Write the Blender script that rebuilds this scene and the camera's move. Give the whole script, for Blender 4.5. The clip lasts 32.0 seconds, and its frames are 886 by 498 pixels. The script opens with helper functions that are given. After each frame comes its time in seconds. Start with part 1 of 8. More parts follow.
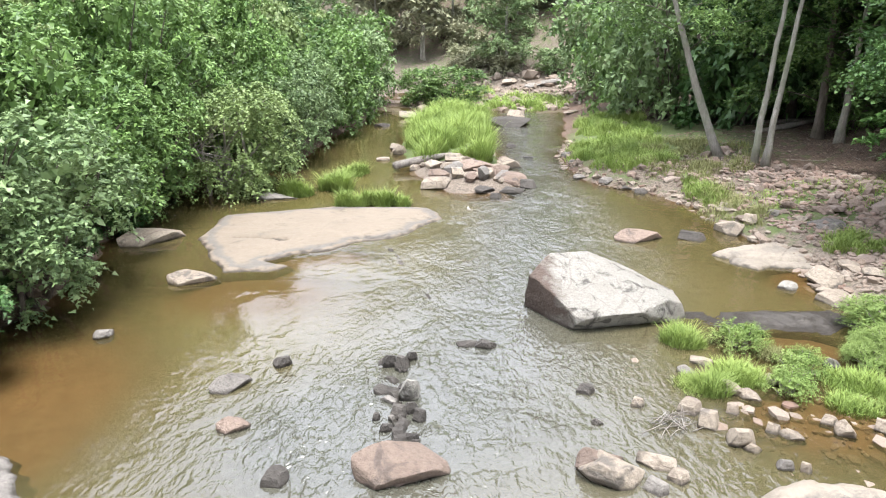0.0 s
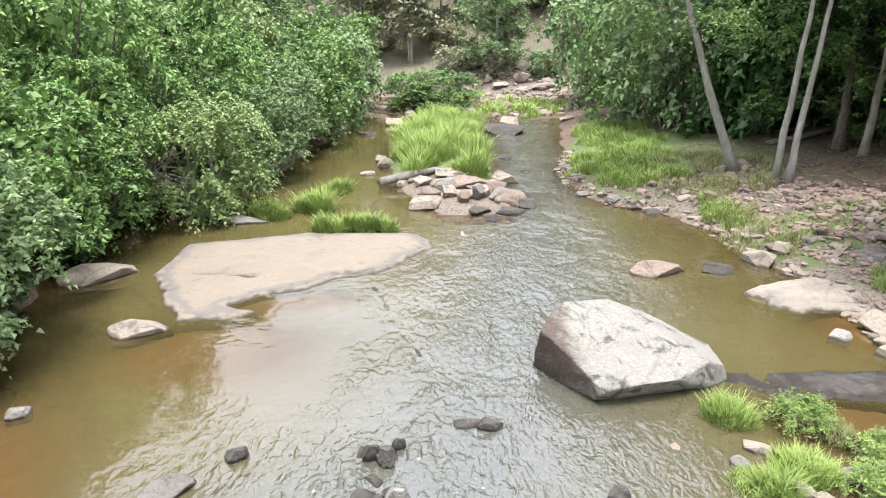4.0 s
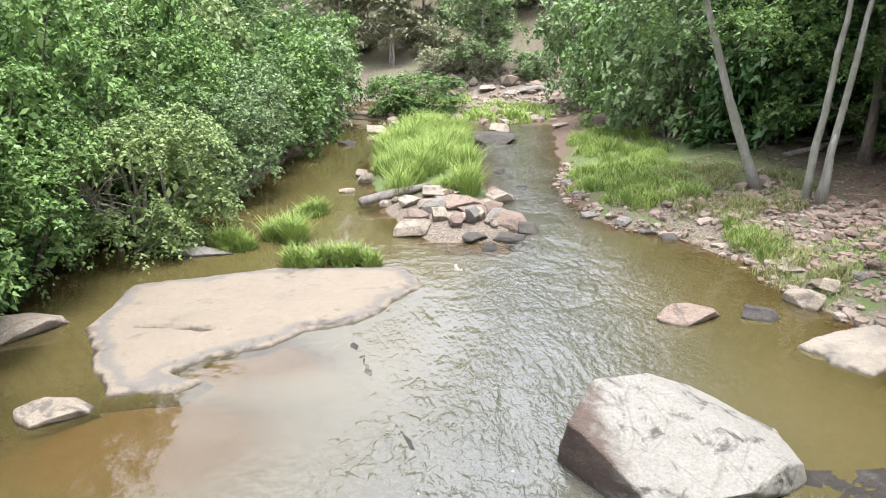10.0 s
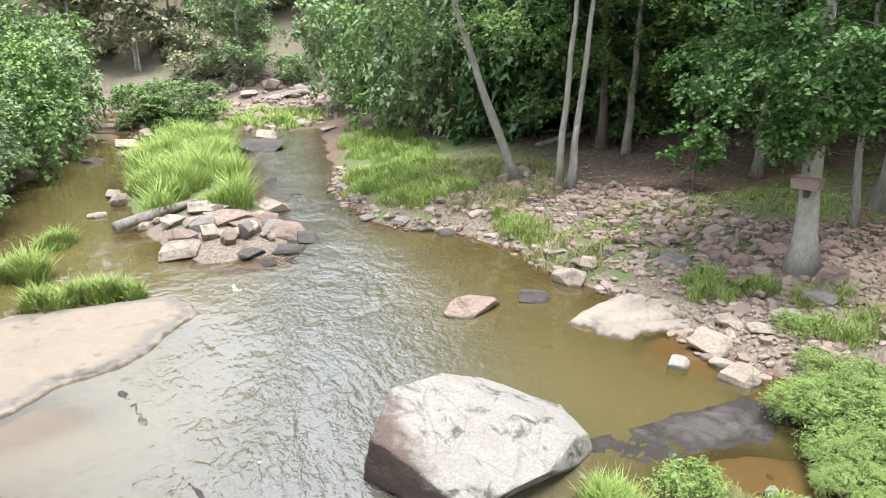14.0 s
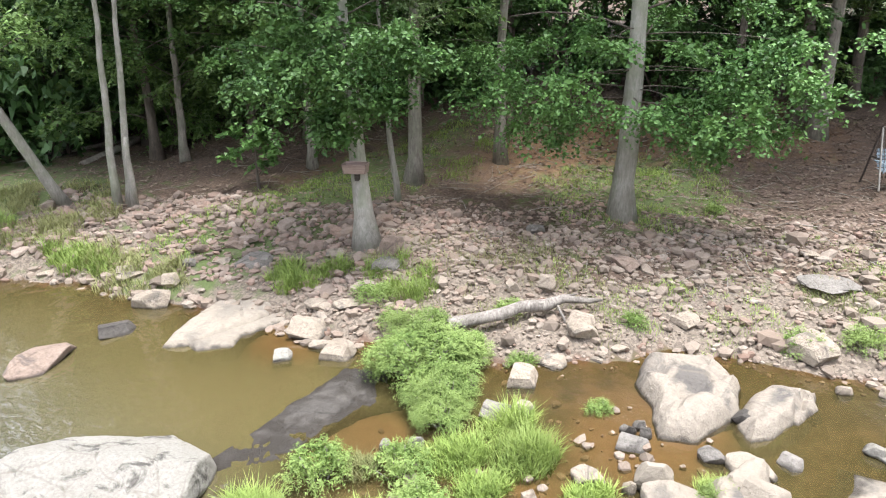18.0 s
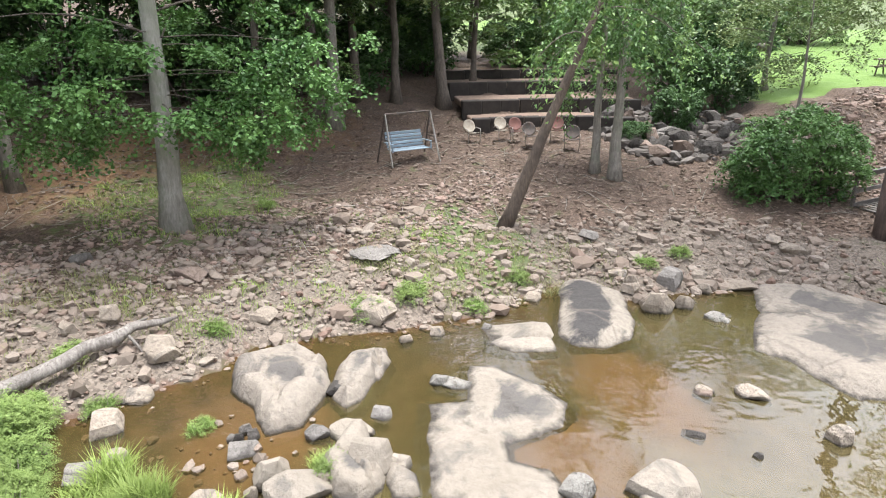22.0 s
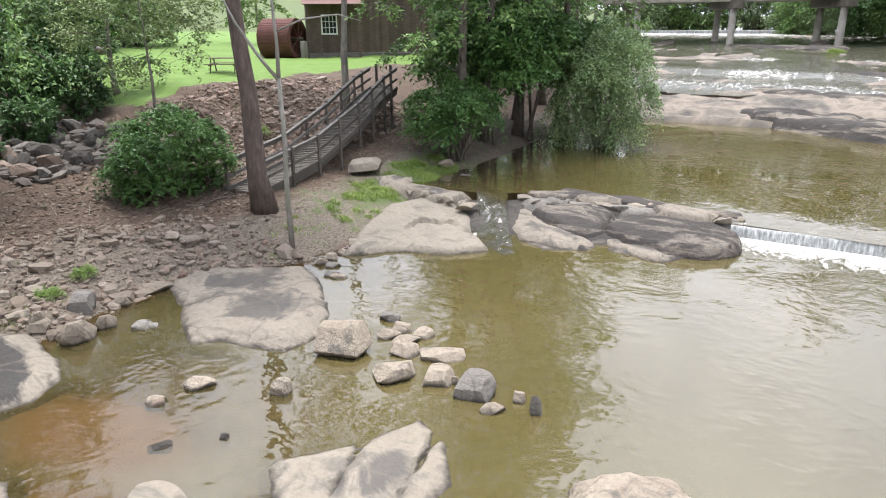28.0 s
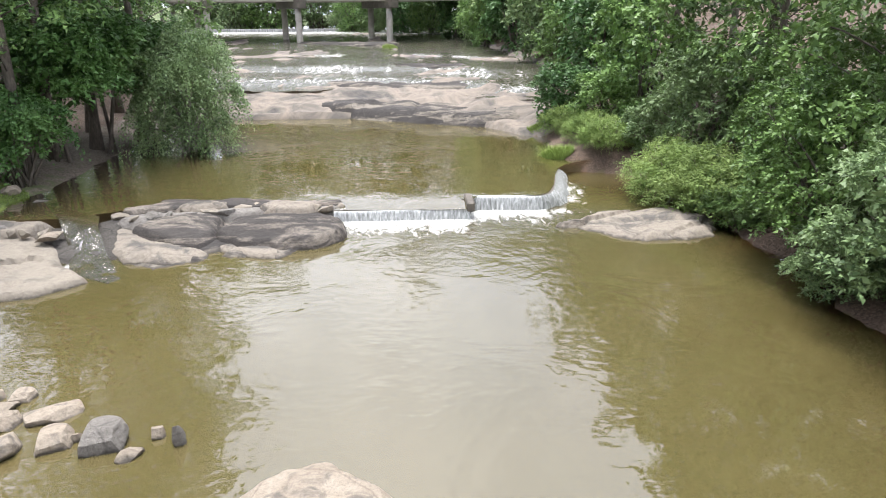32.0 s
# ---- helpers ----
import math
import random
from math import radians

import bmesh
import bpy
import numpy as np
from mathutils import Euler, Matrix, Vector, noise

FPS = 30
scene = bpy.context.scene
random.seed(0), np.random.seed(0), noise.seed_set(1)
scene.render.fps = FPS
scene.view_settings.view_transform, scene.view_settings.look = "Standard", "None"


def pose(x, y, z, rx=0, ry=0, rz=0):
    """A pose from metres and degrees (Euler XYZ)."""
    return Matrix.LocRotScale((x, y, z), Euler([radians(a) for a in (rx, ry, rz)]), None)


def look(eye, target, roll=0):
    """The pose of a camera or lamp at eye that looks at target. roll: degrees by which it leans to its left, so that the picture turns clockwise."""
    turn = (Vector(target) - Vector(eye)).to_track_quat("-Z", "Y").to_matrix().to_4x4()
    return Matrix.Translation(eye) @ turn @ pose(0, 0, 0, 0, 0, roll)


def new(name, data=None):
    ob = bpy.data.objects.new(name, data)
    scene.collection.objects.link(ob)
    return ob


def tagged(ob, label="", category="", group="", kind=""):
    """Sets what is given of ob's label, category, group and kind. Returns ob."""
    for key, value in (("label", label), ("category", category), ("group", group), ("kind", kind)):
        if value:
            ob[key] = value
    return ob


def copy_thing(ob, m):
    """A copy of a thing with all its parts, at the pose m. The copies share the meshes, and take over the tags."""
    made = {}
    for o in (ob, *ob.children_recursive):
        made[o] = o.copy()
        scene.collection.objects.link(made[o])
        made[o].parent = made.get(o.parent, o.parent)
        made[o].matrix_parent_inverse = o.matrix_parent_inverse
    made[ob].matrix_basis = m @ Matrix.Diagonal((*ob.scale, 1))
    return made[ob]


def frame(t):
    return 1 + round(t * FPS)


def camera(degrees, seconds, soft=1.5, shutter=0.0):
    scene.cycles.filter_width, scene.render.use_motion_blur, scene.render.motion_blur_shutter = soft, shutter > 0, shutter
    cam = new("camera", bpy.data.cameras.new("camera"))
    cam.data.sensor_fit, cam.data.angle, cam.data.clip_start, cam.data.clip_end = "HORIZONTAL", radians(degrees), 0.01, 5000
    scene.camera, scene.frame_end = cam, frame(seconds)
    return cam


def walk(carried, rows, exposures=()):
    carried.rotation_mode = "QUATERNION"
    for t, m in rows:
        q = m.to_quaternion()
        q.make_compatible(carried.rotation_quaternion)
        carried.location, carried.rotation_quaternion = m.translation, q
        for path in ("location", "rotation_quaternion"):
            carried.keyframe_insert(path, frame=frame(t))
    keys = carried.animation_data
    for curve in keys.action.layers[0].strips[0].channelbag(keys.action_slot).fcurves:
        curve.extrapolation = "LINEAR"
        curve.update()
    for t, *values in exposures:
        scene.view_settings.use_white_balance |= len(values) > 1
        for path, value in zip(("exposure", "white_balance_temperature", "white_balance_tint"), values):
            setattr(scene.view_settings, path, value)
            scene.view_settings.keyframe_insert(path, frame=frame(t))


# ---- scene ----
cam = camera(67.1, 32.0, 1.1)
METRES, EYE, TILT, LEAN, TURN = 6.6, 6.0, -4.2, 2.3, 0.0
ROWS = [
    (0.0, 0.0, 0.0, 0.0, 0.53, -14.73, -2.01),
    (0.5, -0.0035, 0.0502, 0.0047, 0.52, -14.73, -2.01),
    (1.0, -0.0067, 0.1005, 0.0092, 0.24, -14.72, -1.99),
    (1.5, -0.0099, 0.1499, 0.0142, -0.13, -14.72, -1.97),
    (2.0, -0.0139, 0.2, 0.0188, -0.15, -14.72, -1.95),
    (2.5, -0.0149, 0.2506, 0.0243, -0.15, -14.72, -1.94),
    (3.0, -0.0154, 0.3, 0.0301, -0.15, -14.72, -1.93),
    (3.5, -0.0154, 0.3478, 0.0357, -0.4, -14.71, -1.9),
    (5.5, -0.0206, 0.5259, 0.0529, -0.59, -14.71, -1.88),
    (6.0, -0.0253, 0.5668, 0.0564, -0.72, -14.71, -1.88),
    (6.5, -0.0293, 0.6057, 0.0589, -0.82, -14.72, -1.87),
    (7.0, -0.0338, 0.6425, 0.0621, -0.99, -14.72, -1.88),
    (7.5, -0.0375, 0.6778, 0.0642, -1.2, -14.71, -1.87),
    (8.0, -0.0406, 0.7114, 0.0661, -1.46, -14.71, -1.88),
    (8.5, -0.044, 0.7443, 0.0676, -1.6, -14.7, -1.88),
    (9.0, -0.0452, 0.7749, 0.0692, -1.64, -14.69, -1.88),
    (9.5, -0.046, 0.8043, 0.0709, -1.7, -14.69, -1.87),
    (10.0, -0.0449, 0.8326, 0.0723, -2.06, -14.66, -1.82),
    (10.5, -0.0429, 0.8595, 0.074, -2.2, -14.66, -1.8),
    (11.0, -0.041, 0.8847, 0.0756, -2.22, -14.65, -1.78),
    (11.5, -0.0379, 0.8988, 0.0763, -2.23, -14.65, -1.77),
    (12.0, -0.0318, 0.9021, 0.0772, -4.86, -14.55, -1.56),
    (12.5, -0.0313, 0.9032, 0.0774, -9.52, -14.39, -1.21),
    (13.0, -0.0306, 0.902, 0.0774, -13.52, -14.27, -0.88),
    (13.5, -0.0289, 0.8998, 0.078, -17.41, -14.19, -0.54),
    (14.0, -0.0279, 0.8976, 0.0789, -21.51, -14.14, -0.22),
    (14.5, -0.0273, 0.897, 0.0788, -25.74, -14.11, 0.12),
    (16.5, -0.0278, 0.8998, 0.079, -43.15, -14.26, 1.58),
    (17.0, -0.0288, 0.9008, 0.079, -47.84, -14.37, 1.97),
    (17.5, -0.0286, 0.9016, 0.0799, -52.9, -14.55, 2.39),
    (18.0, -0.028, 0.9027, 0.0785, -58.2, -14.72, 2.79),
    (18.5, -0.0285, 0.9031, 0.0789, -63.59, -14.97, 3.17),
    (19.0, -0.0294, 0.9048, 0.0787, -69.05, -15.25, 3.52),
    (19.5, -0.0292, 0.9073, 0.0769, -74.56, -15.51, 3.81),
    (20.0, -0.028, 0.9117, 0.0762, -80.14, -15.84, 4.07),
    (20.5, -0.0276, 0.9145, 0.0752, -85.55, -16.19, 4.3),
    (21.0, -0.0262, 0.9163, 0.0744, -88.5, -16.39, 4.45),
    (21.5, -0.0253, 0.9195, 0.0744, -92.1, -16.65, 4.56),
    (22.0, -0.0243, 0.9224, 0.074, -96.71, -16.98, 4.72),
    (22.5, -0.0244, 0.9248, 0.0729, -101.41, -17.31, 4.84),
    (23.0, -0.0241, 0.9242, 0.0747, -106.02, -17.73, 4.94),
    (23.5, -0.0239, 0.9256, 0.0749, -110.68, -18.11, 5.01),
    (24.0, -0.0241, 0.9286, 0.076, -115.37, -18.51, 5.06),
    (24.5, -0.0244, 0.93, 0.0769, -119.85, -18.9, 5.1),
    (26.5, -0.0231, 0.9354, 0.0766, -133.82, -20.0, 5.0),
    (27.0, -0.0191, 0.9389, 0.0782, -140.56, -20.56, 4.79),
    (27.5, -0.0162, 0.9419, 0.0793, -144.51, -20.89, 4.71),
    (28.0, -0.0162, 0.9403, 0.0817, -147.82, -21.21, 4.55),
    (28.5, -0.0143, 0.9424, 0.0833, -152.22, -21.56, 4.35),
    (29.0, -0.0144, 0.942, 0.0856, -156.54, -21.92, 4.12),
    (29.5, -0.0138, 0.9421, 0.0879, -160.88, -22.26, 3.88),
    (30.0, -0.0151, 0.9419, 0.09, -165.11, -22.58, 3.64),
    (30.5, -0.0169, 0.941, 0.091, -169.27, -22.85, 3.38),
    (31.0, -0.0186, 0.9414, 0.0924, -172.13, -23.03, 3.24),
    (31.5, -0.0199, 0.9403, 0.0929, -175.0, -23.17, 3.02),
    (32.0, -0.0221, 0.9409, 0.0938, -181.65, -23.49, 2.56),
]
walk(cam, [(t, pose(0, 0, EYE, TILT, LEAN, TURN) @ pose(METRES * x, METRES * y, METRES * z, 90 + pitch, roll, yaw)) for t, x, y, z, yaw, pitch, roll in ROWS],
     exposures=((0.0, 1.36), (11.5, 1.34), (16.5, 1.45), (19.5, 1.48), (22.5, 1.22), (25.0, 1.08), (28.0, 0.92), (32.0, 1.02)))

# ---- world and light: bright, hazy, overcast ----
SUN_EL, SUN_AZ = 80.0, 150.0
world = bpy.data.worlds.new("hazy_sky")
scene.world = world
world.use_nodes = True
wt = world.node_tree
sky = wt.nodes.new("ShaderNodeTexSky")
sky.sky_type = "NISHITA"
sky.sun_disc = False
sky.sun_elevation, sky.sun_rotation = radians(SUN_EL), radians(SUN_AZ)
sky.air_density, sky.dust_density = 1.0, 4.0
haze = wt.nodes.new("ShaderNodeHueSaturation")
haze.inputs["Saturation"].default_value = 0.28
haze.inputs["Value"].default_value = 1.9
wt.links.new(sky.outputs[0], haze.inputs["Color"])
# thin white cloud over the whole sky
veil = wt.nodes.new("ShaderNodeMix")
veil.data_type = "RGBA"
veil.inputs[0].default_value = 0.85
cloud = wt.nodes.new("ShaderNodeTexNoise")
cloud.inputs["Scale"].default_value, cloud.inputs["Detail"].default_value, cloud.inputs["Roughness"].default_value = 2.6, 6.0, 0.6
shade = wt.nodes.new("ShaderNodeValToRGB")
shade.color_ramp.elements[0].position, shade.color_ramp.elements[1].position = 0.36, 0.64
shade.color_ramp.elements[0].color, shade.color_ramp.elements[1].color = (0.52, 0.56, 0.66, 1), (1.0, 1.0, 1.02, 1)
bright = wt.nodes.new("ShaderNodeMix")
bright.data_type, bright.blend_type = "RGBA", "MULTIPLY"
bright.inputs[0].default_value = 1.0
bright.inputs[7].default_value = (11.8, 12.0, 13.0, 1)
wt.links.new(cloud.outputs["Fac"], shade.inputs[0])
wt.links.new(shade.outputs[0], bright.inputs[6])
wt.links.new(bright.outputs[2], veil.inputs[7])
wt.links.new(haze.outputs[0], veil.inputs[6])
wt.links.new(veil.outputs[2], wt.nodes["Background"].inputs["Color"])
wt.nodes["Background"].inputs["Strength"].default_value = 0.118
sun_data = bpy.data.lights.new("sun", "SUN")
sun_data.energy, sun_data.angle, sun_data.color = 3.1, radians(24), (1.0, 0.985, 0.97)
sun = new("sun", sun_data)
# the sun stands at azimuth SUN_AZ (clockwise from +y)
sun_dir = Vector((math.sin(radians(SUN_AZ)) * math.cos(radians(SUN_EL)), math.cos(radians(SUN_AZ)) * math.cos(radians(SUN_EL)), math.sin(radians(SUN_EL))))
sun.matrix_world = look(sun_dir * 100, (0, 0, 0))
scene.view_settings.exposure = 1.12


# ---- material helpers ----
def material(name):
    m = bpy.data.materials.new(name)
    m.use_nodes = True
    return m, m.node_tree, m.node_tree.nodes["Principled BSDF"]


def put(nt, value, socket):
    if hasattr(value, "is_linked"):
        nt.links.new(value, socket)
    elif isinstance(value, tuple) and len(value) == 3 and socket.type == "RGBA":
        socket.default_value = (*value, 1)
    else:
        socket.default_value = value


def coords(nt, kind="Object", scale=(1, 1, 1)):
    tc = nt.nodes.new("ShaderNodeTexCoord")
    mp = nt.nodes.new("ShaderNodeMapping")
    mp.inputs["Scale"].default_value = scale
    nt.links.new(tc.outputs[kind], mp.inputs["Vector"])
    return mp.outputs[0]


def world_coords(nt, scale=(1, 1, 1)):
    g = nt.nodes.new("ShaderNodeNewGeometry")
    mp = nt.nodes.new("ShaderNodeMapping")
    mp.inputs["Scale"].default_value = scale
    nt.links.new(g.outputs["Position"], mp.inputs["Vector"])
    return mp.outputs[0]


def noi(nt, vec, scale, detail=4.0, rough=0.55, warp=0.0):
    n = nt.nodes.new("ShaderNodeTexNoise")
    put(nt, vec, n.inputs["Vector"])
    n.inputs["Scale"].default_value, n.inputs["Detail"].default_value = scale, detail
    n.inputs["Roughness"].default_value, n.inputs["Distortion"].default_value = rough, warp
    return n.outputs["Fac"]


def voro(nt, vec, scale, feature="F1", out="Distance"):
    n = nt.nodes.new("ShaderNodeTexVoronoi")
    n.feature = feature
    put(nt, vec, n.inputs["Vector"])
    n.inputs["Scale"].default_value = scale
    return n.outputs[out]


def ramp(nt, fac, *stops):
    r = nt.nodes.new("ShaderNodeValToRGB")
    put(nt, fac, r.inputs[0])
    e = r.color_ramp.elements
    while len(e) < len(stops):
        e.new(0.5)
    for k, (p, c) in enumerate(stops):
        e[k].position = p
        e[k].color = (c, c, c, 1) if isinstance(c, (int, float)) else (*c, 1)
    return r.outputs[0]


def mix(nt, fac, a, b, blend="MIX"):
    n = nt.nodes.new("ShaderNodeMix")
    n.data_type, n.blend_type = "RGBA", blend
    put(nt, fac, n.inputs[0])
    put(nt, a, n.inputs[6])
    put(nt, b, n.inputs[7])
    return n.outputs[2]


def mth(nt, op, a, b=0.0, clamp=False):
    n = nt.nodes.new("ShaderNodeMath")
    n.operation, n.use_clamp = op, clamp
    put(nt, a, n.inputs[0])
    put(nt, b, n.inputs[1])
    return n.outputs[0]


def bump(nt, height, strength=0.5, distance=0.05):
    n = nt.nodes.new("ShaderNodeBump")
    put(nt, strength, n.inputs["Strength"])
    n.inputs["Distance"].default_value = distance
    put(nt, height, n.inputs["Height"])
    return n.outputs[0]


def mask(nt, name):
    n = nt.nodes.new("ShaderNodeAttribute")
    n.attribute_name = name
    return n.outputs["Fac"]


def per_object(nt):
    return nt.nodes.new("ShaderNodeObjectInfo").outputs["Random"]


def per_island(nt):
    return nt.nodes.new("ShaderNodeNewGeometry").outputs["Random Per Island"]


def upness(nt):
    g = nt.nodes.new("ShaderNodeNewGeometry")
    s = nt.nodes.new("ShaderNodeSeparateXYZ")
    nt.links.new(g.outputs["Normal"], s.inputs[0])
    return s.outputs[2]


# ---- mesh helpers ----
def mesh_from(name, verts, faces, materials=(), smooth=False):
    me = bpy.data.meshes.new(name)
    me.from_pydata(verts if isinstance(verts, list) else verts.tolist(), [], faces if isinstance(faces, list) else faces.tolist())
    for m in materials:
        me.materials.append(m)
    if smooth:
        me.polygons.foreach_set("use_smooth", [True] * len(me.polygons))
    me.update()
    return me


def part(name, data, m, parent=None, label="", smooth=False):
    """Links a bmesh or mesh as one object under a thing or a part."""
    if isinstance(data, bmesh.types.BMesh):
        me = bpy.data.meshes.new(name)
        data.to_mesh(me)
        data.free()
    else:
        me = data
    if m is not None and not me.materials:
        me.materials.append(m)
    if smooth:
        me.polygons.foreach_set("use_smooth", [True] * len(me.polygons))
    ob = new(name, me)
    if parent is not None:
        ob.parent = parent
    if label:
        tagged(ob, label)
    return ob


def thing(name, m, label, category, group="", kind=""):
    ob = new(name)
    ob.matrix_world = m
    ob.empty_display_size = 0.2
    return tagged(ob, label, category, group, kind)


def box(sx, sy, sz, m=Matrix(), bevel=0.0, bm=None):
    """A bevelled box centred on the pose m, added to bm."""
    one = bmesh.new()
    bmesh.ops.create_cube(one, size=1.0, matrix=Matrix.Diagonal((sx, sy, sz, 1)))
    if bevel:
        bmesh.ops.bevel(one, geom=one.edges[:], offset=bevel, segments=1, affect="EDGES", profile=0.5)
    bmesh.ops.transform(one, matrix=m, verts=one.verts)
    if bm is None:
        return one
    tmp = bpy.data.meshes.new("tmp")
    one.to_mesh(tmp)
    one.free()
    bm.from_mesh(tmp)
    bpy.data.meshes.remove(tmp)
    return bm


def beam(a, b, w, h, bevel=0.006, bm=None):
    """A bar of section w x h from a to b."""
    a, b = Vector(a), Vector(b)
    q = (b - a).to_track_quat("Y", "Z").to_matrix().to_4x4()
    return box(w, (b - a).length, h, Matrix.Translation((a + b) / 2) @ q, bevel, bm)


def tube_arrays(points, radii, sides=8, rough=0.0, rng=None):
    """Vertices and quads of a tapered tube along points."""
    P = np.array(points, float)
    T = np.gradient(P, axis=0)
    T /= np.linalg.norm(T, axis=1)[:, None] + 1e-9
    ref = np.array((0.31, 0.95, 0.05))
    U = np.cross(T, ref)
    U /= np.linalg.norm(U, axis=1)[:, None] + 1e-9
    V = np.cross(T, U)
    a = np.linspace(0, 2 * np.pi, sides, endpoint=False)
    R = np.array(radii)[:, None] * (1 + (rng.uniform(-rough, rough, (len(P), sides)) if rng is not None else 0))
    ring = P[:, None, :] + R[:, :, None] * (np.cos(a)[None, :, None] * U[:, None, :] + np.sin(a)[None, :, None] * V[:, None, :])
    verts = ring.reshape(-1, 3)
    faces = []
    for i in range(len(P) - 1):
        for k in range(sides):
            faces.append((i * sides + k, i * sides + (k + 1) % sides, (i + 1) * sides + (k + 1) % sides, (i + 1) * sides + k))
    faces.append(tuple(range(sides))[::-1])
    faces.append(tuple((len(P) - 1) * sides + k for k in range(sides)))
    return verts, faces


def join_arrays(pieces):
    verts, faces, base = [], [], 0
    for v, f in pieces:
        verts.append(np.asarray(v))
        faces += [tuple(i + base for i in q) for q in f]
        base += len(v)
    return np.vstack(verts).tolist(), faces


def fnoise(x, y, s, seed=0.0, octaves=3):
    """Cheap smooth noise of numpy arrays, about -1 to 1."""
    out, amp = np.zeros_like(x), 1.0
    for k in range(octaves):
        f = s * 2.03 ** k
        out += amp * (np.sin(x * f * 1.3 + 1.7 * np.sin(y * f * 0.9 + seed + k) + seed) * np.cos(y * f * 1.1 + 1.3 * np.sin(x * f * 0.7 - seed) + 2.1 * k))
        amp *= 0.55
    return out


def smooth_step(a, b, v):
    t = np.clip((v - a) / (b - a), 0, 1)
    return t * t * (3 - 2 * t)

# ---- materials ----
def colour_noise(nt, vec, scale):
    n = nt.nodes.new("ShaderNodeTexNoise")
    put(nt, vec, n.inputs["Vector"])
    n.inputs["Scale"].default_value, n.inputs["Detail"].default_value = scale, 4
    return n.outputs["Color"]


def rock_material(name, pale, mid, dark, stain=(0.03, 0.028, 0.025), stain_at=0.62, fleck=0.0, scale=1.0, wet_line=True, lichen=0.45, fracture=0.7, rim=0.0, lich_at=0.92, lich_col=(0.14, 0.125, 0.112), bands=0.0):
    m, nt, b = material(name)
    w = world_coords(nt)
    big = noi(nt, w, 0.9 * scale, 5, 0.6, 0.4)
    fine = noi(nt, w, 14 * scale, 6, 0.65)
    grain = noi(nt, w, 60, 3, 0.7)
    c = ramp(nt, big, (0.3, mid), (0.55, pale), (0.72, mid))
    c = mix(nt, ramp(nt, fine, (0.32, 0.45), (0.58, 0.0)), c, dark)
    st = ramp(nt, noi(nt, w, 1.7 * scale, 7, 0.62, 0.8), (stain_at, 0.0), (stain_at + 0.09, 0.8))
    c = mix(nt, st, c, stain)
    # dark lichen over the dry middle of a slab, with a washed pale rim
    lich = mth(nt, "ADD", mth(nt, "MULTIPLY", mask(nt, "core"), 0.3), mth(nt, "MULTIPLY", noi(nt, w, 0.75, 7, 0.66, 0.7), 1.15))
    c = mix(nt, ramp(nt, lich, (lich_at, 0.0), (lich_at + 0.11, lichen)), c, lich_col)
    if bands:
        # long dark streaks along the bedding
        lay = noi(nt, world_coords(nt, (0.22, 0.7, 1.6)), 1.1, 7, 0.66, 0.9)
        c = mix(nt, ramp(nt, lay, (0.44, 0.0), (0.52, bands)), c, (0.034, 0.031, 0.031))
        c = mix(nt, ramp(nt, noi(nt, world_coords(nt, (0.3, 1.3, 2.0)), 4.0, 5, 0.6, 0.5), (0.42, 0.5), (0.5, 0.0)), c, dark)
    c = mix(nt, mth(nt, "MULTIPLY", grain, 0.22), c, (0.08, 0.07, 0.06))
    band = 0.0 if not rim else mth(nt, "ADD", mask(nt, "core"), mth(nt, "MULTIPLY", mth(nt, "SUBTRACT", noi(nt, w, 1.6, 5, 0.6), 0.5), 0.5))
    on = ramp(nt, mask(nt, "core"), (0.0, 0.0), (0.02, rim))
    if rim:
        c = mix(nt, mth(nt, "MULTIPLY", on, ramp(nt, band, (0.06, 0.0), (0.13, 0.85), (0.24, 0.7), (0.36, 0.0))), c, (0.13, 0.125, 0.118))
    # hairline fractures and pits
    warped = mix(nt, 0.22, w, colour_noise(nt, w, 1.3))
    line_d = voro(nt, warped, 0.9 * scale, "DISTANCE_TO_EDGE")
    c = mix(nt, ramp(nt, mth(nt, "ADD", line_d, mth(nt, "MULTIPLY", noi(nt, w, 5, 4), 0.05)), (0.022, fracture), (0.045, 0.0)), c, dark)
    c = mix(nt, ramp(nt, noi(nt, w, 33, 5, 0.75), (0.32, 0.55), (0.46, 0.0)), c, dark)
    v = mth(nt, "ADD", mth(nt, "MULTIPLY", per_object(nt), 0.26), 0.85)
    n = nt.nodes.new("ShaderNodeHueSaturation")
    put(nt, c, n.inputs["Color"])
    put(nt, v, n.inputs["Value"])
    c = n.outputs[0]
    rough = 0.88
    if wet_line:
        # damp dark band where the rock meets water
        s = nt.nodes.new("ShaderNodeSeparateXYZ")
        put(nt, w, s.inputs[0])
        edge = mth(nt, "ADD", s.outputs[2], mth(nt, "MULTIPLY", mth(nt, "SUBTRACT", noi(nt, w, 4, 4), 0.5), 0.18))
        damp = ramp(nt, edge, (0.005, 0.85), (0.06, 0.0))
        c = mix(nt, damp, c, (0.026, 0.021, 0.016))
        rough = ramp(nt, damp, (0.0, 0.88), (1.0, 0.42))
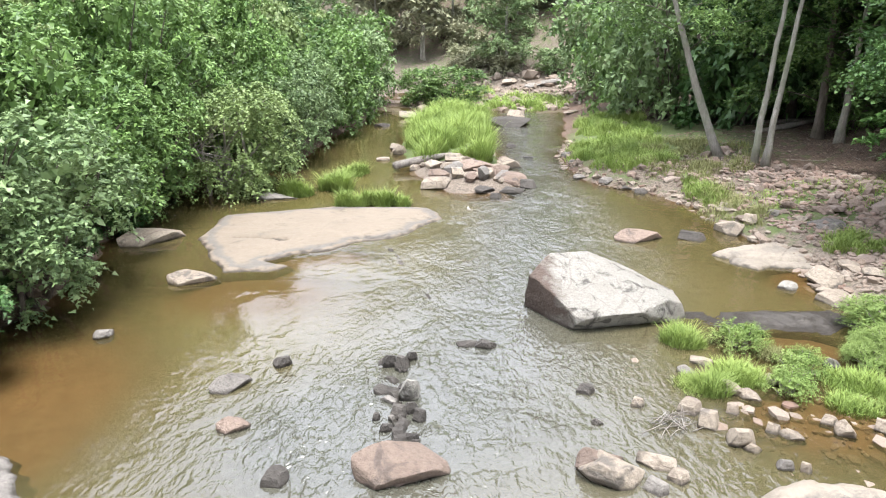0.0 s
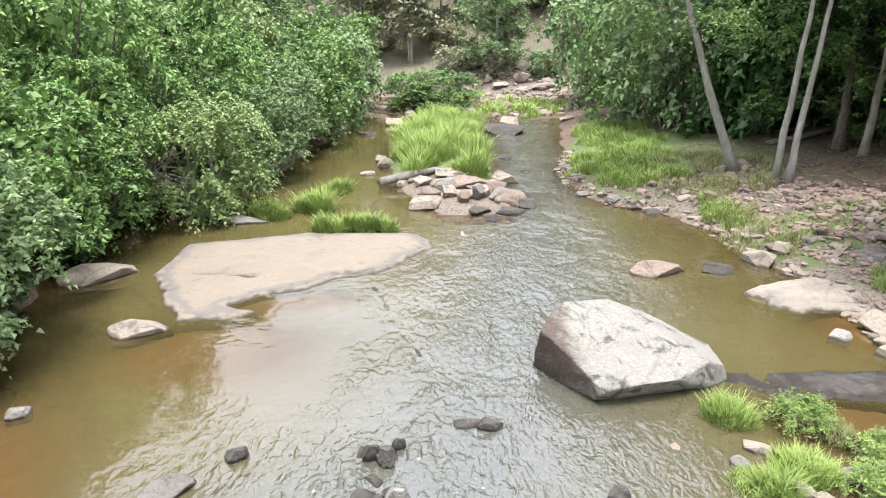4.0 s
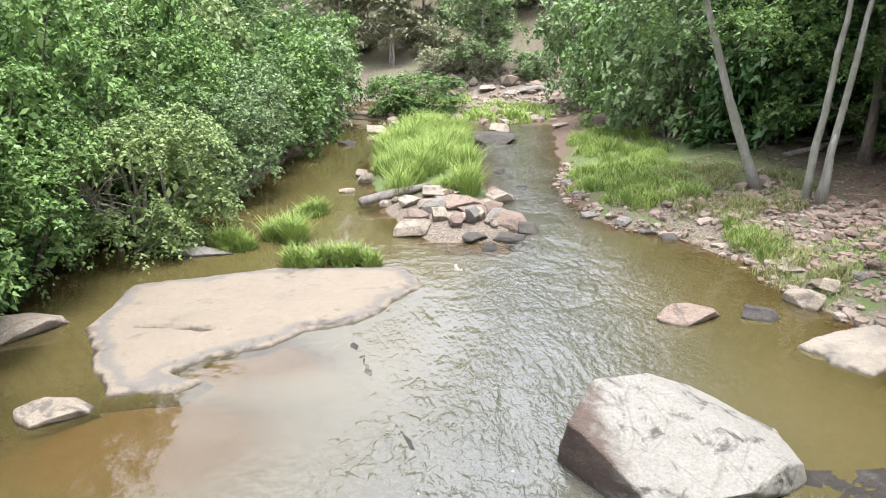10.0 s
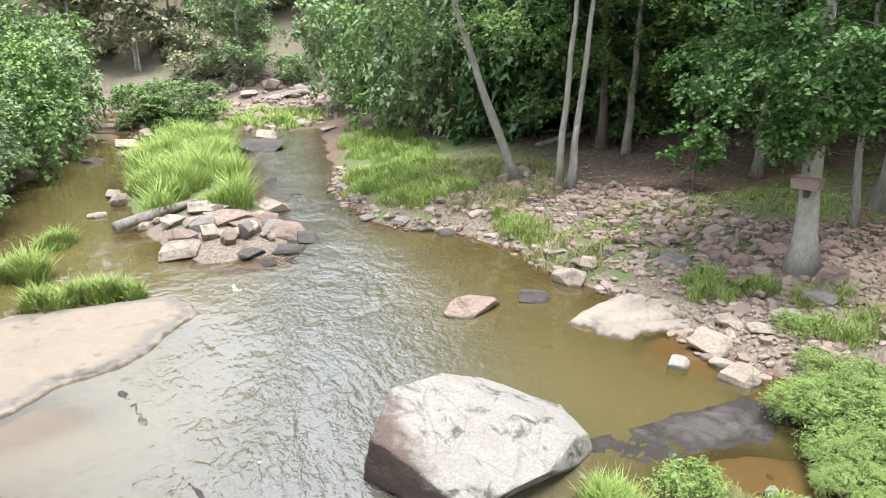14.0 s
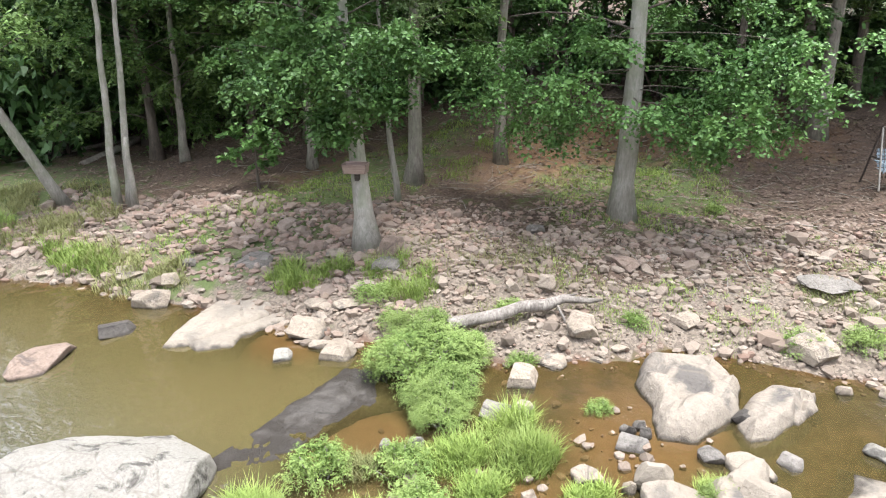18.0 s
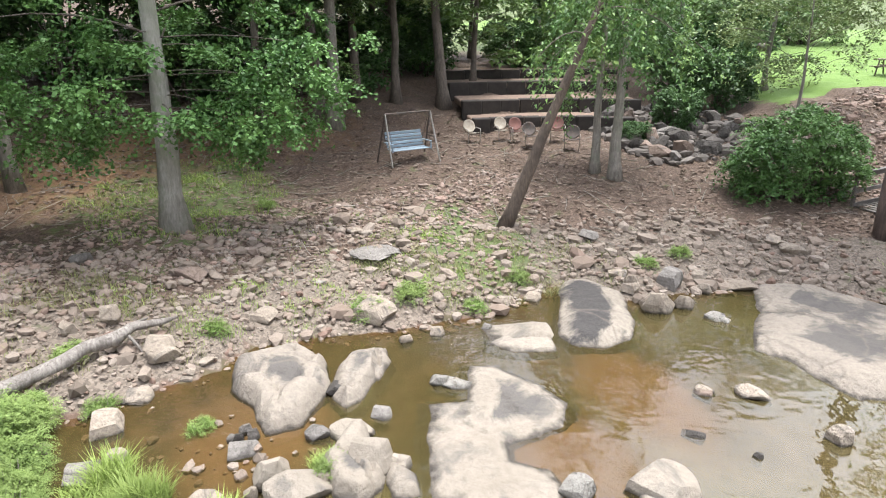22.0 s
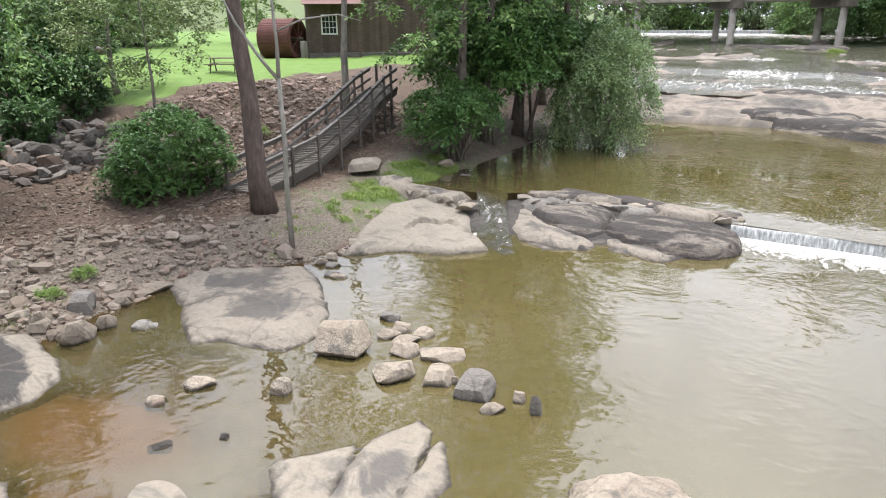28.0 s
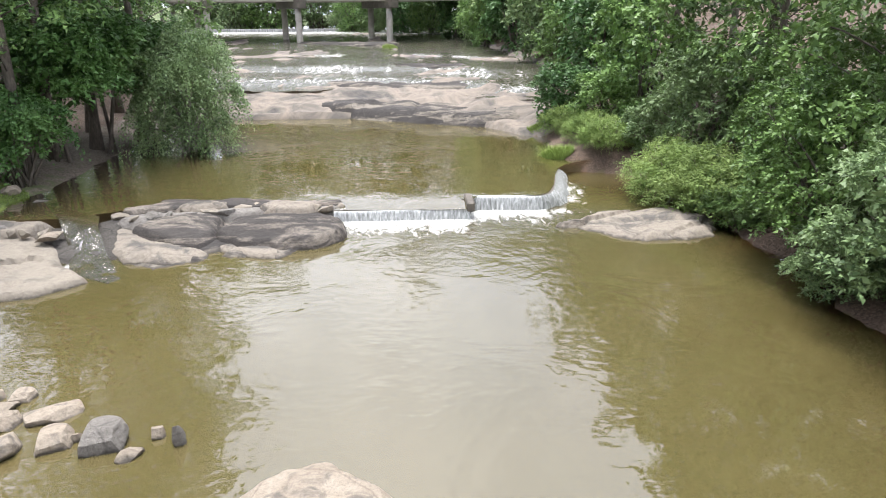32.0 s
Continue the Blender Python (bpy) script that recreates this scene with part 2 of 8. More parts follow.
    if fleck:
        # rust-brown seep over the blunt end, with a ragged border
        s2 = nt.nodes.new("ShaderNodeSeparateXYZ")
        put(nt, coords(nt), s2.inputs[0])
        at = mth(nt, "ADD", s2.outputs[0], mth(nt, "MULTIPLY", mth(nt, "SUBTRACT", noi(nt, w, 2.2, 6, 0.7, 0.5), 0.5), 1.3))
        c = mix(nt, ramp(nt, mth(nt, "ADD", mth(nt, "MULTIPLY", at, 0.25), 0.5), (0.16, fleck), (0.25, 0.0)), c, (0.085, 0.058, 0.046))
    put(nt, c, b.inputs["Base Color"])
    put(nt, rough, b.inputs["Roughness"])
    b.inputs["Specular IOR Level"].default_value = 0.3
    h = mix(nt, 0.35, noi(nt, w, 6 * scale, 8, 0.65), fine)
    put(nt, bump(nt, h, 1.0, 0.11), b.inputs["Normal"])
    return m


M_ROCK = rock_material("tan_river_rock", (0.37, 0.315, 0.25), (0.27, 0.222, 0.173), (0.15, 0.12, 0.095), (0.11, 0.10, 0.09), 0.54, lichen=0.0)
M_ROCK_RED = rock_material("red_brown_rock", (0.27, 0.205, 0.165), (0.20, 0.148, 0.118), (0.11, 0.08, 0.064), (0.09, 0.075, 0.066), 0.56)
M_ROCK_DARK = rock_material("dark_wet_rock", (0.10, 0.09, 0.08), (0.058, 0.053, 0.048), (0.025, 0.023, 0.021))
M_ROCK_GREY = rock_material("grey_rock", (0.26, 0.24, 0.215), (0.175, 0.16, 0.143), (0.08, 0.072, 0.065))
M_SLAB = rock_material("bleached_bedrock", (0.32, 0.28, 0.228), (0.275, 0.238, 0.19), (0.20, 0.168, 0.134), (0.15, 0.135, 0.117), 0.53, scale=0.6, lichen=0.85, lich_at=0.78, lich_col=(0.10, 0.094, 0.088), fracture=0.35)
M_SLAB_LOW = rock_material("smooth_cream_bedrock", (0.25, 0.208, 0.16), (0.215, 0.178, 0.137), (0.20, 0.163, 0.126), (0.15, 0.13, 0.108), 0.6, scale=0.5, lichen=0.0, fracture=0.0, rim=0.9)
M_SLAB_DARK = rock_material("black_lichened_slab", (0.36, 0.315, 0.255), (0.28, 0.243, 0.2), (0.155, 0.132, 0.11), (0.10, 0.09, 0.082), 0.6, scale=0.7, lichen=0.95, lich_at=0.66, lich_col=(0.05, 0.048, 0.048))
M_OUTCROP = rock_material("striped_outcrop_rock", (0.28, 0.243, 0.203), (0.21, 0.18, 0.151), (0.08, 0.07, 0.064), (0.06, 0.054, 0.052), 0.60, scale=0.9, lichen=0.0, bands=0.9)
M_SLAB_GREY = rock_material("lichen_stained_bedrock", (0.32, 0.278, 0.226), (0.28, 0.243, 0.2), (0.165, 0.14, 0.118), (0.11, 0.099, 0.09), 0.53, scale=0.7, lichen=0.85, lich_at=0.78, lich_col=(0.095, 0.089, 0.084))
M_SHELF = rock_material("flood_worn_shelf_rock", (0.265, 0.232, 0.19), (0.20, 0.175, 0.145), (0.07, 0.062, 0.058), (0.06, 0.055, 0.053), 0.60, scale=0.4, lichen=0.0, bands=0.95)
M_CREAM_SLAB = rock_material("plain_cream_bedrock", (0.31, 0.272, 0.222), (0.27, 0.235, 0.19), (0.18, 0.152, 0.124), (0.16, 0.142, 0.122), 0.56, scale=0.6, lichen=0.35, lich_at=0.86, fracture=0.3)
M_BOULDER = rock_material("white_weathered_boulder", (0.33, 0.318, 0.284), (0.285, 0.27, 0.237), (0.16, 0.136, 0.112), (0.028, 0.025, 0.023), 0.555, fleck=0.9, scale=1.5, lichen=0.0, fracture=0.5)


def ground_material():
    m, nt, b = material("river_bank_ground")
    w = world_coords(nt)
    big = noi(nt, w, 0.35, 5, 0.6)
    mid = noi(nt, w, 2.6, 6, 0.65)
    fine = noi(nt, w, 17, 6, 0.7)
    litter_cells = voro(nt, w, 22, "F1", "Color")
    sep = nt.nodes.new("ShaderNodeSeparateColor")
    nt.links.new(litter_cells, sep.inputs[0])
    leaf = sep.outputs[0]
    soil = ramp(nt, fine, (0.3, (0.075, 0.048, 0.034)), (0.7, (0.16, 0.105, 0.075)))
    litter = ramp(nt, leaf, (0.0, (0.048, 0.033, 0.023)), (0.4, (0.106, 0.07, 0.049)), (0.8, (0.168, 0.12, 0.088)), (1.0, (0.08, 0.047, 0.031)))
    litter = mix(nt, ramp(nt, mid, (0.35, 0.0), (0.65, 0.55)), litter, (0.068, 0.046, 0.033))
    grass = ramp(nt, fine, (0.25, (0.05, 0.07, 0.022)), (0.6, (0.10, 0.132, 0.042)), (0.85, (0.15, 0.16, 0.075)))
    lawn = ramp(nt, noi(nt, w, 1.2, 6, 0.7), (0.3, (0.10, 0.175, 0.032)), (0.6, (0.13, 0.215, 0.042)), (0.8, (0.16, 0.23, 0.06)))
    gravel = ramp(nt, leaf, (0.0, (0.085, 0.068, 0.052)), (0.5, (0.145, 0.116, 0.09)), (1.0, (0.21, 0.174, 0.138)))
    rock = ramp(nt, noi(nt, w, 0.5, 7, 0.65, 0.6), (0.3, (0.055, 0.052, 0.05)), (0.45, (0.15, 0.13, 0.11)), (0.58, (0.26, 0.215, 0.175)), (0.72, (0.085, 0.078, 0.072)))
    sand = ramp(nt, mid, (0.25, (0.145, 0.104, 0.064)), (0.6, (0.19, 0.14, 0.09)), (0.85, (0.115, 0.083, 0.052)))
    mud = ramp(nt, mid, (0.3, (0.06, 0.05, 0.026)), (0.7, (0.115, 0.088, 0.048)))

    def patch(name, lo, hi):
        v = mth(nt, "ADD", mask(nt, name), mth(nt, "MULTIPLY", mth(nt, "SUBTRACT", noi(nt, w, 1.9, 6, 0.65), 0.5), 0.9))
        return ramp(nt, v, (lo, 0.0), (hi, 1.0))
    c = mix(nt, patch("litter", 0.4, 0.6), soil, litter)
    c = mix(nt, patch("straw", 0.35, 0.7), c, ramp(nt, fine, (0.3, (0.13, 0.07, 0.035)), (0.7, (0.25, 0.15, 0.08))))
    c = mix(nt, patch("gravel", 0.35, 0.65), c, gravel)
    c = mix(nt, patch("grass", 0.45, 0.62), c, grass)
    c = mix(nt, patch("lawn", 0.4, 0.55), c, lawn)
    c = mix(nt, patch("rock", 0.4, 0.55), c, rock)
    c = mix(nt, patch("bed", 0.4, 0.6), c, mud)
    c = mix(nt, patch("sand", 0.35, 0.65), c, sand)
    put(nt, c, b.inputs["Base Color"])
    put(nt, 0.92, b.inputs["Roughness"])
    h = mix(nt, 0.5, fine, leaf)
    put(nt, bump(nt, h, 0.8, 0.04), b.inputs["Normal"])
    return m


M_GROUND = ground_material()


def water_material(name="river_water"):
    """Murky tea-coloured water: clear over the shallows, olive where it is deep, rippled surface, foam where it breaks."""
    m, nt, b = material(name)
    w = world_coords(nt)
    out = nt.nodes["Material Output"]
    murk = mask(nt, "murk")
    chop = mask(nt, "chop")
    foam_m = mask(nt, "foam")
    # ripples, livelier in some patches than in others
    lively = ramp(nt, noi(nt, world_coords(nt, (1.0, 0.6, 1)), 0.5, 4, 0.6, 0.8), (0.34, 0.22), (0.66, 1.35))
    breeze = ramp(nt, noi(nt, w, 0.31, 4, 0.6, 0.6), (0.42, 0.12), (0.6, 1.0))
    swell = noi(nt, world_coords(nt, (1.0, 0.8, 1)), 3.2, 1, 0.5, 0.3)
    fine = mix(nt, 0.4, noi(nt, world_coords(nt, (0.75, 1.3, 1)), 4.2, 1, 0.5, 0.4), noi(nt, world_coords(nt, (0.8, 1.25, 1)), 8.0, 1, 0.5, 0.3))
    small = noi(nt, world_coords(nt, (1.25, 0.7, 1)), 6.5, 2, 0.5, 0.9)
    streak = noi(nt, world_coords(nt, (1.0, 0.55, 1)), 3.1, 3, 0.5, 1.3)
    rough_water = mth(nt, "MULTIPLY", chop, lively)
    still = mth(nt, "ADD", mth(nt, "MULTIPLY", breeze, mth(nt, "MULTIPLY", swell, 0.10)), mth(nt, "MULTIPLY", breeze, mth(nt, "MULTIPLY", fine, 0.08)))
    hgt = mth(nt, "ADD", still, mth(nt, "MULTIPLY", rough_water, mth(nt, "ADD", mth(nt, "MULTIPLY", small, 0.48), mth(nt, "MULTIPLY", streak, 0.62))))
    nrm = bump(nt, hgt, 1.0, 0.13)
    deep = ramp(nt, noi(nt, w, 0.22, 3, 0.5), (0.3, (0.086, 0.071, 0.026)), (0.7, (0.110, 0.088, 0.036)))
    deep = mix(nt, mth(nt, "MULTIPLY", chop, 0.85), deep, (0.082, 0.086, 0.075))
    b.inputs["Roughness"].default_value = 0.02
    b.inputs["IOR"].default_value = 2.0
    b.inputs["Specular IOR Level"].default_value = 0.5
    put(nt, deep, b.inputs["Base Color"])
    put(nt, nrm, b.inputs["Normal"])
    # clear layer over the shallows
    tr = nt.nodes.new("ShaderNodeBsdfTransparent")
    tr.inputs[0].default_value = (0.86, 0.74, 0.55, 1)
    gl = nt.nodes.new("ShaderNodeBsdfGlossy")
    gl.inputs["Roughness"].default_value = 0.02
    put(nt, nrm, gl.inputs["Normal"])
    fr = nt.nodes.new("ShaderNodeFresnel")
    fr.inputs["IOR"].default_value = 1.6
    put(nt, nrm, fr.inputs["Normal"])
    clear = nt.nodes.new("ShaderNodeMixShader")
    put(nt, fr.outputs[0], clear.inputs[0])
    nt.links.new(tr.outputs[0], clear.inputs[1])
    nt.links.new(gl.outputs[0], clear.inputs[2])
    body = nt.nodes.new("ShaderNodeMixShader")
    put(nt, murk, body.inputs[0])
    nt.links.new(clear.outputs[0], body.inputs[1])
    nt.links.new(b.outputs[0], body.inputs[2])
    # foam
    fo = nt.nodes.new("ShaderNodeBsdfDiffuse")
    fo.inputs[0].default_value = (0.82, 0.81, 0.78, 1)
    f1 = noi(nt, world_coords(nt, (1.0, 0.5, 1)), 3.1, 7, 0.7, 1.0)
    fm = mth(nt, "ADD", foam_m, mth(nt, "MULTIPLY", mth(nt, "SUBTRACT", f1, 0.5), 1.5))
    fac = ramp(nt, fm, (0.55, 0.0), (0.95, 0.9))
    last = nt.nodes.new("ShaderNodeMixShader")
    put(nt, fac, last.inputs[0])
    nt.links.new(body.outputs[0], last.inputs[1])
    nt.links.new(fo.outputs[0], last.inputs[2])
    nt.links.new(last.outputs[0], out.inputs["Surface"])
    return m


M_WATER = water_material()


def leaf_material(name, light, dark, yellow=None, gloss=0.45):
    m, nt, b = material(name)
    out = nt.nodes["Material Output"]
    isl = per_island(nt)
    w = world_coords(nt)
    c = mix(nt, ramp(nt, isl, (0.1, 0.0), (0.95, 1.0)), dark, light)
    c = mix(nt, ramp(nt, noi(nt, w, 0.7, 3, 0.6), (0.35, 0.0), (0.7, 0.6)), c, yellow or light)
    hs = nt.nodes.new("ShaderNodeHueSaturation")
    put(nt, c, hs.inputs["Color"])
    put(nt, mth(nt, "ADD", mth(nt, "MULTIPLY", per_object(nt), 0.35), 0.82), hs.inputs["Value"])
    put(nt, hs.outputs[0], b.inputs["Base Color"])
    b.inputs["Roughness"].default_value = gloss
    b.inputs["Specular IOR Level"].default_value = 0.28
    tl = nt.nodes.new("ShaderNodeBsdfTranslucent")
    put(nt, mix(nt, 0.5, hs.outputs[0], yellow or light), tl.inputs[0])
    ms = nt.nodes.new("ShaderNodeMixShader")
    ms.inputs[0].default_value = 0.16
    nt.links.new(b.outputs[0], ms.inputs[1])
    nt.links.new(tl.outputs[0], ms.inputs[2])
    nt.links.new(ms.outputs[0], out.inputs["Surface"])
    return m


M_LEAF = leaf_material("alder_leaves", (0.17, 0.285, 0.08), (0.035, 0.078, 0.024), (0.225, 0.34, 0.105))
M_LEAF_DARK = leaf_material("deep_green_leaves", (0.075, 0.16, 0.05), (0.025, 0.06, 0.02), (0.105, 0.195, 0.06))
M_LEAF_YEL = leaf_material("yellow_green_leaves", (0.23, 0.315, 0.115), (0.095, 0.15, 0.05), (0.285, 0.36, 0.14))
M_LEAF_MAPLE = leaf_material("maple_leaves", (0.10, 0.205, 0.056), (0.034, 0.085, 0.025), (0.15, 0.27, 0.074))
M_LEAF_GREY = leaf_material("grey_green_leaves", (0.225, 0.325, 0.14), (0.06, 0.11, 0.045), (0.28, 0.37, 0.165))
M_GRASS = leaf_material("bright_grass", (0.25, 0.345, 0.08), (0.12, 0.19, 0.04), (0.33, 0.405, 0.12), 0.6)
M_GRASS_DRY = leaf_material("seeding_grass", (0.24, 0.26, 0.10), (0.14, 0.17, 0.055), (0.31, 0.28, 0.15), 0.7)


def bark_material(name, pale, dark, scale=1.0, moss=0.0):
    m, nt, b = material(name)
    w = world_coords(nt, (1, 1, 0.22))
    f = noi(nt, w, 16 * scale, 7, 0.7, 0.5)
    c = ramp(nt, f, (0.3, dark), (0.65, pale))
    c = mix(nt, ramp(nt, noi(nt, world_coords(nt), 2.2, 5, 0.6), (0.45, 0.0), (0.65, 0.5)), c, dark)
    if moss:
        c = mix(nt, ramp(nt, noi(nt, world_coords(nt), 1.6, 4, 0.6), (0.5, 0.0), (0.6, moss)), c, (0.20, 0.22, 0.15))
    put(nt, c, b.inputs["Base Color"])
    b.inputs["Roughness"].default_value = 0.9
    put(nt, bump(nt, f, 0.8, 0.03), b.inputs["Normal"])
    return m


M_BARK = bark_material("grey_bark", (0.33, 0.30, 0.26), (0.13, 0.115, 0.095), moss=0.3)
M_BARK_PALE = bark_material("pale_lichened_bark", (0.38, 0.36, 0.32), (0.19, 0.175, 0.15), moss=0.5)
M_BARK_DARK = bark_material("dark_bark", (0.17, 0.14, 0.115), (0.06, 0.05, 0.04))
M_BARK_PINE = bark_material("pine_bark", (0.17, 0.125, 0.105), (0.055, 0.042, 0.037), 0.7)
M_DRIFT = bark_material("bleached_driftwood", (0.33, 0.30, 0.265), (0.08, 0.066, 0.056))


def plank_material(name, pale, dark, scale=1.0, rough=0.85):
    m, nt, b = material(name)
    f = noi(nt, coords(nt, "Object", (1.5, 22, 22)), 1.2 * scale, 6, 0.65, 0.3)
    g = noi(nt, world_coords(nt), 1.4, 5, 0.6)
    c = ramp(nt, f, (0.3, dark), (0.7, pale))
    c = mix(nt, ramp(nt, g, (0.4, 0.0), (0.7, 0.5)), c, dark)
    hs = nt.nodes.new("ShaderNodeHueSaturation")
    put(nt, c, hs.inputs["Color"])
    put(nt, mth(nt, "ADD", mth(nt, "MULTIPLY", per_object(nt), 0.5), 0.75), hs.inputs["Value"])
    put(nt, hs.outputs[0], b.inputs["Base Color"])
    b.inputs["Roughness"].default_value = rough
    put(nt, bump(nt, f, 0.5, 0.01), b.inputs["Normal"])
    return m


M_GREYWOOD = plank_material("weathered_grey_wood", (0.17, 0.15, 0.13), (0.06, 0.052, 0.045))
M_PALEWOOD = plank_material("sun_bleached_wood", (0.19, 0.175, 0.16), (0.085, 0.077, 0.07))
M_BARN = plank_material("dark_barn_boards", (0.17, 0.12, 0.095), (0.06, 0.045, 0.038))
M_BLUE = plank_material("pale_blue_painted_wood", (0.33, 0.42, 0.48), (0.20, 0.26, 0.31), rough=0.6)


def plain_material(name, a, b2, scale=6.0, rough=0.6, metal=0.0, relief=0.2):
    m, nt, b = material(name)
    w = world_coords(nt)
    f = noi(nt, w, scale, 6, 0.65)
    put(nt, ramp(nt, f, (0.35, a), (0.7, b2)), b.inputs["Base Color"])
    b.inputs["Roughness"].default_value, b.inputs["Metallic"].default_value = rough, metal
    put(nt, bump(nt, noi(nt, w, scale * 8, 4), relief, 0.01), b.inputs["Normal"])
    return m


M_CONCRETE = plain_material("stained_concrete", (0.42, 0.39, 0.34), (0.25, 0.225, 0.195), 1.3, 0.9)
M_WEIR = plain_material("algae_dark_concrete", (0.14, 0.12, 0.095), (0.07, 0.06, 0.05), 2.0, 0.6)
M_RUST = plain_material("rust_red_iron", (0.125, 0.045, 0.035), (0.08, 0.032, 0.028), 3.0, 0.8, 0.1)
M_ROOF = plain_material("rusty_tin_roof", (0.15, 0.075, 0.06), (0.10, 0.06, 0.052), 1.5, 0.65, 0.2)
M_IRON = plain_material("dull_dark_iron", (0.10, 0.095, 0.09), (0.16, 0.12, 0.10), 9.0, 0.55, 0.7)
M_STEEL = plain_material("galvanised_pipe", (0.40, 0.38, 0.35), (0.28, 0.25, 0.22), 8.0, 0.45, 0.7)
M_CREAM = plain_material("chipped_cream_enamel", (0.40, 0.36, 0.29), (0.27, 0.22, 0.17), 7.0, 0.5)
M_RED = plain_material("faded_red_enamel", (0.20, 0.085, 0.065), (0.13, 0.065, 0.055), 7.0, 0.5)
M_WHITE = plain_material("white_paint", (0.78, 0.77, 0.74), (0.66, 0.64, 0.60), 5.0, 0.6)
M_GLASS, _gn, _gb = material("window_glass")
_gb.inputs["Base Color"].default_value = (0.03, 0.035, 0.04, 1)
_gb.inputs["Roughness"].default_value = 0.06
M_BARK_BROWN = bark_material("brown_bark", (0.17, 0.13, 0.10), (0.06, 0.046, 0.038))
# riser stone, its colour near black to paint in the deep shade there
M_RISER = plain_material("shade_dark_stone", (0.045, 0.038, 0.032), (0.025, 0.021, 0.018), 3.0, 0.95)

# ---- the land: one sheet with the river cut into it ----
LEFT_Y = (-400, -90, -70, -55, -45, -33, -30, -26, -21.3, -20.3, -18, -15, -11, -5, 0, 10, 14, 18, 21, 24, 26, 28, 32, 43, 52, 60, 75, 100, 400)
LEFT_X = (-30, -14, -5, -7, -8.5, -7, -5.2, -6.2, -6.0, -7.9, -8.5, -9.2, -9.6, -9.4, -9.2, -8.9, -9.0, -9.7, -10.6, -9.8, -8.6, -7.6, -7.0, -5.6, -5, -8, -30, -120, -400)
RIGHT_Y = (-400, -90, -60, -50, -38, -27, -20, -17, -13.2, -10, -8, -6, -3, -1.5, 0, 1.6, 3, 4, 5, 7, 8.5, 9, 10, 11, 12.4, 14, 15, 16, 18, 20, 22, 24, 24.8, 26.5, 31, 33, 42, 46, 55, 62, 80, 400)
RIGHT_X = (30, 26, 26, 20, 13, 13.4, 13, 12.8, 13.2, 12.2, 11.9, 12.1, 14.0, 13.6, 13.3, 14.4, 13.6, 12.9, 12.6, 12.3, 12.0, 11.2, 10.5, 9.9, 10.3, 9.0, 8.9, 9.0, 8.6, 8.3, 8.0, 7.2, 6.0, 5.0, 5.1, 5.6, 7.0, 7.7, 8, 4, -20, -300)
SHELF_X, SHELF_Y = (-40, -6.4, -4.9, -2.7, 1.0, 4.6, 10.1, 40), (-27, -26.6, -27.2, -30.8, -32.6, -33.6, -33.4, -36)
WEIR_X = (-12, -6.6, -5.5, -5.1, -4.8, -4.4, -4.0, -1.60, -1.45, 2.6, 2.9, 8.6, 9.6, 11, 14)
WEIR_Y = (-22.4, -21.0, -20.0, -19.0, -17.3, -15.95, -15.4, -15.45, -14.4, -14.35, -15.0, -15.0, -14.0, -13.3, -13.1)
POOL = 0.45
SHALLOW = ((9.6, 8.6, 3.2, 2.6), (9.0, 4.6, 3.4, 2.4), (11.2, 2.4, 2.6, 2.0), (9.0, 0.0, 3.0, 2.2))
SAND = ((-4.6, 14.4, 2.6, 1.9), (-3.1, 16.9, 1.3, 0.8), (-7.2, 9.2, 2.4, 4.2), (8.6, 15.0, 1.0, 0.9), (9.0, 8.0, 1.7, 1.3), (7.6, 3.2, 1.8, 1.4), (9.4, 1.6, 2.0, 1.1), (-4.2, 17.5, 2.0, 2.4), (6.4, 11.6, 1.6, 1.3), (5.0, 1.0, 1.5, 1.0), (10.0, -9.8, 1.0, 1.2), (6.0, 9.2, 2.0, 1.3))


def blob(x, y, cx, cy, rx, ry):
    return np.exp(-(((x - cx) / rx) ** 2 + ((y - cy) / ry) ** 2))


def pool_level(x, y):
    """Height of the still water: the pool behind the weir lies higher."""
    return POOL * smooth_step(0.1, 0.7, np.interp(x, WEIR_X, WEIR_Y) - y)


def shelf_rise(x, y):
    e = np.interp(x, SHELF_X, SHELF_Y) - y
    return np.interp(e, (0, 0.5, 3, 6, 9, 10, 14, 16, 22, 30, 40, 47, 60, 400), (0, 0.25, 0.45, 0.8, 1.0, 1.25, 1.35, 1.8, 2.2, 2.55, 2.9, 3.6, 3.8, 8.0)), e


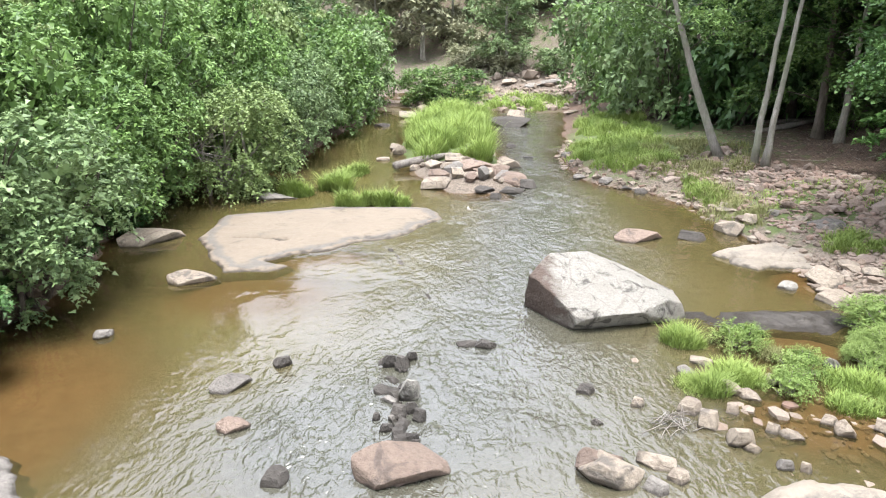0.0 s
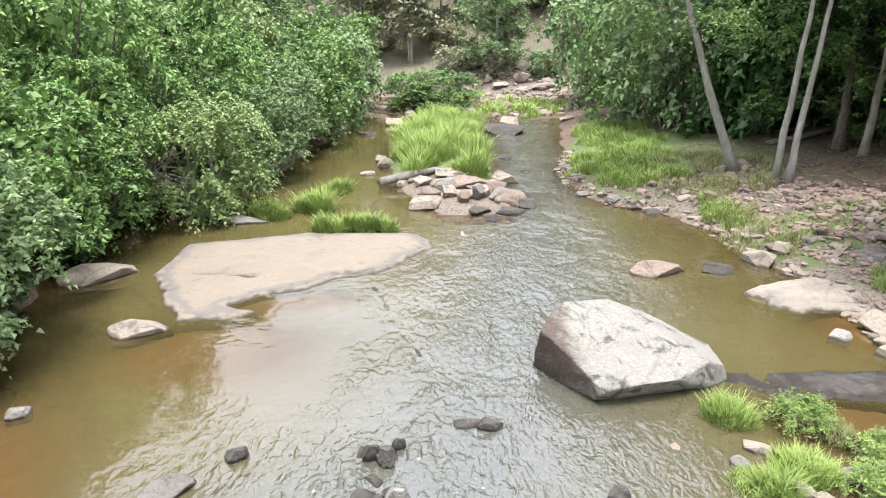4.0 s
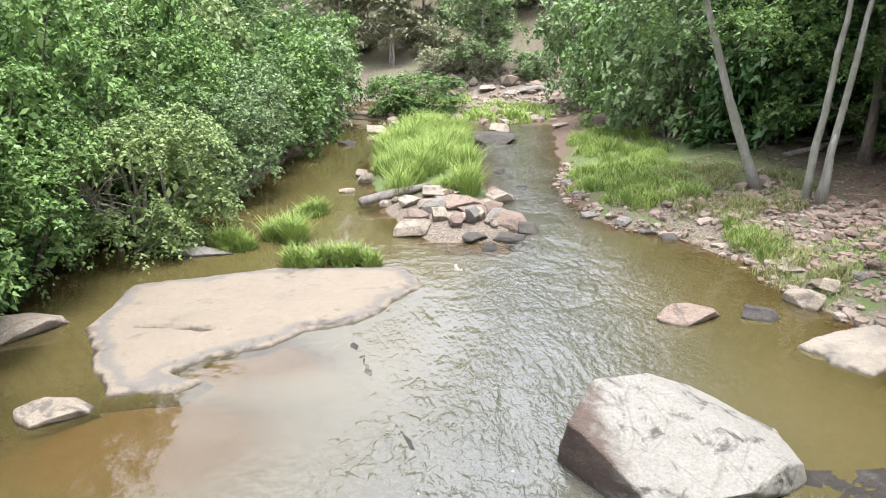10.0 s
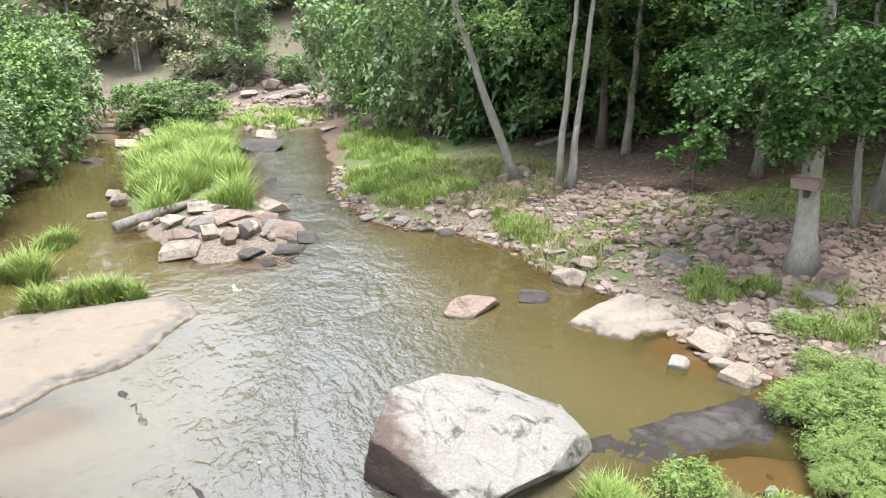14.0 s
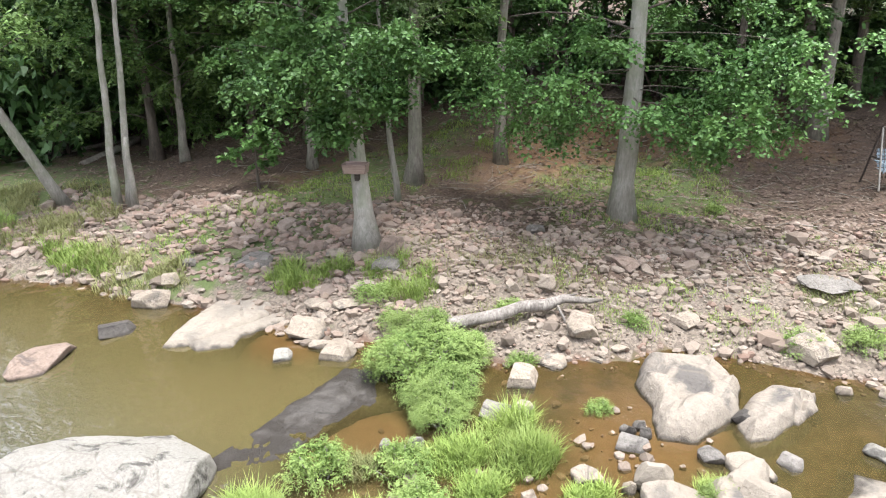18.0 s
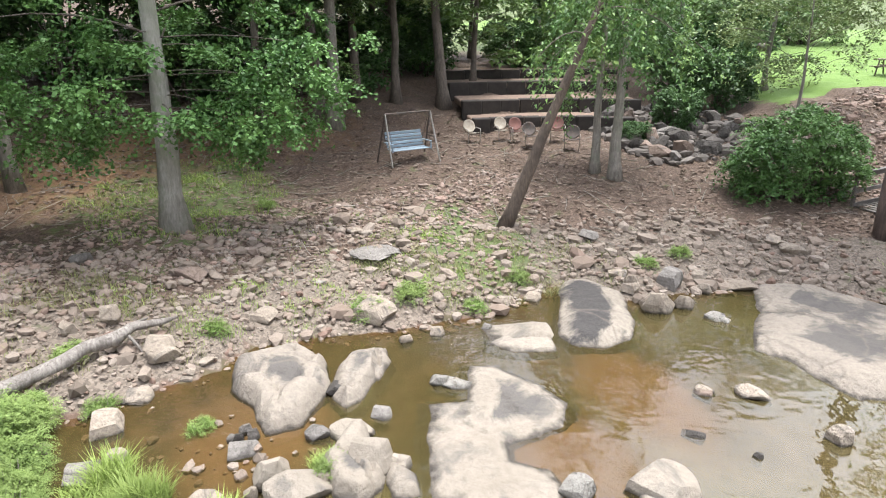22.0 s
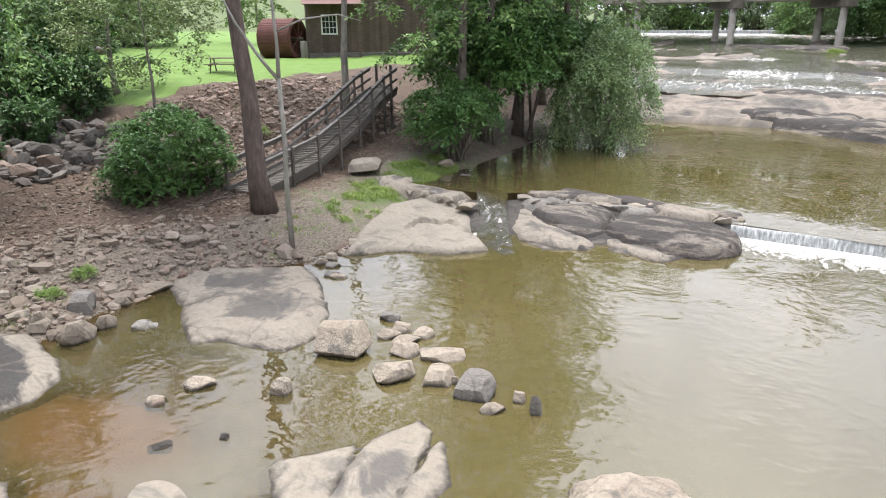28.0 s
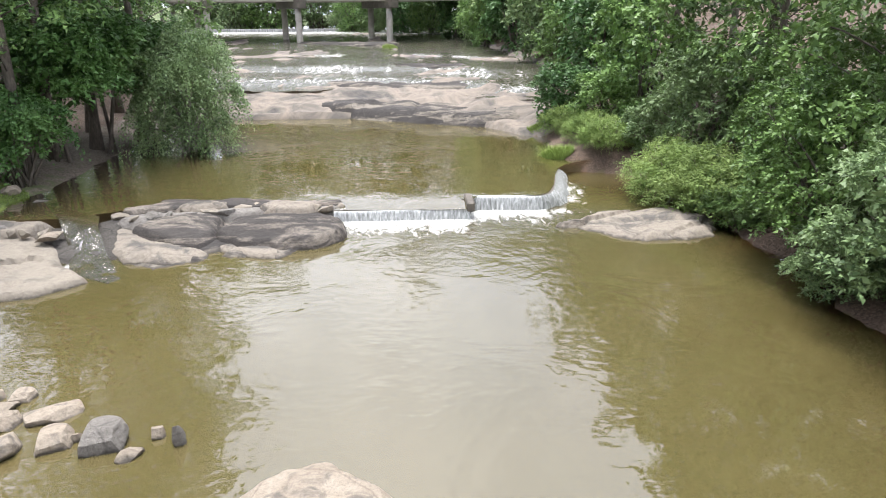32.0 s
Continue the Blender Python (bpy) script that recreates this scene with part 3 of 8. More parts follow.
def land(x, y):
    """Height and cover masks at x, y (numpy arrays)."""
    xl = np.interp(y, LEFT_Y, LEFT_X) + 0.35 * fnoise(y, x * 0 + 1.0, 0.9, 2.0)
    xr = np.interp(y, RIGHT_Y, RIGHT_X) + 0.12 * fnoise(y, x * 0 + 3.0, 1.7, 5.0)
    dl, dr = xl - x, x - xr
    lvl = pool_level(x, y)
    rise, e = shelf_rise(x, y)
    base = lvl + rise
    inside = np.minimum(-dl, -dr)
    sand = np.zeros_like(x)
    for s in SAND:
        sand = np.maximum(sand, blob(x, y, *s))
    shoal = np.zeros_like(x)
    for q in SHALLOW:
        shoal = np.maximum(shoal, blob(x, y, *q))
    shoal = np.clip(shoal * 1.4, 0, 1)
    depth = np.interp(inside, (0, 0.5, 2, 4), (0, 0.16, 0.5, 0.75)) + 0.07 * fnoise(x, y, 0.8, 1.0)
    depth = np.clip(depth, 0.0, 1.2) * (1 - 0.87 * np.clip(sand * 1.35, 0, 1)) * (1 - 0.72 * shoal)
    bed = base - np.maximum(depth, 0.03 * smooth_step(0, 0.3, inside))
    # exposed rock shelf upstream
    on_shelf = smooth_step(0.0, 0.6, e)
    shelf = base + 0.02 + 0.20 * fnoise(x * 0.55, y * 1.3, 0.55, 7.0, 4) + 0.05 * fnoise(x, y * 2.0, 2.2, 3.0)
    bed = bed * (1 - on_shelf) + shelf * on_shelf
    # the two banks
    far = (0, 0.6, 2, 5, 9, 12, 30, 60, 400)
    woods = np.interp(dr, far, (0, 0.25, 0.5, 0.8, 1.1, 1.4, 5.5, 11, 30))
    seats = np.interp(dr, (0, 0.6, 2, 5, 9, 12, 14, 24, 40, 80, 400), (0, 0.25, 0.5, 0.9, 1.3, 1.6, 1.65, 3.6, 4.0, 6, 40))
    lawn_h = np.interp(dr, (0, 1, 2.5, 5, 7, 11, 14, 40, 60, 400), (0, 0.35, 0.6, 0.95, 1.6, 2.9, 3.1, 3.4, 4.5, 40))
    w1 = smooth_step(3.5, 9.0, y)
    w2 = smooth_step(-6.0, -13.0, y)
    right = seats * (1 - w1) * (1 - w2) + woods * w1 + lawn_h * w2
    left = np.interp(dl, (0, 0.4, 2, 6, 30, 400), (0, 0.25, 0.6, 1.4, 8, 40))
    rough = 0.05 * fnoise(x, y, 1.9, 4.0) + 0.10 * fnoise(x, y, 0.45, 9.0)
    up = smooth_step(-30, -60, y)
    right = base * (1 - 0.35 * w2) + right * (1 - 0.4 * up * w2)
    z = np.where(dr > 0, right + rough * smooth_step(0, 2, dr), np.where(dl > 0, base + left + rough * smooth_step(0, 2, dl), bed))
    # low gravel flat and the wooded hill across the bend downstream
    hill = smooth_step(66, 120, y + 0.15 * x) * 14 + smooth_step(56, 66, y) * 0.6
    z = z + np.where((y > 40), hill, 0)
    # gravelly island in midstream
    mid = np.interp(y, (22, 27, 35, 42, 48), (1.4, 0.3, -0.2, 0.2, 0.4))
    wide = np.interp(y, (22, 23, 25, 29, 34, 40, 46, 52, 54), (0.3, 0.8, 1.8, 2.3, 2.6, 2.4, 2.6, 2.4, 0.3))
    mound = 0.42 * np.clip(1 - ((x - mid) / wide) ** 2, -0.6, 1) * smooth_step(22.6, 25.5, y) * (1 - smooth_step(50, 54, y)) - 0.1 + 0.05 * fnoise(x, y, 1.5, 2.0)
    on_isle = (y > 22.5) & (y < 54) & (np.abs(x - mid) < wide * 1.3)
    z = np.where(on_isle, np.maximum(z, mound), z)
    isle = np.where(on_isle & (mound > -0.05), 1.0, 0.0)
    flat = smooth_step(46, 54, y) * (1 - smooth_step(64, 76, y))
    z = np.maximum(z, np.where(flat > 0, 0.22 * flat * smooth_step(-3, 1, x) + 0.12 * fnoise(x, y, 1.2, 3.3) - 0.03, -9))
    covers = {}
    bank_r = np.clip(dr, 0, 99)
    covers["bed"] = np.where((inside > 0.1) & (e < 0) & (isle < 0.5) & (flat < 0.5), 1.0, 0.0)
    covers["sand"] = np.where(inside > 0, np.clip(np.maximum(sand * 1.25, 0.38 * shoal), 0, 1), 0)
    covers["rock"] = np.where((e > 0) & (inside > -1.0), 1.0, 0.0) * (1 - smooth_step(62, 75, e))
    # past y 62 the gravel colour lightens the far hill in place of haze
    covers["gravel"] = np.where(dr > 0, 1 - smooth_step(1.5, 4.5, dr) * 0.95, 0) * np.where(y > 27, 0.2, 1) + flat * 0.8 + 0.5 * smooth_step(62, 70, y) + isle * np.where(y < 29, 0.9, 0.3)
    covers["litter"] = np.where((dr > 2) | (dl > 0), 0.9, 0.25)
    g = np.where(dr > 0, 0.36, 0.2) + 0.35 * blob(x, y, 12.5, 19.5, 5, 2.2) + 0.45 * blob(x, y, 9, 31, 4.5, 6) + 0.35 * blob(x, y, 19.5, 11.5, 4, 3.0) + 0.3 * blob(x, y, 16, 3.5, 3, 2) + 0.06 * blob(x, y, 13.2, -9, 1.3, 3.5) + 0.35 * blob(x, y, 14.0, -14, 1.6, 4.0) + 0.25 * blob(x, y, 19, 20, 6, 2)
    covers["grass"] = np.where((dr > 0) | (dl > 0), g, isle * np.where(y > 28.5, 0.75, 0))
    far_green = smooth_step(34, 60, np.abs(x)) + smooth_step(85, 120, -y)
    covers["grass"] = np.maximum(covers["grass"], np.clip(far_green, 0, 1) * 0.8) * (1 - 0.2 * smooth_step(62, 70, y)) + 0.2 * smooth_step(62, 70, y)
    covers["straw"] = np.clip(0.75 * blob(x, y, 22, 14, 6, 4.5) + 0.6 * blob(x, y, 17, 21, 6, 3) + 0.5 * blob(x, y, 27, 8, 4, 4), 0, 1)
    covers["lawn"] = np.where((dr > 13.5) & (x < 90), smooth_step(-9, -12.5, y - 0.1 * (x - 30)), 0.0) * (1 - smooth_step(-64, -75, y))
    return z, covers, inside, lvl, e


def axis(lo, hi, step, *outer):
    inner = np.arange(lo, hi + 1e-6, step)
    left = [lo - step * 1.0 * (1.16 ** k - 1) / 0.16 for k in range(1, 60)]
    right = [hi + step * 1.0 * (1.16 ** k - 1) / 0.16 for k in range(1, 60)]
    left = [v for v in left if v > outer[0]] + [outer[0]]
    right = [v for v in right if v < outer[1]] + [outer[1]]
    return np.array(sorted(left) + list(inner) + right)


def grid_mesh(name, X, Y, Z, m, masks=None, keep=None):
    ny, nx = X.shape
    V = np.stack([X, Y, Z], -1).reshape(-1, 3)
    i = np.arange(ny - 1)[:, None] * nx + np.arange(nx - 1)[None, :]
    F = np.stack([i, i + 1, i + nx + 1, i + nx], -1).reshape(-1, 4)
    if keep is not None:
        k = keep.reshape(-1)
        F = F[k[F].any(axis=1)]
    me = mesh_from(name, V, F, (m,), True)
    for key, val in (masks or {}).items():
        a = me.attributes.new(key, "FLOAT", "POINT")
        a.data.foreach_set("value", np.ascontiguousarray(val, dtype=np.float32).reshape(-1))
    return me


gx, gy = axis(-16, 38, 0.30, -420, 420), axis(-48, 52, 0.33, -420, 420)
GX, GY = np.meshgrid(gx, gy)
GZ, COVERS, _, _, _ = land(GX, GY)
ground = tagged(new("ground", grid_mesh("ground", GX, GY, GZ, M_GROUND, COVERS)), "leaf-littered river bank with gravel, mud and rock", "ground", kind="structure")


def height(x, y):
    return float(land(np.array([float(x)]), np.array([float(y)]))[0][0])


# ---- the water: lower river, pool behind the weir, rapids over the shelf ----
FLOW_Y, FLOW_X = (-14, -6, 4, 10, 16, 22, 30, 45, 60), (-1, -1, -0.5, 0.2, 1.8, 2.8, 3.4, 5.0, 4)


def chop_at(x, y):
    c = np.interp(y, FLOW_Y, FLOW_X)
    amp = np.interp(y, (-16, -15, -12, -7, 2, 5, 9, 60), (0.0, 0.6, 0.14, 0.015, 0.015, 0.4, 1.0, 0.9))
    wide = np.interp(y, (-15, 0, 8, 12, 16, 25, 60), (6, 5, 4.2, 3.0, 2.7, 2.2, 3.0))
    out = amp * np.exp(-((x - c) / wide) ** 2) + 0.004
    for cx, cy, r in ((9.2, -10.2, 1.1), (9.6, 8.6, 1.2), (12.0, 4.2, 1.2), (-2.2, 8.5, 1.6)):
        out = out + 0.5 * blob(x, y, cx, cy, r, r)
    return np.clip(out, 0, 1)


def foam_at(x, y):
    wy = np.interp(x, WEIR_X, WEIR_Y)
    f = 0.92 * np.exp(-(np.clip(y - wy - 0.3, 0, 9) / 2.0) ** 1.1) * smooth_step(-0.2, 0.1, y - wy) * smooth_step(-4.6, -4.0, x) * (1 - smooth_step(2.4, 3.1, x))
    for cx, cy, rx, ry, s in ((1.0, 12.6, 0.9, 1.0, 0.42), (0.6, 21.8, 1.3, 0.9, 0.5), (2.9, 23.2, 0.9, 0.8, 0.35), (9.3, -10.6, 0.35, 0.9, 0.75), (10.1, 8.9, 0.7, 0.35, 0.3), (11.9, 4.3, 0.5, 0.35, 0.3), (-4.6, 7.6, 1.6, 0.5, 0.35), (0.9, 16.0, 0.8, 1.2, 0.36), (-0.2, 10.8, 0.7, 0.5, 0.36), (-5.0, 22.6, 0.8, 0.4, 0.4), (5.2, 13.4, 1.2, 0.25, 0.4), (-6.5, 12.2, 1.2, 0.6, 0.22), (8.7, 13.8, 0.5, 0.3, 0.4), (-5.5, -18.2, 0.75, 2.0, 0.72), (-5.1, -16.6, 0.9, 1.0, 0.78), (-4.4, -15.1, 1.1, 0.7, 0.72), (-5.0, -15.0, 2.0, 0.6, 0.5)):
        f = np.maximum(f, s * blob(x, y, cx, cy, rx, ry))
    return np.maximum(f, 0.30 * chop_at(x, y) ** 1.5 * smooth_step(-9, 0, y))


def water_sheet(name, X, Y, Z, label, keep=None):
    bed = land(X, Y)[0]
    d = np.clip(Z - bed, 0, 3)
    masks = {"murk": 0.05 + 0.93 * (1 - np.exp(-d * 3.2)), "chop": chop_at(X, Y), "foam": foam_at(X, Y)}
    return tagged(new(name, grid_mesh(name, X, Y, Z, M_WATER, masks, keep)), label, "river", kind="structure")


X, Y = np.meshgrid(np.arange(-13, 17, 0.22), np.arange(-25, 60, 0.25))
Z = 0.012 * fnoise(X, Y, 1.6, 2.0) * chop_at(X, Y)
water_sheet("water", X, Y, Z, "murky olive-brown river water with rippled reflections of the sky", Y > np.interp(X, WEIR_X, WEIR_Y) - 0.15)
X, S = np.meshgrid(np.arange(-12, 17, 0.35), np.linspace(0, 1, 60))
Y = np.interp(X, WEIR_X, WEIR_Y) - np.where((X > -1.5) & (X < 2.7), 0.95, 0.12) - S * 27
upper = water_sheet("water", X, Y, np.full_like(X, POOL) - 0.0 * X, "still brown pool held back by the low weir")
X, Y = np.meshgrid(np.arange(-14, 40, 0.6), np.arange(-120, -32.5, 0.5))
rise, e = shelf_rise(X, Y)
Z = POOL + rise + 0.07 + 0.03 * fnoise(X, Y, 1.3, 1.0) + 0.14 * smooth_step(9, 11, e) * (1 - smooth_step(20, 24, e)) + 0.10 * smooth_step(26, 30, e)
# even foam base paints in the grey sky reflection; the peaks are white water
rapid_masks = {"murk": np.full_like(X, 0.92), "chop": np.full_like(X, 0.8), "foam": 0.37 + 0.2 * np.exp(-((e - 10.2) / 1.3) ** 2) + 0.26 * np.exp(-((e - 15.0) / 1.6) ** 2) * (fnoise(X, Y * 0, 0.5, 2.0) > -0.2) + 0.3 * np.exp(-((e - 24) / 2.0) ** 2) * (fnoise(X, Y * 0, 0.35, 5.0) > 0.0) + 0.4 * np.exp(-((e - 50) / 5) ** 2)}
tagged(new("water", grid_mesh("water", X, Y, Z, M_WATER, rapid_masks, (e > 7.5))), "shallow white-flecked rapids sliding over a rock shelf", "river", kind="structure")


# ---- rocks ----
def rock_mesh(name, seed, m, cuts=9):
    """An angular stone about one metre across, split from a block along random planes, its edges worn."""
    rng = random.Random(seed)
    bm = bmesh.new()
    bmesh.ops.create_cube(bm, size=0.74, matrix=pose(0, 0, 0, rng.uniform(-14, 14), rng.uniform(-14, 14), rng.uniform(0, 90)))
    for k in range(cuts):
        n = Vector((rng.gauss(0, 1), rng.gauss(0, 1), rng.gauss(0, 0.75))).normalized()
        bmesh.ops.bisect_plane(bm, geom=bm.verts[:] + bm.edges[:] + bm.faces[:], plane_co=n * rng.uniform(0.22, 0.37), plane_no=n, clear_outer=True)
        rim = [e for e in bm.edges if e.is_boundary]
        if rim:
            bmesh.ops.contextual_create(bm, geom=rim)
    bmesh.ops.remove_doubles(bm, verts=bm.verts[:], dist=0.02)
    bmesh.ops.bevel(bm, geom=bm.edges[:], offset=0.035, segments=2, affect="EDGES", profile=0.6, clamp_overlap=True)
    bmesh.ops.triangulate(bm, faces=[f for f in bm.faces if len(f.verts) > 4])
    long = [e for e in bm.edges if e.calc_length() > 0.16]
    bmesh.ops.subdivide_edges(bm, edges=long, cuts=2)
    bmesh.ops.triangulate(bm, faces=[f for f in bm.faces if len(f.verts) > 4])
    off = Vector((seed * 3.7, seed * 1.3, 0))
    for v in bm.verts:
        v.co += v.co.normalized() * (noise.fractal(v.co * 3.6 + off, 1.0, 2.0, 4) * 0.022)
    bmesh.ops.recalc_face_normals(bm, faces=bm.faces[:])
    me = bpy.data.meshes.new(name)
    bm.to_mesh(me)
    bm.free()
    me.materials.append(m)
    me.polygons.foreach_set("use_smooth", [True] * len(me.polygons))
    me.set_sharp_from_angle(angle=radians(38))
    return me


ROCKS = {}
for key, m in (("tan", M_ROCK), ("red", M_ROCK_RED), ("dark", M_ROCK_DARK), ("grey", M_ROCK_GREY), ("slab", M_SLAB), ("white", M_BOULDER)):
    ROCKS[key] = [rock_mesh("rock", 11 * i + 5, m, cuts=10 + i) for i in range(5)]
LABELS = {"tan": "tan angular rock beside the stream", "red": "reddish-brown angular broken rock", "dark": "dark wet rock in the current", "grey": "grey lichened rock among gravel", "slab": "pale bleached rock in the stream bed", "white": "whitish weathered rock in the water"}


def stone(x, y, w, d, h, turn=0.0, kind="tan", sink=0.25, seed=None, z=None, group="river rocks", label=""):
    """One loose stone, w x d x h metres, resting a little sunk at x, y."""
    rng = random.Random(int(x * 91 + y * 37))
    me = ROCKS[kind][rng.randrange(5) if seed is None else seed % 5]
    z0 = height(x, y) if z is None else z
    if z0 < 0.02:
        z0, h, w, d = -0.08, h + 0.14, w * 1.15, d * 1.15
    ob = new("rock", me)
    ob.matrix_world = pose(x, y, z0 + h * (0.5 - sink), rng.uniform(-7, 7), rng.uniform(-7, 7), turn) @ Matrix.Diagonal((w * 1.3, d * 1.3, h * 1.38, 1))
    return tagged(ob, label or LABELS[kind], "rock", group)


def facets(x, y, s, seed=0.0):
    """Angular noise made of straight creases, about -1 to 1."""
    out = np.zeros_like(x)
    for k in range(4):
        a = seed * 1.7 + k * 1.9
        u = (x * math.cos(a) + y * math.sin(a)) * s * 1.37 ** k + seed * 0.31 + k * 0.37
        out += (2 * np.abs((u % 1.0) * 2 - 1) - 1) * (0.5, 0.32, 0.22, 0.16)[k]
    return out


def ledge(name, corners, top, m, label, group="bedrock slabs", seed=1, dome=0.10, step=0.08, base=-0.22, tilt=(0, 0), cracks=(), edge=0.42, ragged=1.0, blocks=0, joint=0.07, floor=0.035):
    """A flat slab of bedrock over an angular outline: short steep edges, a worn level top with low scaled layers, joints and cracks."""
    C = np.array(corners, float)
    lo, hi = C.min(0) - 0.4, C.max(0) + 0.4
    X, Y = np.meshgrid(np.arange(lo[0], hi[0] + step, step), np.arange(lo[1], hi[1] + step, step))
    D = np.full(X.shape, 1e9)
    inside = np.zeros(X.shape, bool)
    n = len(C)
    for k in range(n):
        a, b = C[k], C[(k + 1) % n]
        ab = b - a
        t = np.clip(((X - a[0]) * ab[0] + (Y - a[1]) * ab[1]) / (ab @ ab), 0, 1)
        D = np.minimum(D, np.hypot(X - a[0] - t * ab[0], Y - a[1] - t * ab[1]))
        hit = ((a[1] > Y) != (b[1] > Y)) & (X < ab[0] * (Y - a[1]) / (ab[1] + 1e-12) + a[0])
        inside ^= hit
    D = np.where(inside, D, -D) + ragged * (0.14 * facets(X, Y, 0.55, seed * 1.0) + 0.05 * facets(X, Y, 1.9, seed + 2.0) + 0.02 * fnoise(X, Y, 7.0, seed + 5.0))
    c = C.mean(0)
    prof = np.clip((D + 0.10) / edge, 0, 1)
    prof = (prof * (2 - prof)) ** 0.9
    level = top + 0.45 * dome * smooth_step(0.0, 1.6, D) + 0.022 * facets(X, Y, 0.35, seed + 4.0)
    v = facets(X, Y, 0.33, seed + 11.0) * 2.2
    scale = np.floor(v) + smooth_step(0.86, 1.0, v - np.floor(v))
    level += 0.020 * np.clip(scale + 1.0, 0, 4) * smooth_step(0.05, 0.5, D)
    level += tilt[0] * (X - c[0]) + tilt[1] * (Y - c[1])
    if blocks:
        # split into slightly tilted blocks by joints
        rb = np.random.default_rng(seed * 7 + 1)
        K = rb.uniform(lo, hi, (blocks, 2))
        wx, wy = X + 0.10 * facets(X, Y, 0.7, seed + 3.0), Y + 0.10 * facets(Y, X, 0.7, seed + 6.0)
        ang = rb.uniform(0, math.pi)
        ca, sa = math.cos(ang), math.sin(ang)
        dist = np.stack([np.abs((wx - k[0]) * ca + (wy - k[1]) * sa) * 0.75 + np.abs(-(wx - k[0]) * sa + (wy - k[1]) * ca) * 1.2 for k in K])
        order = np.argsort(dist, 0)
        near, second = np.take_along_axis(dist, order[:1], 0)[0], np.take_along_axis(dist, order[1:2], 0)[0]
        cell = order[0]
        level += rb.uniform(-0.02, 0.05, blocks)[cell] + rb.uniform(-0.05, 0.05, blocks)[cell] * (X - K[cell, 0]) + rb.uniform(-0.05, 0.05, blocks)[cell] * (Y - K[cell, 1])
        level -= joint * np.exp(-((second - near) / 0.06) ** 2)
    if top > 0.05:
        level = np.maximum(level, floor)
    for (ax, ay, bx, by, deep, wide) in cracks:
        ux, uy = bx - ax, by - ay
        L2 = ux * ux + uy * uy
        t = np.clip(((X - ax) * ux + (Y - ay) * uy) / L2, 0, 1)
        dd = np.hypot(X - ax - t * ux, Y - ay - t * uy) + 0.06 * facets(X, Y, 0.9, seed + 7.0)
        level -= deep * np.exp(-(dd / wide) ** 2)
    Z = base + (level - base) * prof + 0.006 * fnoise(X, Y, 6.5, seed + 1.0)
    me = grid_mesh(name, X, Y, Z, m, {"core": np.clip((D - 0.02) / min(1.1, 0.8 * float(D.max())), 0, 1) ** 1.2}, D > -0.12)
    me.set_sharp_from_angle(angle=radians(32))
    return tagged(new(name, me), label, "rock slab", group)


# the great whitish boulder in midstream
BOULDER_CUTS = (((0.02, -0.36, 0.93), (0.0, -1.15, 0.55)), ((0.48, 0.0, 0.88), (-0.1, 0.7, 1.30)), ((0.95, -0.2, 0.25), (1.66, 0.0, 0.4)), ((0.42, -0.9, 0.1), (1.15, -0.85, 0.3)), ((0.6, 0.78, 0.2), (1.1, 0.75, 0.6)), ((-0.90, -0.42, -0.10), (-1.45, -0.3, 0.8)), ((-0.75, 0.62, 0.2), (-1.35, 0.75, 0.6)), ((0.05, -0.84, -0.54), (0.0, -1.16, 0.42)), ((0.0, 0.95, 0.3), (0.0, 1.12, 0.6)), ((-0.45, -0.3, 0.84), (-1.3, 0.2, 1.25)), ((0.25, 0.35, 0.9), (0.7, 0.8, 1.18)), ((-0.55, -0.83, 0.0), (-1.1, -1.05, 0.3)), ((-0.2, -0.6, 0.78), (-0.9, -0.9, 0.66)))


def boulder(x, y, turn, m):
    """A great split block: a broad top sloping to the near side, a blunt dark end, tapering to the other, undercut at the water."""
    bm = bmesh.new()
    bmesh.ops.create_cube(bm, size=1.0, matrix=pose(0, 0, 0.4) @ Matrix.Diagonal((3.5, 2.5, 2.0, 1)))
    for n, at in BOULDER_CUTS:
        bmesh.ops.bisect_plane(bm, geom=bm.verts[:] + bm.edges[:] + bm.faces[:], plane_co=at, plane_no=n, clear_outer=True)
        rim = [e for e in bm.edges if e.is_boundary]
        if rim:
            bmesh.ops.contextual_create(bm, geom=rim)
    bmesh.ops.remove_doubles(bm, verts=bm.verts[:], dist=0.03)
    bmesh.ops.bevel(bm, geom=bm.edges[:], offset=0.075, segments=3, affect="EDGES", profile=0.6, clamp_overlap=True)
    for k in range(5):
        bmesh.ops.triangulate(bm, faces=[f for f in bm.faces if len(f.verts) > 4])
        long = [e for e in bm.edges if e.calc_length() > 0.10]
        bmesh.ops.subdivide_edges(bm, edges=long, cuts=1)
    bmesh.ops.triangulate(bm, faces=bm.faces[:])
    bmesh.ops.recalc_face_normals(bm, faces=bm.faces[:])
    bm.normal_update()
    for v in bm.verts:
        q = v.co * 1.3 + Vector((4, 1, 2))
        v.co += v.normal * (noise.fractal(q, 0.9, 2.1, 6) * 0.032 + noise.ridged_multi_fractal(q * 1.7, 1.0, 2.0, 3, 0.9, 1.5) * 0.012)
    ob = part("boulder", bm, m, None, smooth=True)
    ob.matrix_world = pose(x, y, -0.02, 0, 0, turn) @ Matrix.Diagonal((0.97, 0.95, 0.80, 1))
    return tagged(ob, "huge whitish weathered boulder with black lichen marks standing in the river", "boulder")


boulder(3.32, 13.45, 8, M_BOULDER)

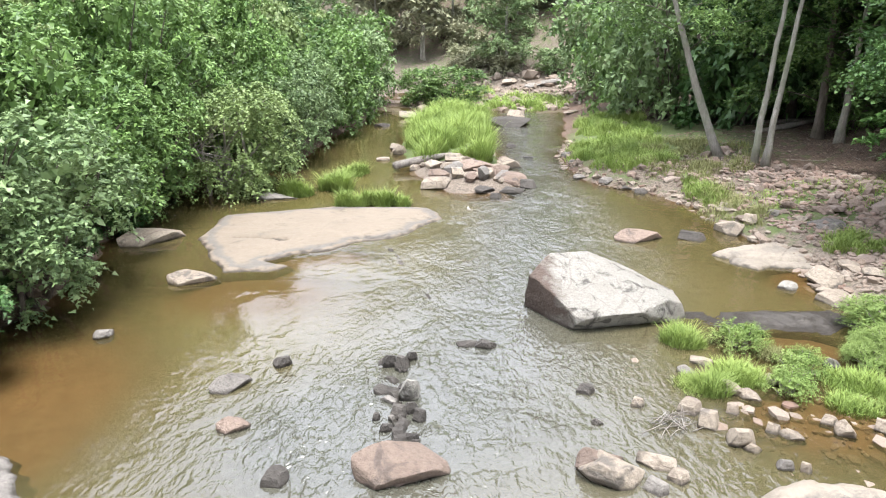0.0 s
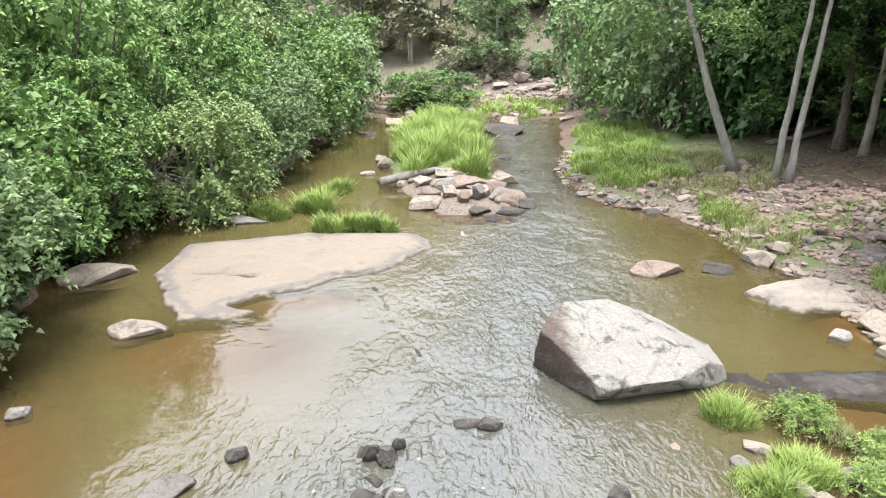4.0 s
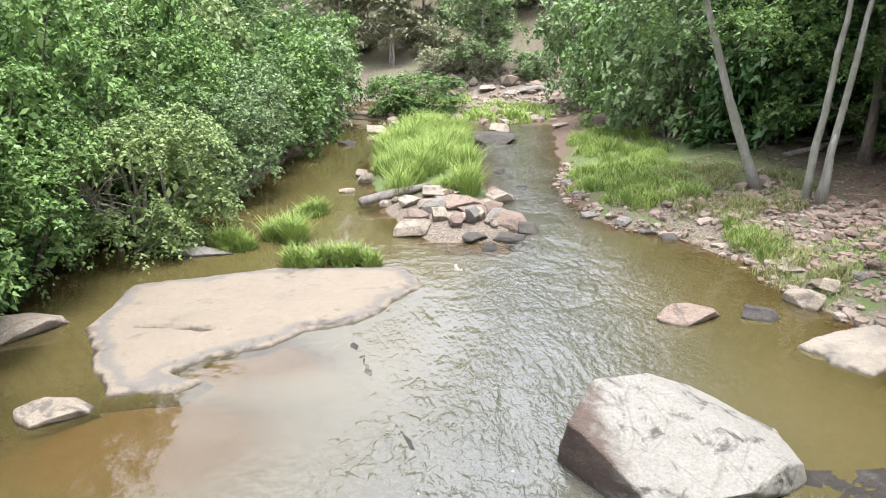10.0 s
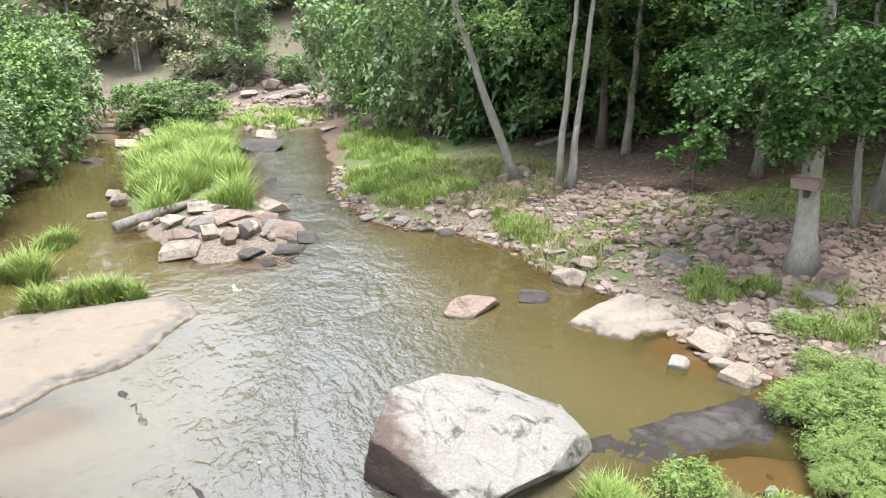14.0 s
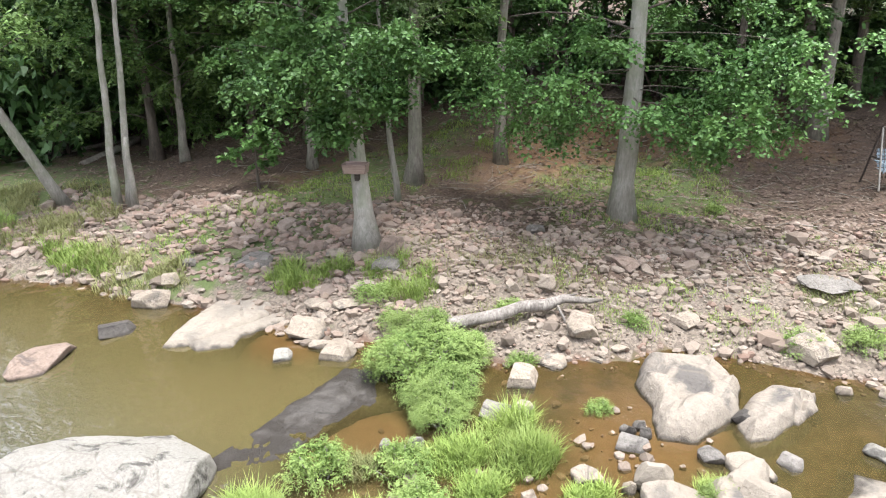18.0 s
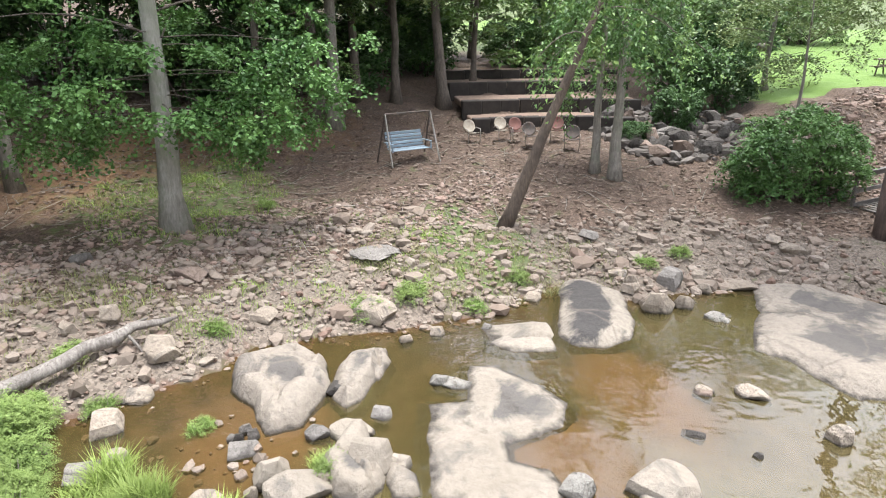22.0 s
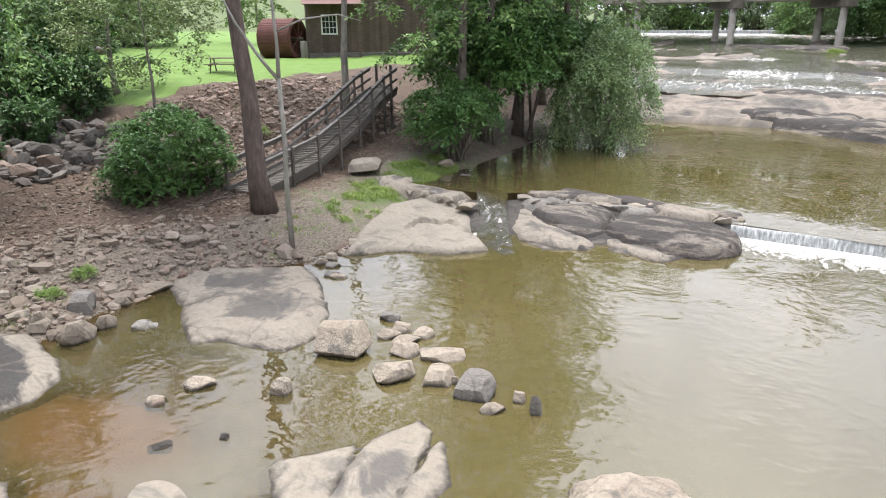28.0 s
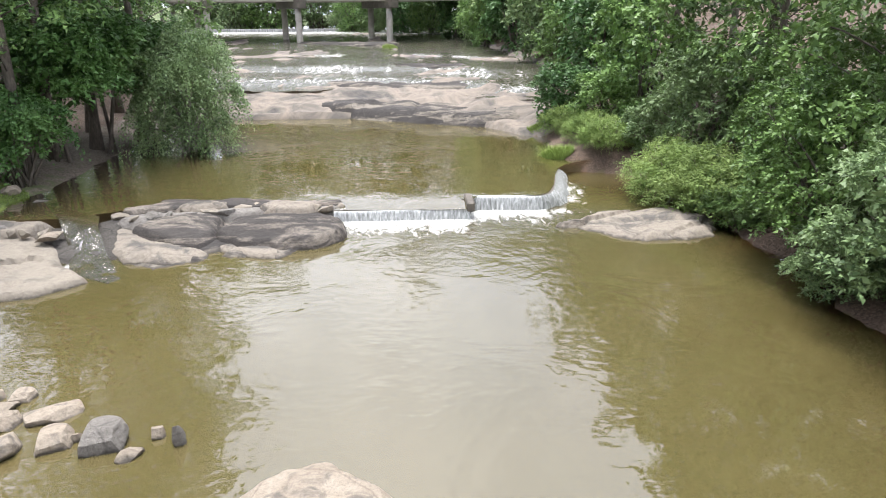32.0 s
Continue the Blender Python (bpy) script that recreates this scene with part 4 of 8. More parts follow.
# bedrock slabs round the river
ledge("rock_slab", ((-7.4, 18.4), (-7.4, 20.9), (-5.8, 21.3), (-4.1, 21.9), (-0.7, 21.8), (-0.2, 20.5), (-1.7, 18.4), (-2.7, 18.1), (-3.3, 17.4), (-4.3, 17.0), (-4.8, 16.5), (-4.2, 16.15), (-4.6, 15.75), (-5.8, 15.7), (-6.5, 16.8)), 0.07, M_SLAB_LOW, "broad cream bedrock slab with dark stains lying just above the water", seed=3, base=-0.2, step=0.08, dome=0.03, cracks=((-6.3, 18.35, -4.7, 18.2, 0.12, 0.07), (-4.0, 18.4, -1.9, 18.4, 0.05, 0.06), (-5.2, 16.4, -3.0, 20.8, 0.03, 0.05)), edge=0.3, ragged=0.6)
ledge("rock_slab", ((-1.9, 18.4), (-1.4, 17.9), (-1.0, 16.0), (-1.5, 16.2), (-2.0, 17.6)), -0.01, M_ROCK_GREY, "wet grey rock slab washed by the current", seed=4, dome=0.02)
ledge("rock_slab", ((6.9, 17.0), (7.9, 17.5), (9.2, 17.8), (10.1, 17.8), (11.1, 17.4), (10.1, 16.4), (9.0, 16.2), (8.0, 16.3), (7.2, 16.6)), 0.16, M_CREAM_SLAB, "long cream rock slab reaching into the river", seed=5, blocks=4, joint=0.06, step=0.06, dome=0.06, edge=0.3, ragged=0.3)
ledge("rock_slab", ((7.3, 16.7), (8.2, 16.5), (9.6, 16.1), (9.1, 15.7), (8.1, 16.0), (7.7, 15.8), (7.2, 16.3)), 0.08, M_CREAM_SLAB, "low cream rock slab beside the longer one", seed=55, step=0.05, dome=0.04, edge=0.25, ragged=0.3)
ledge("rock_slab", ((4.6, 13.25), (8.2, 13.35), (8.5, 12.7), (7.9, 12.0), (7.0, 12.3), (5.6, 12.4)), 0.004, M_ROCK_DARK, "straight-edged dark wet rock sill awash with water", seed=6, dome=0.0, edge=0.10, ragged=0.2)
ledge("rock_slab", ((9.6, 5.3), (9.6, 4.6), (10.8, 4.4), (10.7, 3.9), (10.1, 3.3), (9.3, 2.9), (8.6, 3.2), (8.2, 4.1), (7.9, 4.2), (7.6, 3.7), (7.2, 3.6), (6.5, 3.9), (7.0, 5.5), (8.2, 5.4)), 0.07, M_SLAB, "large bleached bedrock slab with a notched edge", seed=7, step=0.06, dome=0.0, edge=0.45, base=-0.08, ragged=0.35, cracks=((9.9, 4.9, 8.4, 4.4, 0.015, 0.08),))
ledge("rock_slab", ((13.9, -3.1), (14.1, -4.6), (13.1, -4.8), (11.8, -5.7), (10.4, -4.9), (9.2, -3.7), (8.7, -2.8), (8.8, -2.0), (9.5, -1.7), (10.2, -1.6), (10.7, -1.2)), 0.10, M_SLAB_GREY, "broad grey and cream rock slab at the water's edge", seed=8, blocks=4, joint=0.03, step=0.09, dome=0.07, edge=0.6, base=-0.08, ragged=0.4, cracks=((10.2, -4.2, 11.2, -2.6, 0.05, 0.10), (12.0, -5.0, 12.2, -2.2, 0.05, 0.2)))
ledge("rock_slab", ((14.6, 1.5), (14.7, 0.9), (13.7, 0.3), (12.2, 0.6), (11.4, 1.0), (11.1, 1.6), (11.3, 2.2), (11.7, 2.4)), 0.16, M_SLAB_DARK, "rounded slab with a dark lichened back and pale foot", seed=9, dome=0.14, edge=0.5, base=-0.1, ragged=0.4)
ledge("rock_slab", ((6.4, 0.8), (6.4, 0.6), (5.9, -0.0), (5.6, -0.5), (5.5, -0.8), (5.2, -1.4), (4.5, -1.0), (3.9, -0.3), (4.0, 0.9), (4.9, 1.7), (5.8, 1.3)), 0.08, M_SLAB, "fissured pale bedrock slab rising from the shallow pool", seed=10, edge=0.4, base=-0.08, ragged=0.35, step=0.05, dome=0.14, cracks=((5.75, -0.9, 5.0, 1.4, 0.10, 0.045), (4.75, -1.2, 4.1, 1.4, 0.14, 0.05), (3.75, -0.8, 3.35, 0.8, 0.16, 0.06), (3.4, -0.6, 3.0, 0.4, 0.12, 0.06)))
ledge("rock_slab", ((12.4, -8.8), (13.2, -11.3), (12.4, -13.3), (10.4, -11.9), (9.5, -10.5), (8.3, -9.3), (9.1, -8.4), (10.6, -7.8), (11.5, -6.9)), 0.12, M_CREAM_SLAB, "smooth cream bedrock sloping into the pool", seed=11, blocks=4, joint=0.05, dome=0.05, edge=0.25, ragged=0.4, cracks=((9.3, -8.3, 11.6, -10.2, 0.06, 0.07), (10.8, -7.6, 10.6, -11.4, 0.05, 0.06)))
ledge("rock_slab", ((9.4, -12.6), (8.6, -15.2), (5.6, -15.5), (3.0, -15.2), (2.3, -13.9), (2.7, -12.3), (3.9, -10.8), (5.7, -11.0), (7.0, -9.9), (8.5, -11.1)), 0.06, M_SHELF, "long grey bedrock outcrop beside the weir, striped with dark weathering", seed=12, blocks=16, joint=0.10, step=0.07, dome=0.1, floor=0.03, cracks=((8.6, -11.8, 5.2, -13.4, 0.14, 0.14), (6.8, -10.6, 3.2, -13.0, 0.18, 0.12), (5.6, -11.2, 4.6, -12.4, 0.14, 0.10), (7.8, -13.8, 3.6, -14.6, 0.12, 0.14), (3.9, -11.4, 3.6, -13.0, 0.16, 0.10)))
ledge("rock_slab", ((-4.1, -13.4), (-5.7, -14.6), (-8.1, -15.2), (-9.2, -13.5), (-8.6, -12.2), (-6.4, -11.7)), 0.14, M_SLAB_GREY, "low brownish rock ledge under the shrubs", seed=13, blocks=5, dome=0.22, cracks=((-5.0, -13.4, -8.6, -13.2, 0.10, 0.12),))
ledge("rock_slab", ((2.5, -1.1), (2.0, -1.7), (1.2, -1.75), (0.5, -1.2), (-0.1, -0.6), (0.4, 0.4), (2.0, 0.3)), 0.35, M_ROCK, "rounded speckled brown rock hump in the river", seed=14, dome=0.16)

# loose rocks in and along the river (x, y, width, depth, height, turn, kind)
for x, y, w, d, h, turn, kind in (
        # standing in the lower river
        (-6.35, 15.2, 1.0, 0.7, 0.34, 10, "tan"), (5.35, 18.4, 1.15, 0.8, 0.42, 5, "red"), (6.9, 18.4, 0.9, 0.5, 0.22, -20, "dark"),
        (-8.7, 18.3, 1.5, 0.9, 0.55, 30, "tan"), (-6.2, 23.2, 1.5, 0.6, 0.22, 0, "grey")):
    stone(x, y, w, d, h, turn, kind, 0.3, z=-0.08)
ledge("rock_slab", ((11.3, 8.7), (11.5, 8.3), (11.8, 7.7), (11.2, 7.0), (10.3, 6.9), (9.2, 7.3), (9.0, 7.8), (9.4, 8.0), (9.8, 8.1), (10.5, 8.6)), 0.26, M_SLAB_GREY, "blocky pale bedrock split by weedy joints beside the channel", seed=21, edge=0.3, ragged=0.4, blocks=4, step=0.07, joint=0.06, dome=0.03, cracks=((9.5, 7.9, 11.2, 7.2, 0.10, 0.09), (10.6, 8.5, 10.2, 6.9, 0.10, 0.10)))
ledge("rock_slab", ((10.9, 6.8), (11.3, 6.6), (11.5, 5.9), (11.1, 5.8), (10.5, 6.0), (9.8, 6.4), (9.6, 6.6), (9.9, 6.8)), 0.22, M_SLAB_GREY, "long split rock slab standing in the side channel", seed=22, edge=0.3, ragged=0.4, blocks=3, step=0.07, dome=0.03, cracks=((9.8, 6.2, 11.2, 6.0, 0.18, 0.07),))
ledge("rock_slab", ((11.6, 3.9), (12.0, 3.2), (12.3, 2.8), (11.8, 2.5), (11.1, 2.6), (11.2, 3.4)), 0.07, M_CREAM_SLAB, "low flat cream rock in the side channel", seed=23, dome=0.08, edge=0.2, ragged=0.3)
ledge("rock_slab", ((3.6, 7.1), (4.5, 7.6), (5.7, 7.7), (6.2, 7.0), (5.6, 6.3), (4.2, 6.3)), 0.18, M_SLAB, "cream bedrock slab among gravel and weeds", seed=24, blocks=4, step=0.08, dome=0.1)
ledge("rock_slab", ((-6.6, 8.2), (-5.9, 7.7), (-5.3, 7.0), (-6.0, 6.2), (-7.2, 6.8)), 0.10, M_ROCK_GREY, "smooth grey slab at the edge of the shallows", seed=25, dome=0.06)
ledge("rock_slab", ((15.4, -13.1), (15.0, -14.6), (13.9, -14.0), (13.4, -12.6), (14.4, -12.4)), 0.55, M_SLAB_GREY, "flat grey rock on the bank below the ramp", seed=26, dome=0.08, base=0.1)
# tiers of the rock shelf upstream of the pool
ledge("rock_slab", ((11.5, -39.5), (7.5, -36.2), (3.7, -33.4), (0.5, -31.8), (-3.0, -30.2), (-5.6, -31.0), (-6.4, -34.0), (-2.0, -36.5), (4.0, -38.5), (9.0, -42.0)), 1.0, M_SHELF, "wide weathered bedrock shelf with dark water stains", seed=31, blocks=14, joint=0.2, dome=0.25, step=0.3, base=0.2, edge=0.7, cracks=((9, -38.5, -4, -32.6, 0.25, 0.25), (6, -39, -2, -34.8, 0.2, 0.3), (0.8, -32.2, 0.2, -36.5, 0.2, 0.2)))
ledge("rock_slab", ((12.5, -46.5), (6.0, -41.5), (-1.0, -39.0), (-7.5, -39.5), (-8.5, -43.0), (-2.0, -43.5), (5.0, -45.5), (11.0, -49.5)), 1.62, M_SHELF, "bedrock shelf polished by floods", seed=32, blocks=14, joint=0.15, dome=0.25, step=0.3, base=0.6, edge=0.9, cracks=((10, -46.5, -6, -41.0, 0.2, 0.3), (3, -41.5, 2, -45, 0.15, 0.3)))
ledge("rock_slab", ((3.5, -49.5), (-0.5, -46.5), (-4.0, -46.8), (-4.5, -49.5), (0.0, -51.0)), 2.4, M_SHELF, "rounded rock hump among the rapids", seed=33, blocks=4, dome=0.4, step=0.3, base=1.0, edge=0.9)
ledge("rock_slab", ((-4.5, -46), (-8.5, -45.5), (-9.0, -51), (-5.0, -51)), 2.3, M_SLAB, "cream rock shoulder beside the rapids", seed=34, dome=0.3, step=0.3, base=1.0, edge=1.0)
ledge("rock_slab", ((14.5, -70.5), (7.0, -66.5), (3.0, -66.5), (2.0, -70.0), (8.0, -73.0), (14.0, -75.0)), 3.45, M_SHELF, "pale rock shelf under the bridge piers", seed=35, dome=0.2, step=0.4, base=2.0, edge=0.9)
ledge("rock_slab", ((2.5, -14.3), (5.0, -14.2), (9.0, -13.2), (9.4, -13.0), (9.5, -13.6), (9.4, -14.2), (5.0, -15.0), (2.5, -14.9)), 0.40, M_ROCK_GREY, "dark rock sill holding back the upper pool", seed=27, dome=0.0, base=-0.4, floor=0.36)


ledge("rock_slab", ((11.0, -12.6), (11.9, -12.1), (13.9, -12.6), (14.0, -13.6), (12.4, -13.5), (11.1, -13.3)), 0.47, M_SLAB_GREY, "brown rock rim between the upper pool and the bank", seed=28, dome=0.1, base=-0.4, edge=0.35, floor=0.42)


ledge("rock_slab", ((9.3, -13.9), (11.5, -13.0), (10.5, -11.3), (9.2, -9.7), (7.7, -10.1), (8.5, -11.5)), 0.08, M_ROCK_DARK, "dark wet bedrock under the chute", seed=29, tilt=(0.0, -0.115), dome=0.0, base=-0.6, edge=0.2, floor=-0.2, ragged=0.5, step=0.06)


ledge("rock_slab", ((2.6, -14.7), (5.5, -14.5), (8.4, -14.3), (9.4, -13.8), (9.6, -14.5), (8.6, -15.5), (5.5, -15.5), (2.6, -15.3)), 0.46, M_OUTCROP, "dark rock rim holding back the upper pool", seed=30, dome=0.1, base=-0.4, edge=0.3, ragged=0.6, blocks=6, floor=0.4)


# ---- loose rocks, space by space: x, y, width, depth, height, turn ----
def scatter(kind, rows):
    for x, y, w, d, h, turn in rows:
        stone(x, y, w, d, h, turn, kind, 0.22)


scatter("tan", ((-0.44, 24.87, 1.28, 0.92, 0.36, 12), (0.09, 28.06, 1.18, 0.85, 0.38, 10), (2.44, 28.4, 0.81, 0.58, 0.54, -12), (-0.7, 27.04, 0.76, 0.55, 0.41, 11), (-0.13, 26.36, 0.83, 0.6, 0.44, 10), (0.48, 25.29, 0.53, 0.38, 0.23, -22), (-1.17, 28.09, 0.56, 0.4, 0.27, 6), (-1.5, 27.9, 0.43, 0.31, 0.24, 14), (-2.46, 31.54, 0.81, 0.58, 0.43, 11), (-3.1, 29.99, 0.56, 0.4, 0.21, 15), (-2.78, 32.69, 0.59, 0.42, 0.29, -15), (1.91, 33.56, 0.53, 0.39, 0.35, -9), (1.6, 31.59, 0.46, 0.33, 0.24, -4), (1.65, 35.36, 0.52, 0.37, 0.33, 1), (1.83, 30.44, 0.52, 0.38, 0.26, 9), (0.43, 29.21, 0.54, 0.39, 0.25, -17),))
scatter("tan", ((4.12, 43.54, 1.29, 0.93, 0.57, -12), (-2.88, 44.03, 1.46, 1.05, 0.41, 14), (5.69, 25.64, 0.47, 0.34, 0.17, 3), (7.9, 22.81, 0.41, 0.3, 0.12, -10), (8.81, 20.87, 0.57, 0.41, 0.17, -30), (7.89, 44.45, 1.32, 0.95, 0.25, 3), (7.4, 48.38, 1.44, 1.04, 0.36, 1), (5.16, 61.34, 1.85, 1.33, 0.48, -1), (2.2, 7.76, 0.91, 0.66, 0.3, -34), (2.92, 8.07, 0.52, 0.37, 0.15, -15), (3.15, 7.68, 0.27, 0.19, 0.13, -27), (3.89, 9.41, 0.34, 0.25, 0.19, -22), (3.97, 9, 0.39, 0.28, 0.27, -8), (4.98, 9.83, 0.32, 0.23, 0.14, -42), (3.07, 9.58, 0.22, 0.16, 0.1, -2), (4.51, 9.38, 0.24, 0.17, 0.13, -16),))
scatter("tan", ((4.32, 8.55, 0.46, 0.33, 0.28, -12), (4.41, 8.38, 0.26, 0.19, 0.09, -43), (4.72, 10.01, 0.38, 0.27, 0.22, -35), (4.92, 8.86, 0.26, 0.19, 0.1, -24), (5.15, 8.72, 0.31, 0.22, 0.09, -31), (5.64, 10.35, 0.44, 0.32, 0.13, -10), (6.13, 10.47, 0.28, 0.2, 0.1, -40), (4.95, 7.89, 0.17, 0.12, 0.12, -37), (5.97, 8.77, 0.26, 0.18, 0.28, -38), (6.62, 8.89, 0.3, 0.22, 0.15, -27), (5.94, 9.08, 0.25, 0.18, 0.07, -18), (4.59, 11.01, 0.37, 0.27, 0.16, -13), (8.23, 19.03, 0.79, 0.57, 0.51, -43), (8.89, 19.22, 0.54, 0.39, 0.35, -44), (8.72, 20.51, 0.65, 0.47, 0.18, -38), (8.87, 14.93, 0.91, 0.65, 0.36, -61),))
scatter("tan", ((8.58, 13.71, 0.64, 0.46, 0.22, -54), (8.65, 14.35, 0.44, 0.32, 0.15, -47), (9.65, 15.31, 0.53, 0.38, 0.2, -53), (11.6, 16.45, 0.59, 0.42, 0.19, -68), (10.26, 19.01, 0.49, 0.35, 0.16, -49), (9.48, 10.27, 0.55, 0.4, 0.29, -49), (8.55, 9.84, 0.35, 0.25, 0.17, -69), (10.31, 10.16, 0.53, 0.38, 0.07, -88), (11.26, 9.92, 0.56, 0.4, 0.41, -76), (12.52, 11.22, 0.5, 0.36, 0.43, -82), (12.15, 11.88, 0.27, 0.2, 0.38, -65), (12.88, 5.89, 0.89, 0.64, 0.25, -109), (7.48, 8.4, 0.4, 0.29, 0.22, -88), (10.14, 4.67, 0.2, 0.14, 0.12, -116), (7.69, 6.83, 0.23, 0.17, 0.16, -104), (7.52, 7.83, 0.17, 0.13, 0.25, -67),))
scatter("tan", ((13.31, 16.04, 0.43, 0.31, 0.19, -68), (10.66, 14.82, 0.6, 0.43, 0.19, -41), (9.87, 14.66, 0.57, 0.41, 0.18, -64), (9.62, 15.17, 0.46, 0.33, 0.17, -37), (12.84, 8.24, 0.59, 0.43, 0.17, -100), (11.31, 9.17, 0.33, 0.24, 0.13, -60), (10.87, 9.49, 0.28, 0.2, 0.09, -92), (8.95, 11.07, 0.26, 0.19, 0.12, -51), (9.72, 11.35, 0.32, 0.23, 0.15, -62), (8.87, 12.59, 0.21, 0.15, 0.19, -64), (12.76, -0.13, 0.79, 0.57, 0.42, -131), (13.69, 0.11, 0.46, 0.33, 0.36, -108), (9.37, 0.48, 0.28, 0.2, 0.1, -117), (13.85, -2.51, 0.99, 0.71, 0.15, -121), (15.22, -4.3, 0.47, 0.34, 0.2, -140), (14.79, -4.57, 0.73, 0.53, 0.26, -115),))
scatter("tan", ((12.83, 5.95, 0.86, 0.62, 0.35, -101), (11.45, 10.03, 0.71, 0.51, 0.39, -91), (10.34, 10.11, 0.53, 0.38, 0.15, -74), (11.95, 5.45, 0.33, 0.24, 0.11, -78), (12.16, 4.81, 0.34, 0.24, 0.14, -101), (13.17, 3.93, 0.49, 0.35, 0.14, -99), (13.56, 3.08, 0.43, 0.31, 0.12, -102), (13.68, 2.38, 0.39, 0.28, 0.13, -105), (14.6, -3.16, 0.39, 0.28, 0.17, -142), (11.55, -6.52, 0.35, 0.25, 0.15, -142), (11.02, 9.44, 0.25, 0.18, 0.12, -78), (16.52, 6.45, 0.42, 0.3, 0.15, -99), (14.51, 9.03, 0.31, 0.23, 0.13, -69), (14.03, -1.79, 0.43, 0.31, 0.24, -104), (11.56, -7.03, 0.32, 0.23, 0.16, -148), (7.39, -3.93, 0.47, 0.33, 0.13, -164),))
scatter("tan", ((7.45, -3.58, 0.46, 0.33, 0.16, -126), (7.01, -3.57, 0.52, 0.37, 0.14, -128), (6.8, -3.97, 0.41, 0.3, 0.12, -155), (6.76, -3.15, 0.65, 0.47, 0.18, -163), (6.04, -3.41, 0.8, 0.57, 0.22, -137), (6.39, -2.36, 0.9, 0.65, 0.26, -129), (5.55, -2.64, 0.55, 0.39, 0.26, -140), (4.35, -2.26, 0.37, 0.27, 0.13, -137), (4.11, -2.74, 0.25, 0.18, 0.16, -158), (7.69, -0.87, 0.34, 0.25, 0.24, -151), (9.12, -0.25, 0.48, 0.34, 0.19, -130), (7.86, -2.61, 1.24, 0.89, 0.59, -151), (5.35, -2.7, 0.24, 0.17, 0.11, -168), (12.7, -0.1, 0.68, 0.49, 0.5, -120), (13.58, 0.09, 0.42, 0.3, 0.26, -118), (12.8, -0.78, 0.47, 0.34, 0.31, -134),))
scatter("tan", ((14.18, 0.25, 0.47, 0.34, 0.2, -98), (13.63, -1.65, 0.51, 0.37, 0.22, -120), (14.79, -4.63, 0.68, 0.49, 0.26, -131), (15.19, -4.24, 0.48, 0.35, 0.23, -113), (10.51, -5.56, 0.42, 0.3, 0.12, -153), (11.57, -6.11, 0.36, 0.26, 0.14, -157), (11.91, -15.73, 0.86, 0.62, 0.14, -161), (13.87, -16, 0.8, 0.58, 0.34, -138),))
scatter("red", ((0.91, 26.53, 1.44, 1.04, 0.51, -8), (1.9, 26.64, 1.03, 0.74, 0.62, -22), (2.5, 25.39, 1.15, 0.83, 0.34, -4), (2.42, 29.14, 0.62, 0.45, 0.41, 4), (0.92, 25.05, 0.46, 0.33, 0.16, 1), (8.28, 21.22, 0.32, 0.23, 0.11, -12), (-0.72, 7.87, 1.15, 0.83, 0.42, -1), (-3.4, 8.91, 0.44, 0.31, 0.2, 10), (11.24, 19.6, 0.51, 0.37, 0.17, -55), (12.17, 19.64, 0.57, 0.41, 0.2, -62), (11.53, 21.31, 0.56, 0.4, 0.16, -27), (10.96, 21.76, 0.63, 0.45, 0.18, -55), (12.17, 15.02, 0.59, 0.43, 0.48, -69), (12, 14.38, 0.52, 0.37, 0.2, -45), (14.49, 10.09, 0.81, 0.58, 0.25, -94), (11.05, 19.4, 0.55, 0.39, 0.25, -45),))
scatter("red", ((10.27, 19.79, 0.53, 0.38, 0.21, -47), (11.62, 18, 0.55, 0.39, 0.22, -55), (9.28, 0.55, 0.3, 0.22, 0.08, -116),))
scatter("dark", ((2.86, 24.68, 0.77, 0.56, 0.3, 7), (1.2, 23.92, 0.74, 0.54, 0.25, 12), (1.57, 23.19, 0.48, 0.35, 0.14, -11), (2.21, 24.08, 1, 0.72, 0.14, -27), (1.4, 25.53, 0.5, 0.36, 0.2, -10), (3.38, 40.93, 2.82, 2.03, 0.65, -25), (-4.13, 40.22, 0.88, 0.64, 0.3, 6), (2.98, 33.3, 0.6, 0.43, 0.1, -11), (3.56, 30.53, 0.44, 0.32, 0.07, -15), (6.49, 24.43, 0.45, 0.32, 0.13, -39), (6.91, 23.87, 0.57, 0.41, 0.11, -6), (-1.14, 10.93, 0.33, 0.24, 0.22, 12), (-0.9, 10.75, 0.25, 0.18, 0.29, -11), (-0.74, 11.18, 0.26, 0.19, 0.14, 14), (-0.86, 9.23, 0.29, 0.21, 0.2, -5), (-0.66, 9.39, 0.27, 0.2, 0.17, 5),))
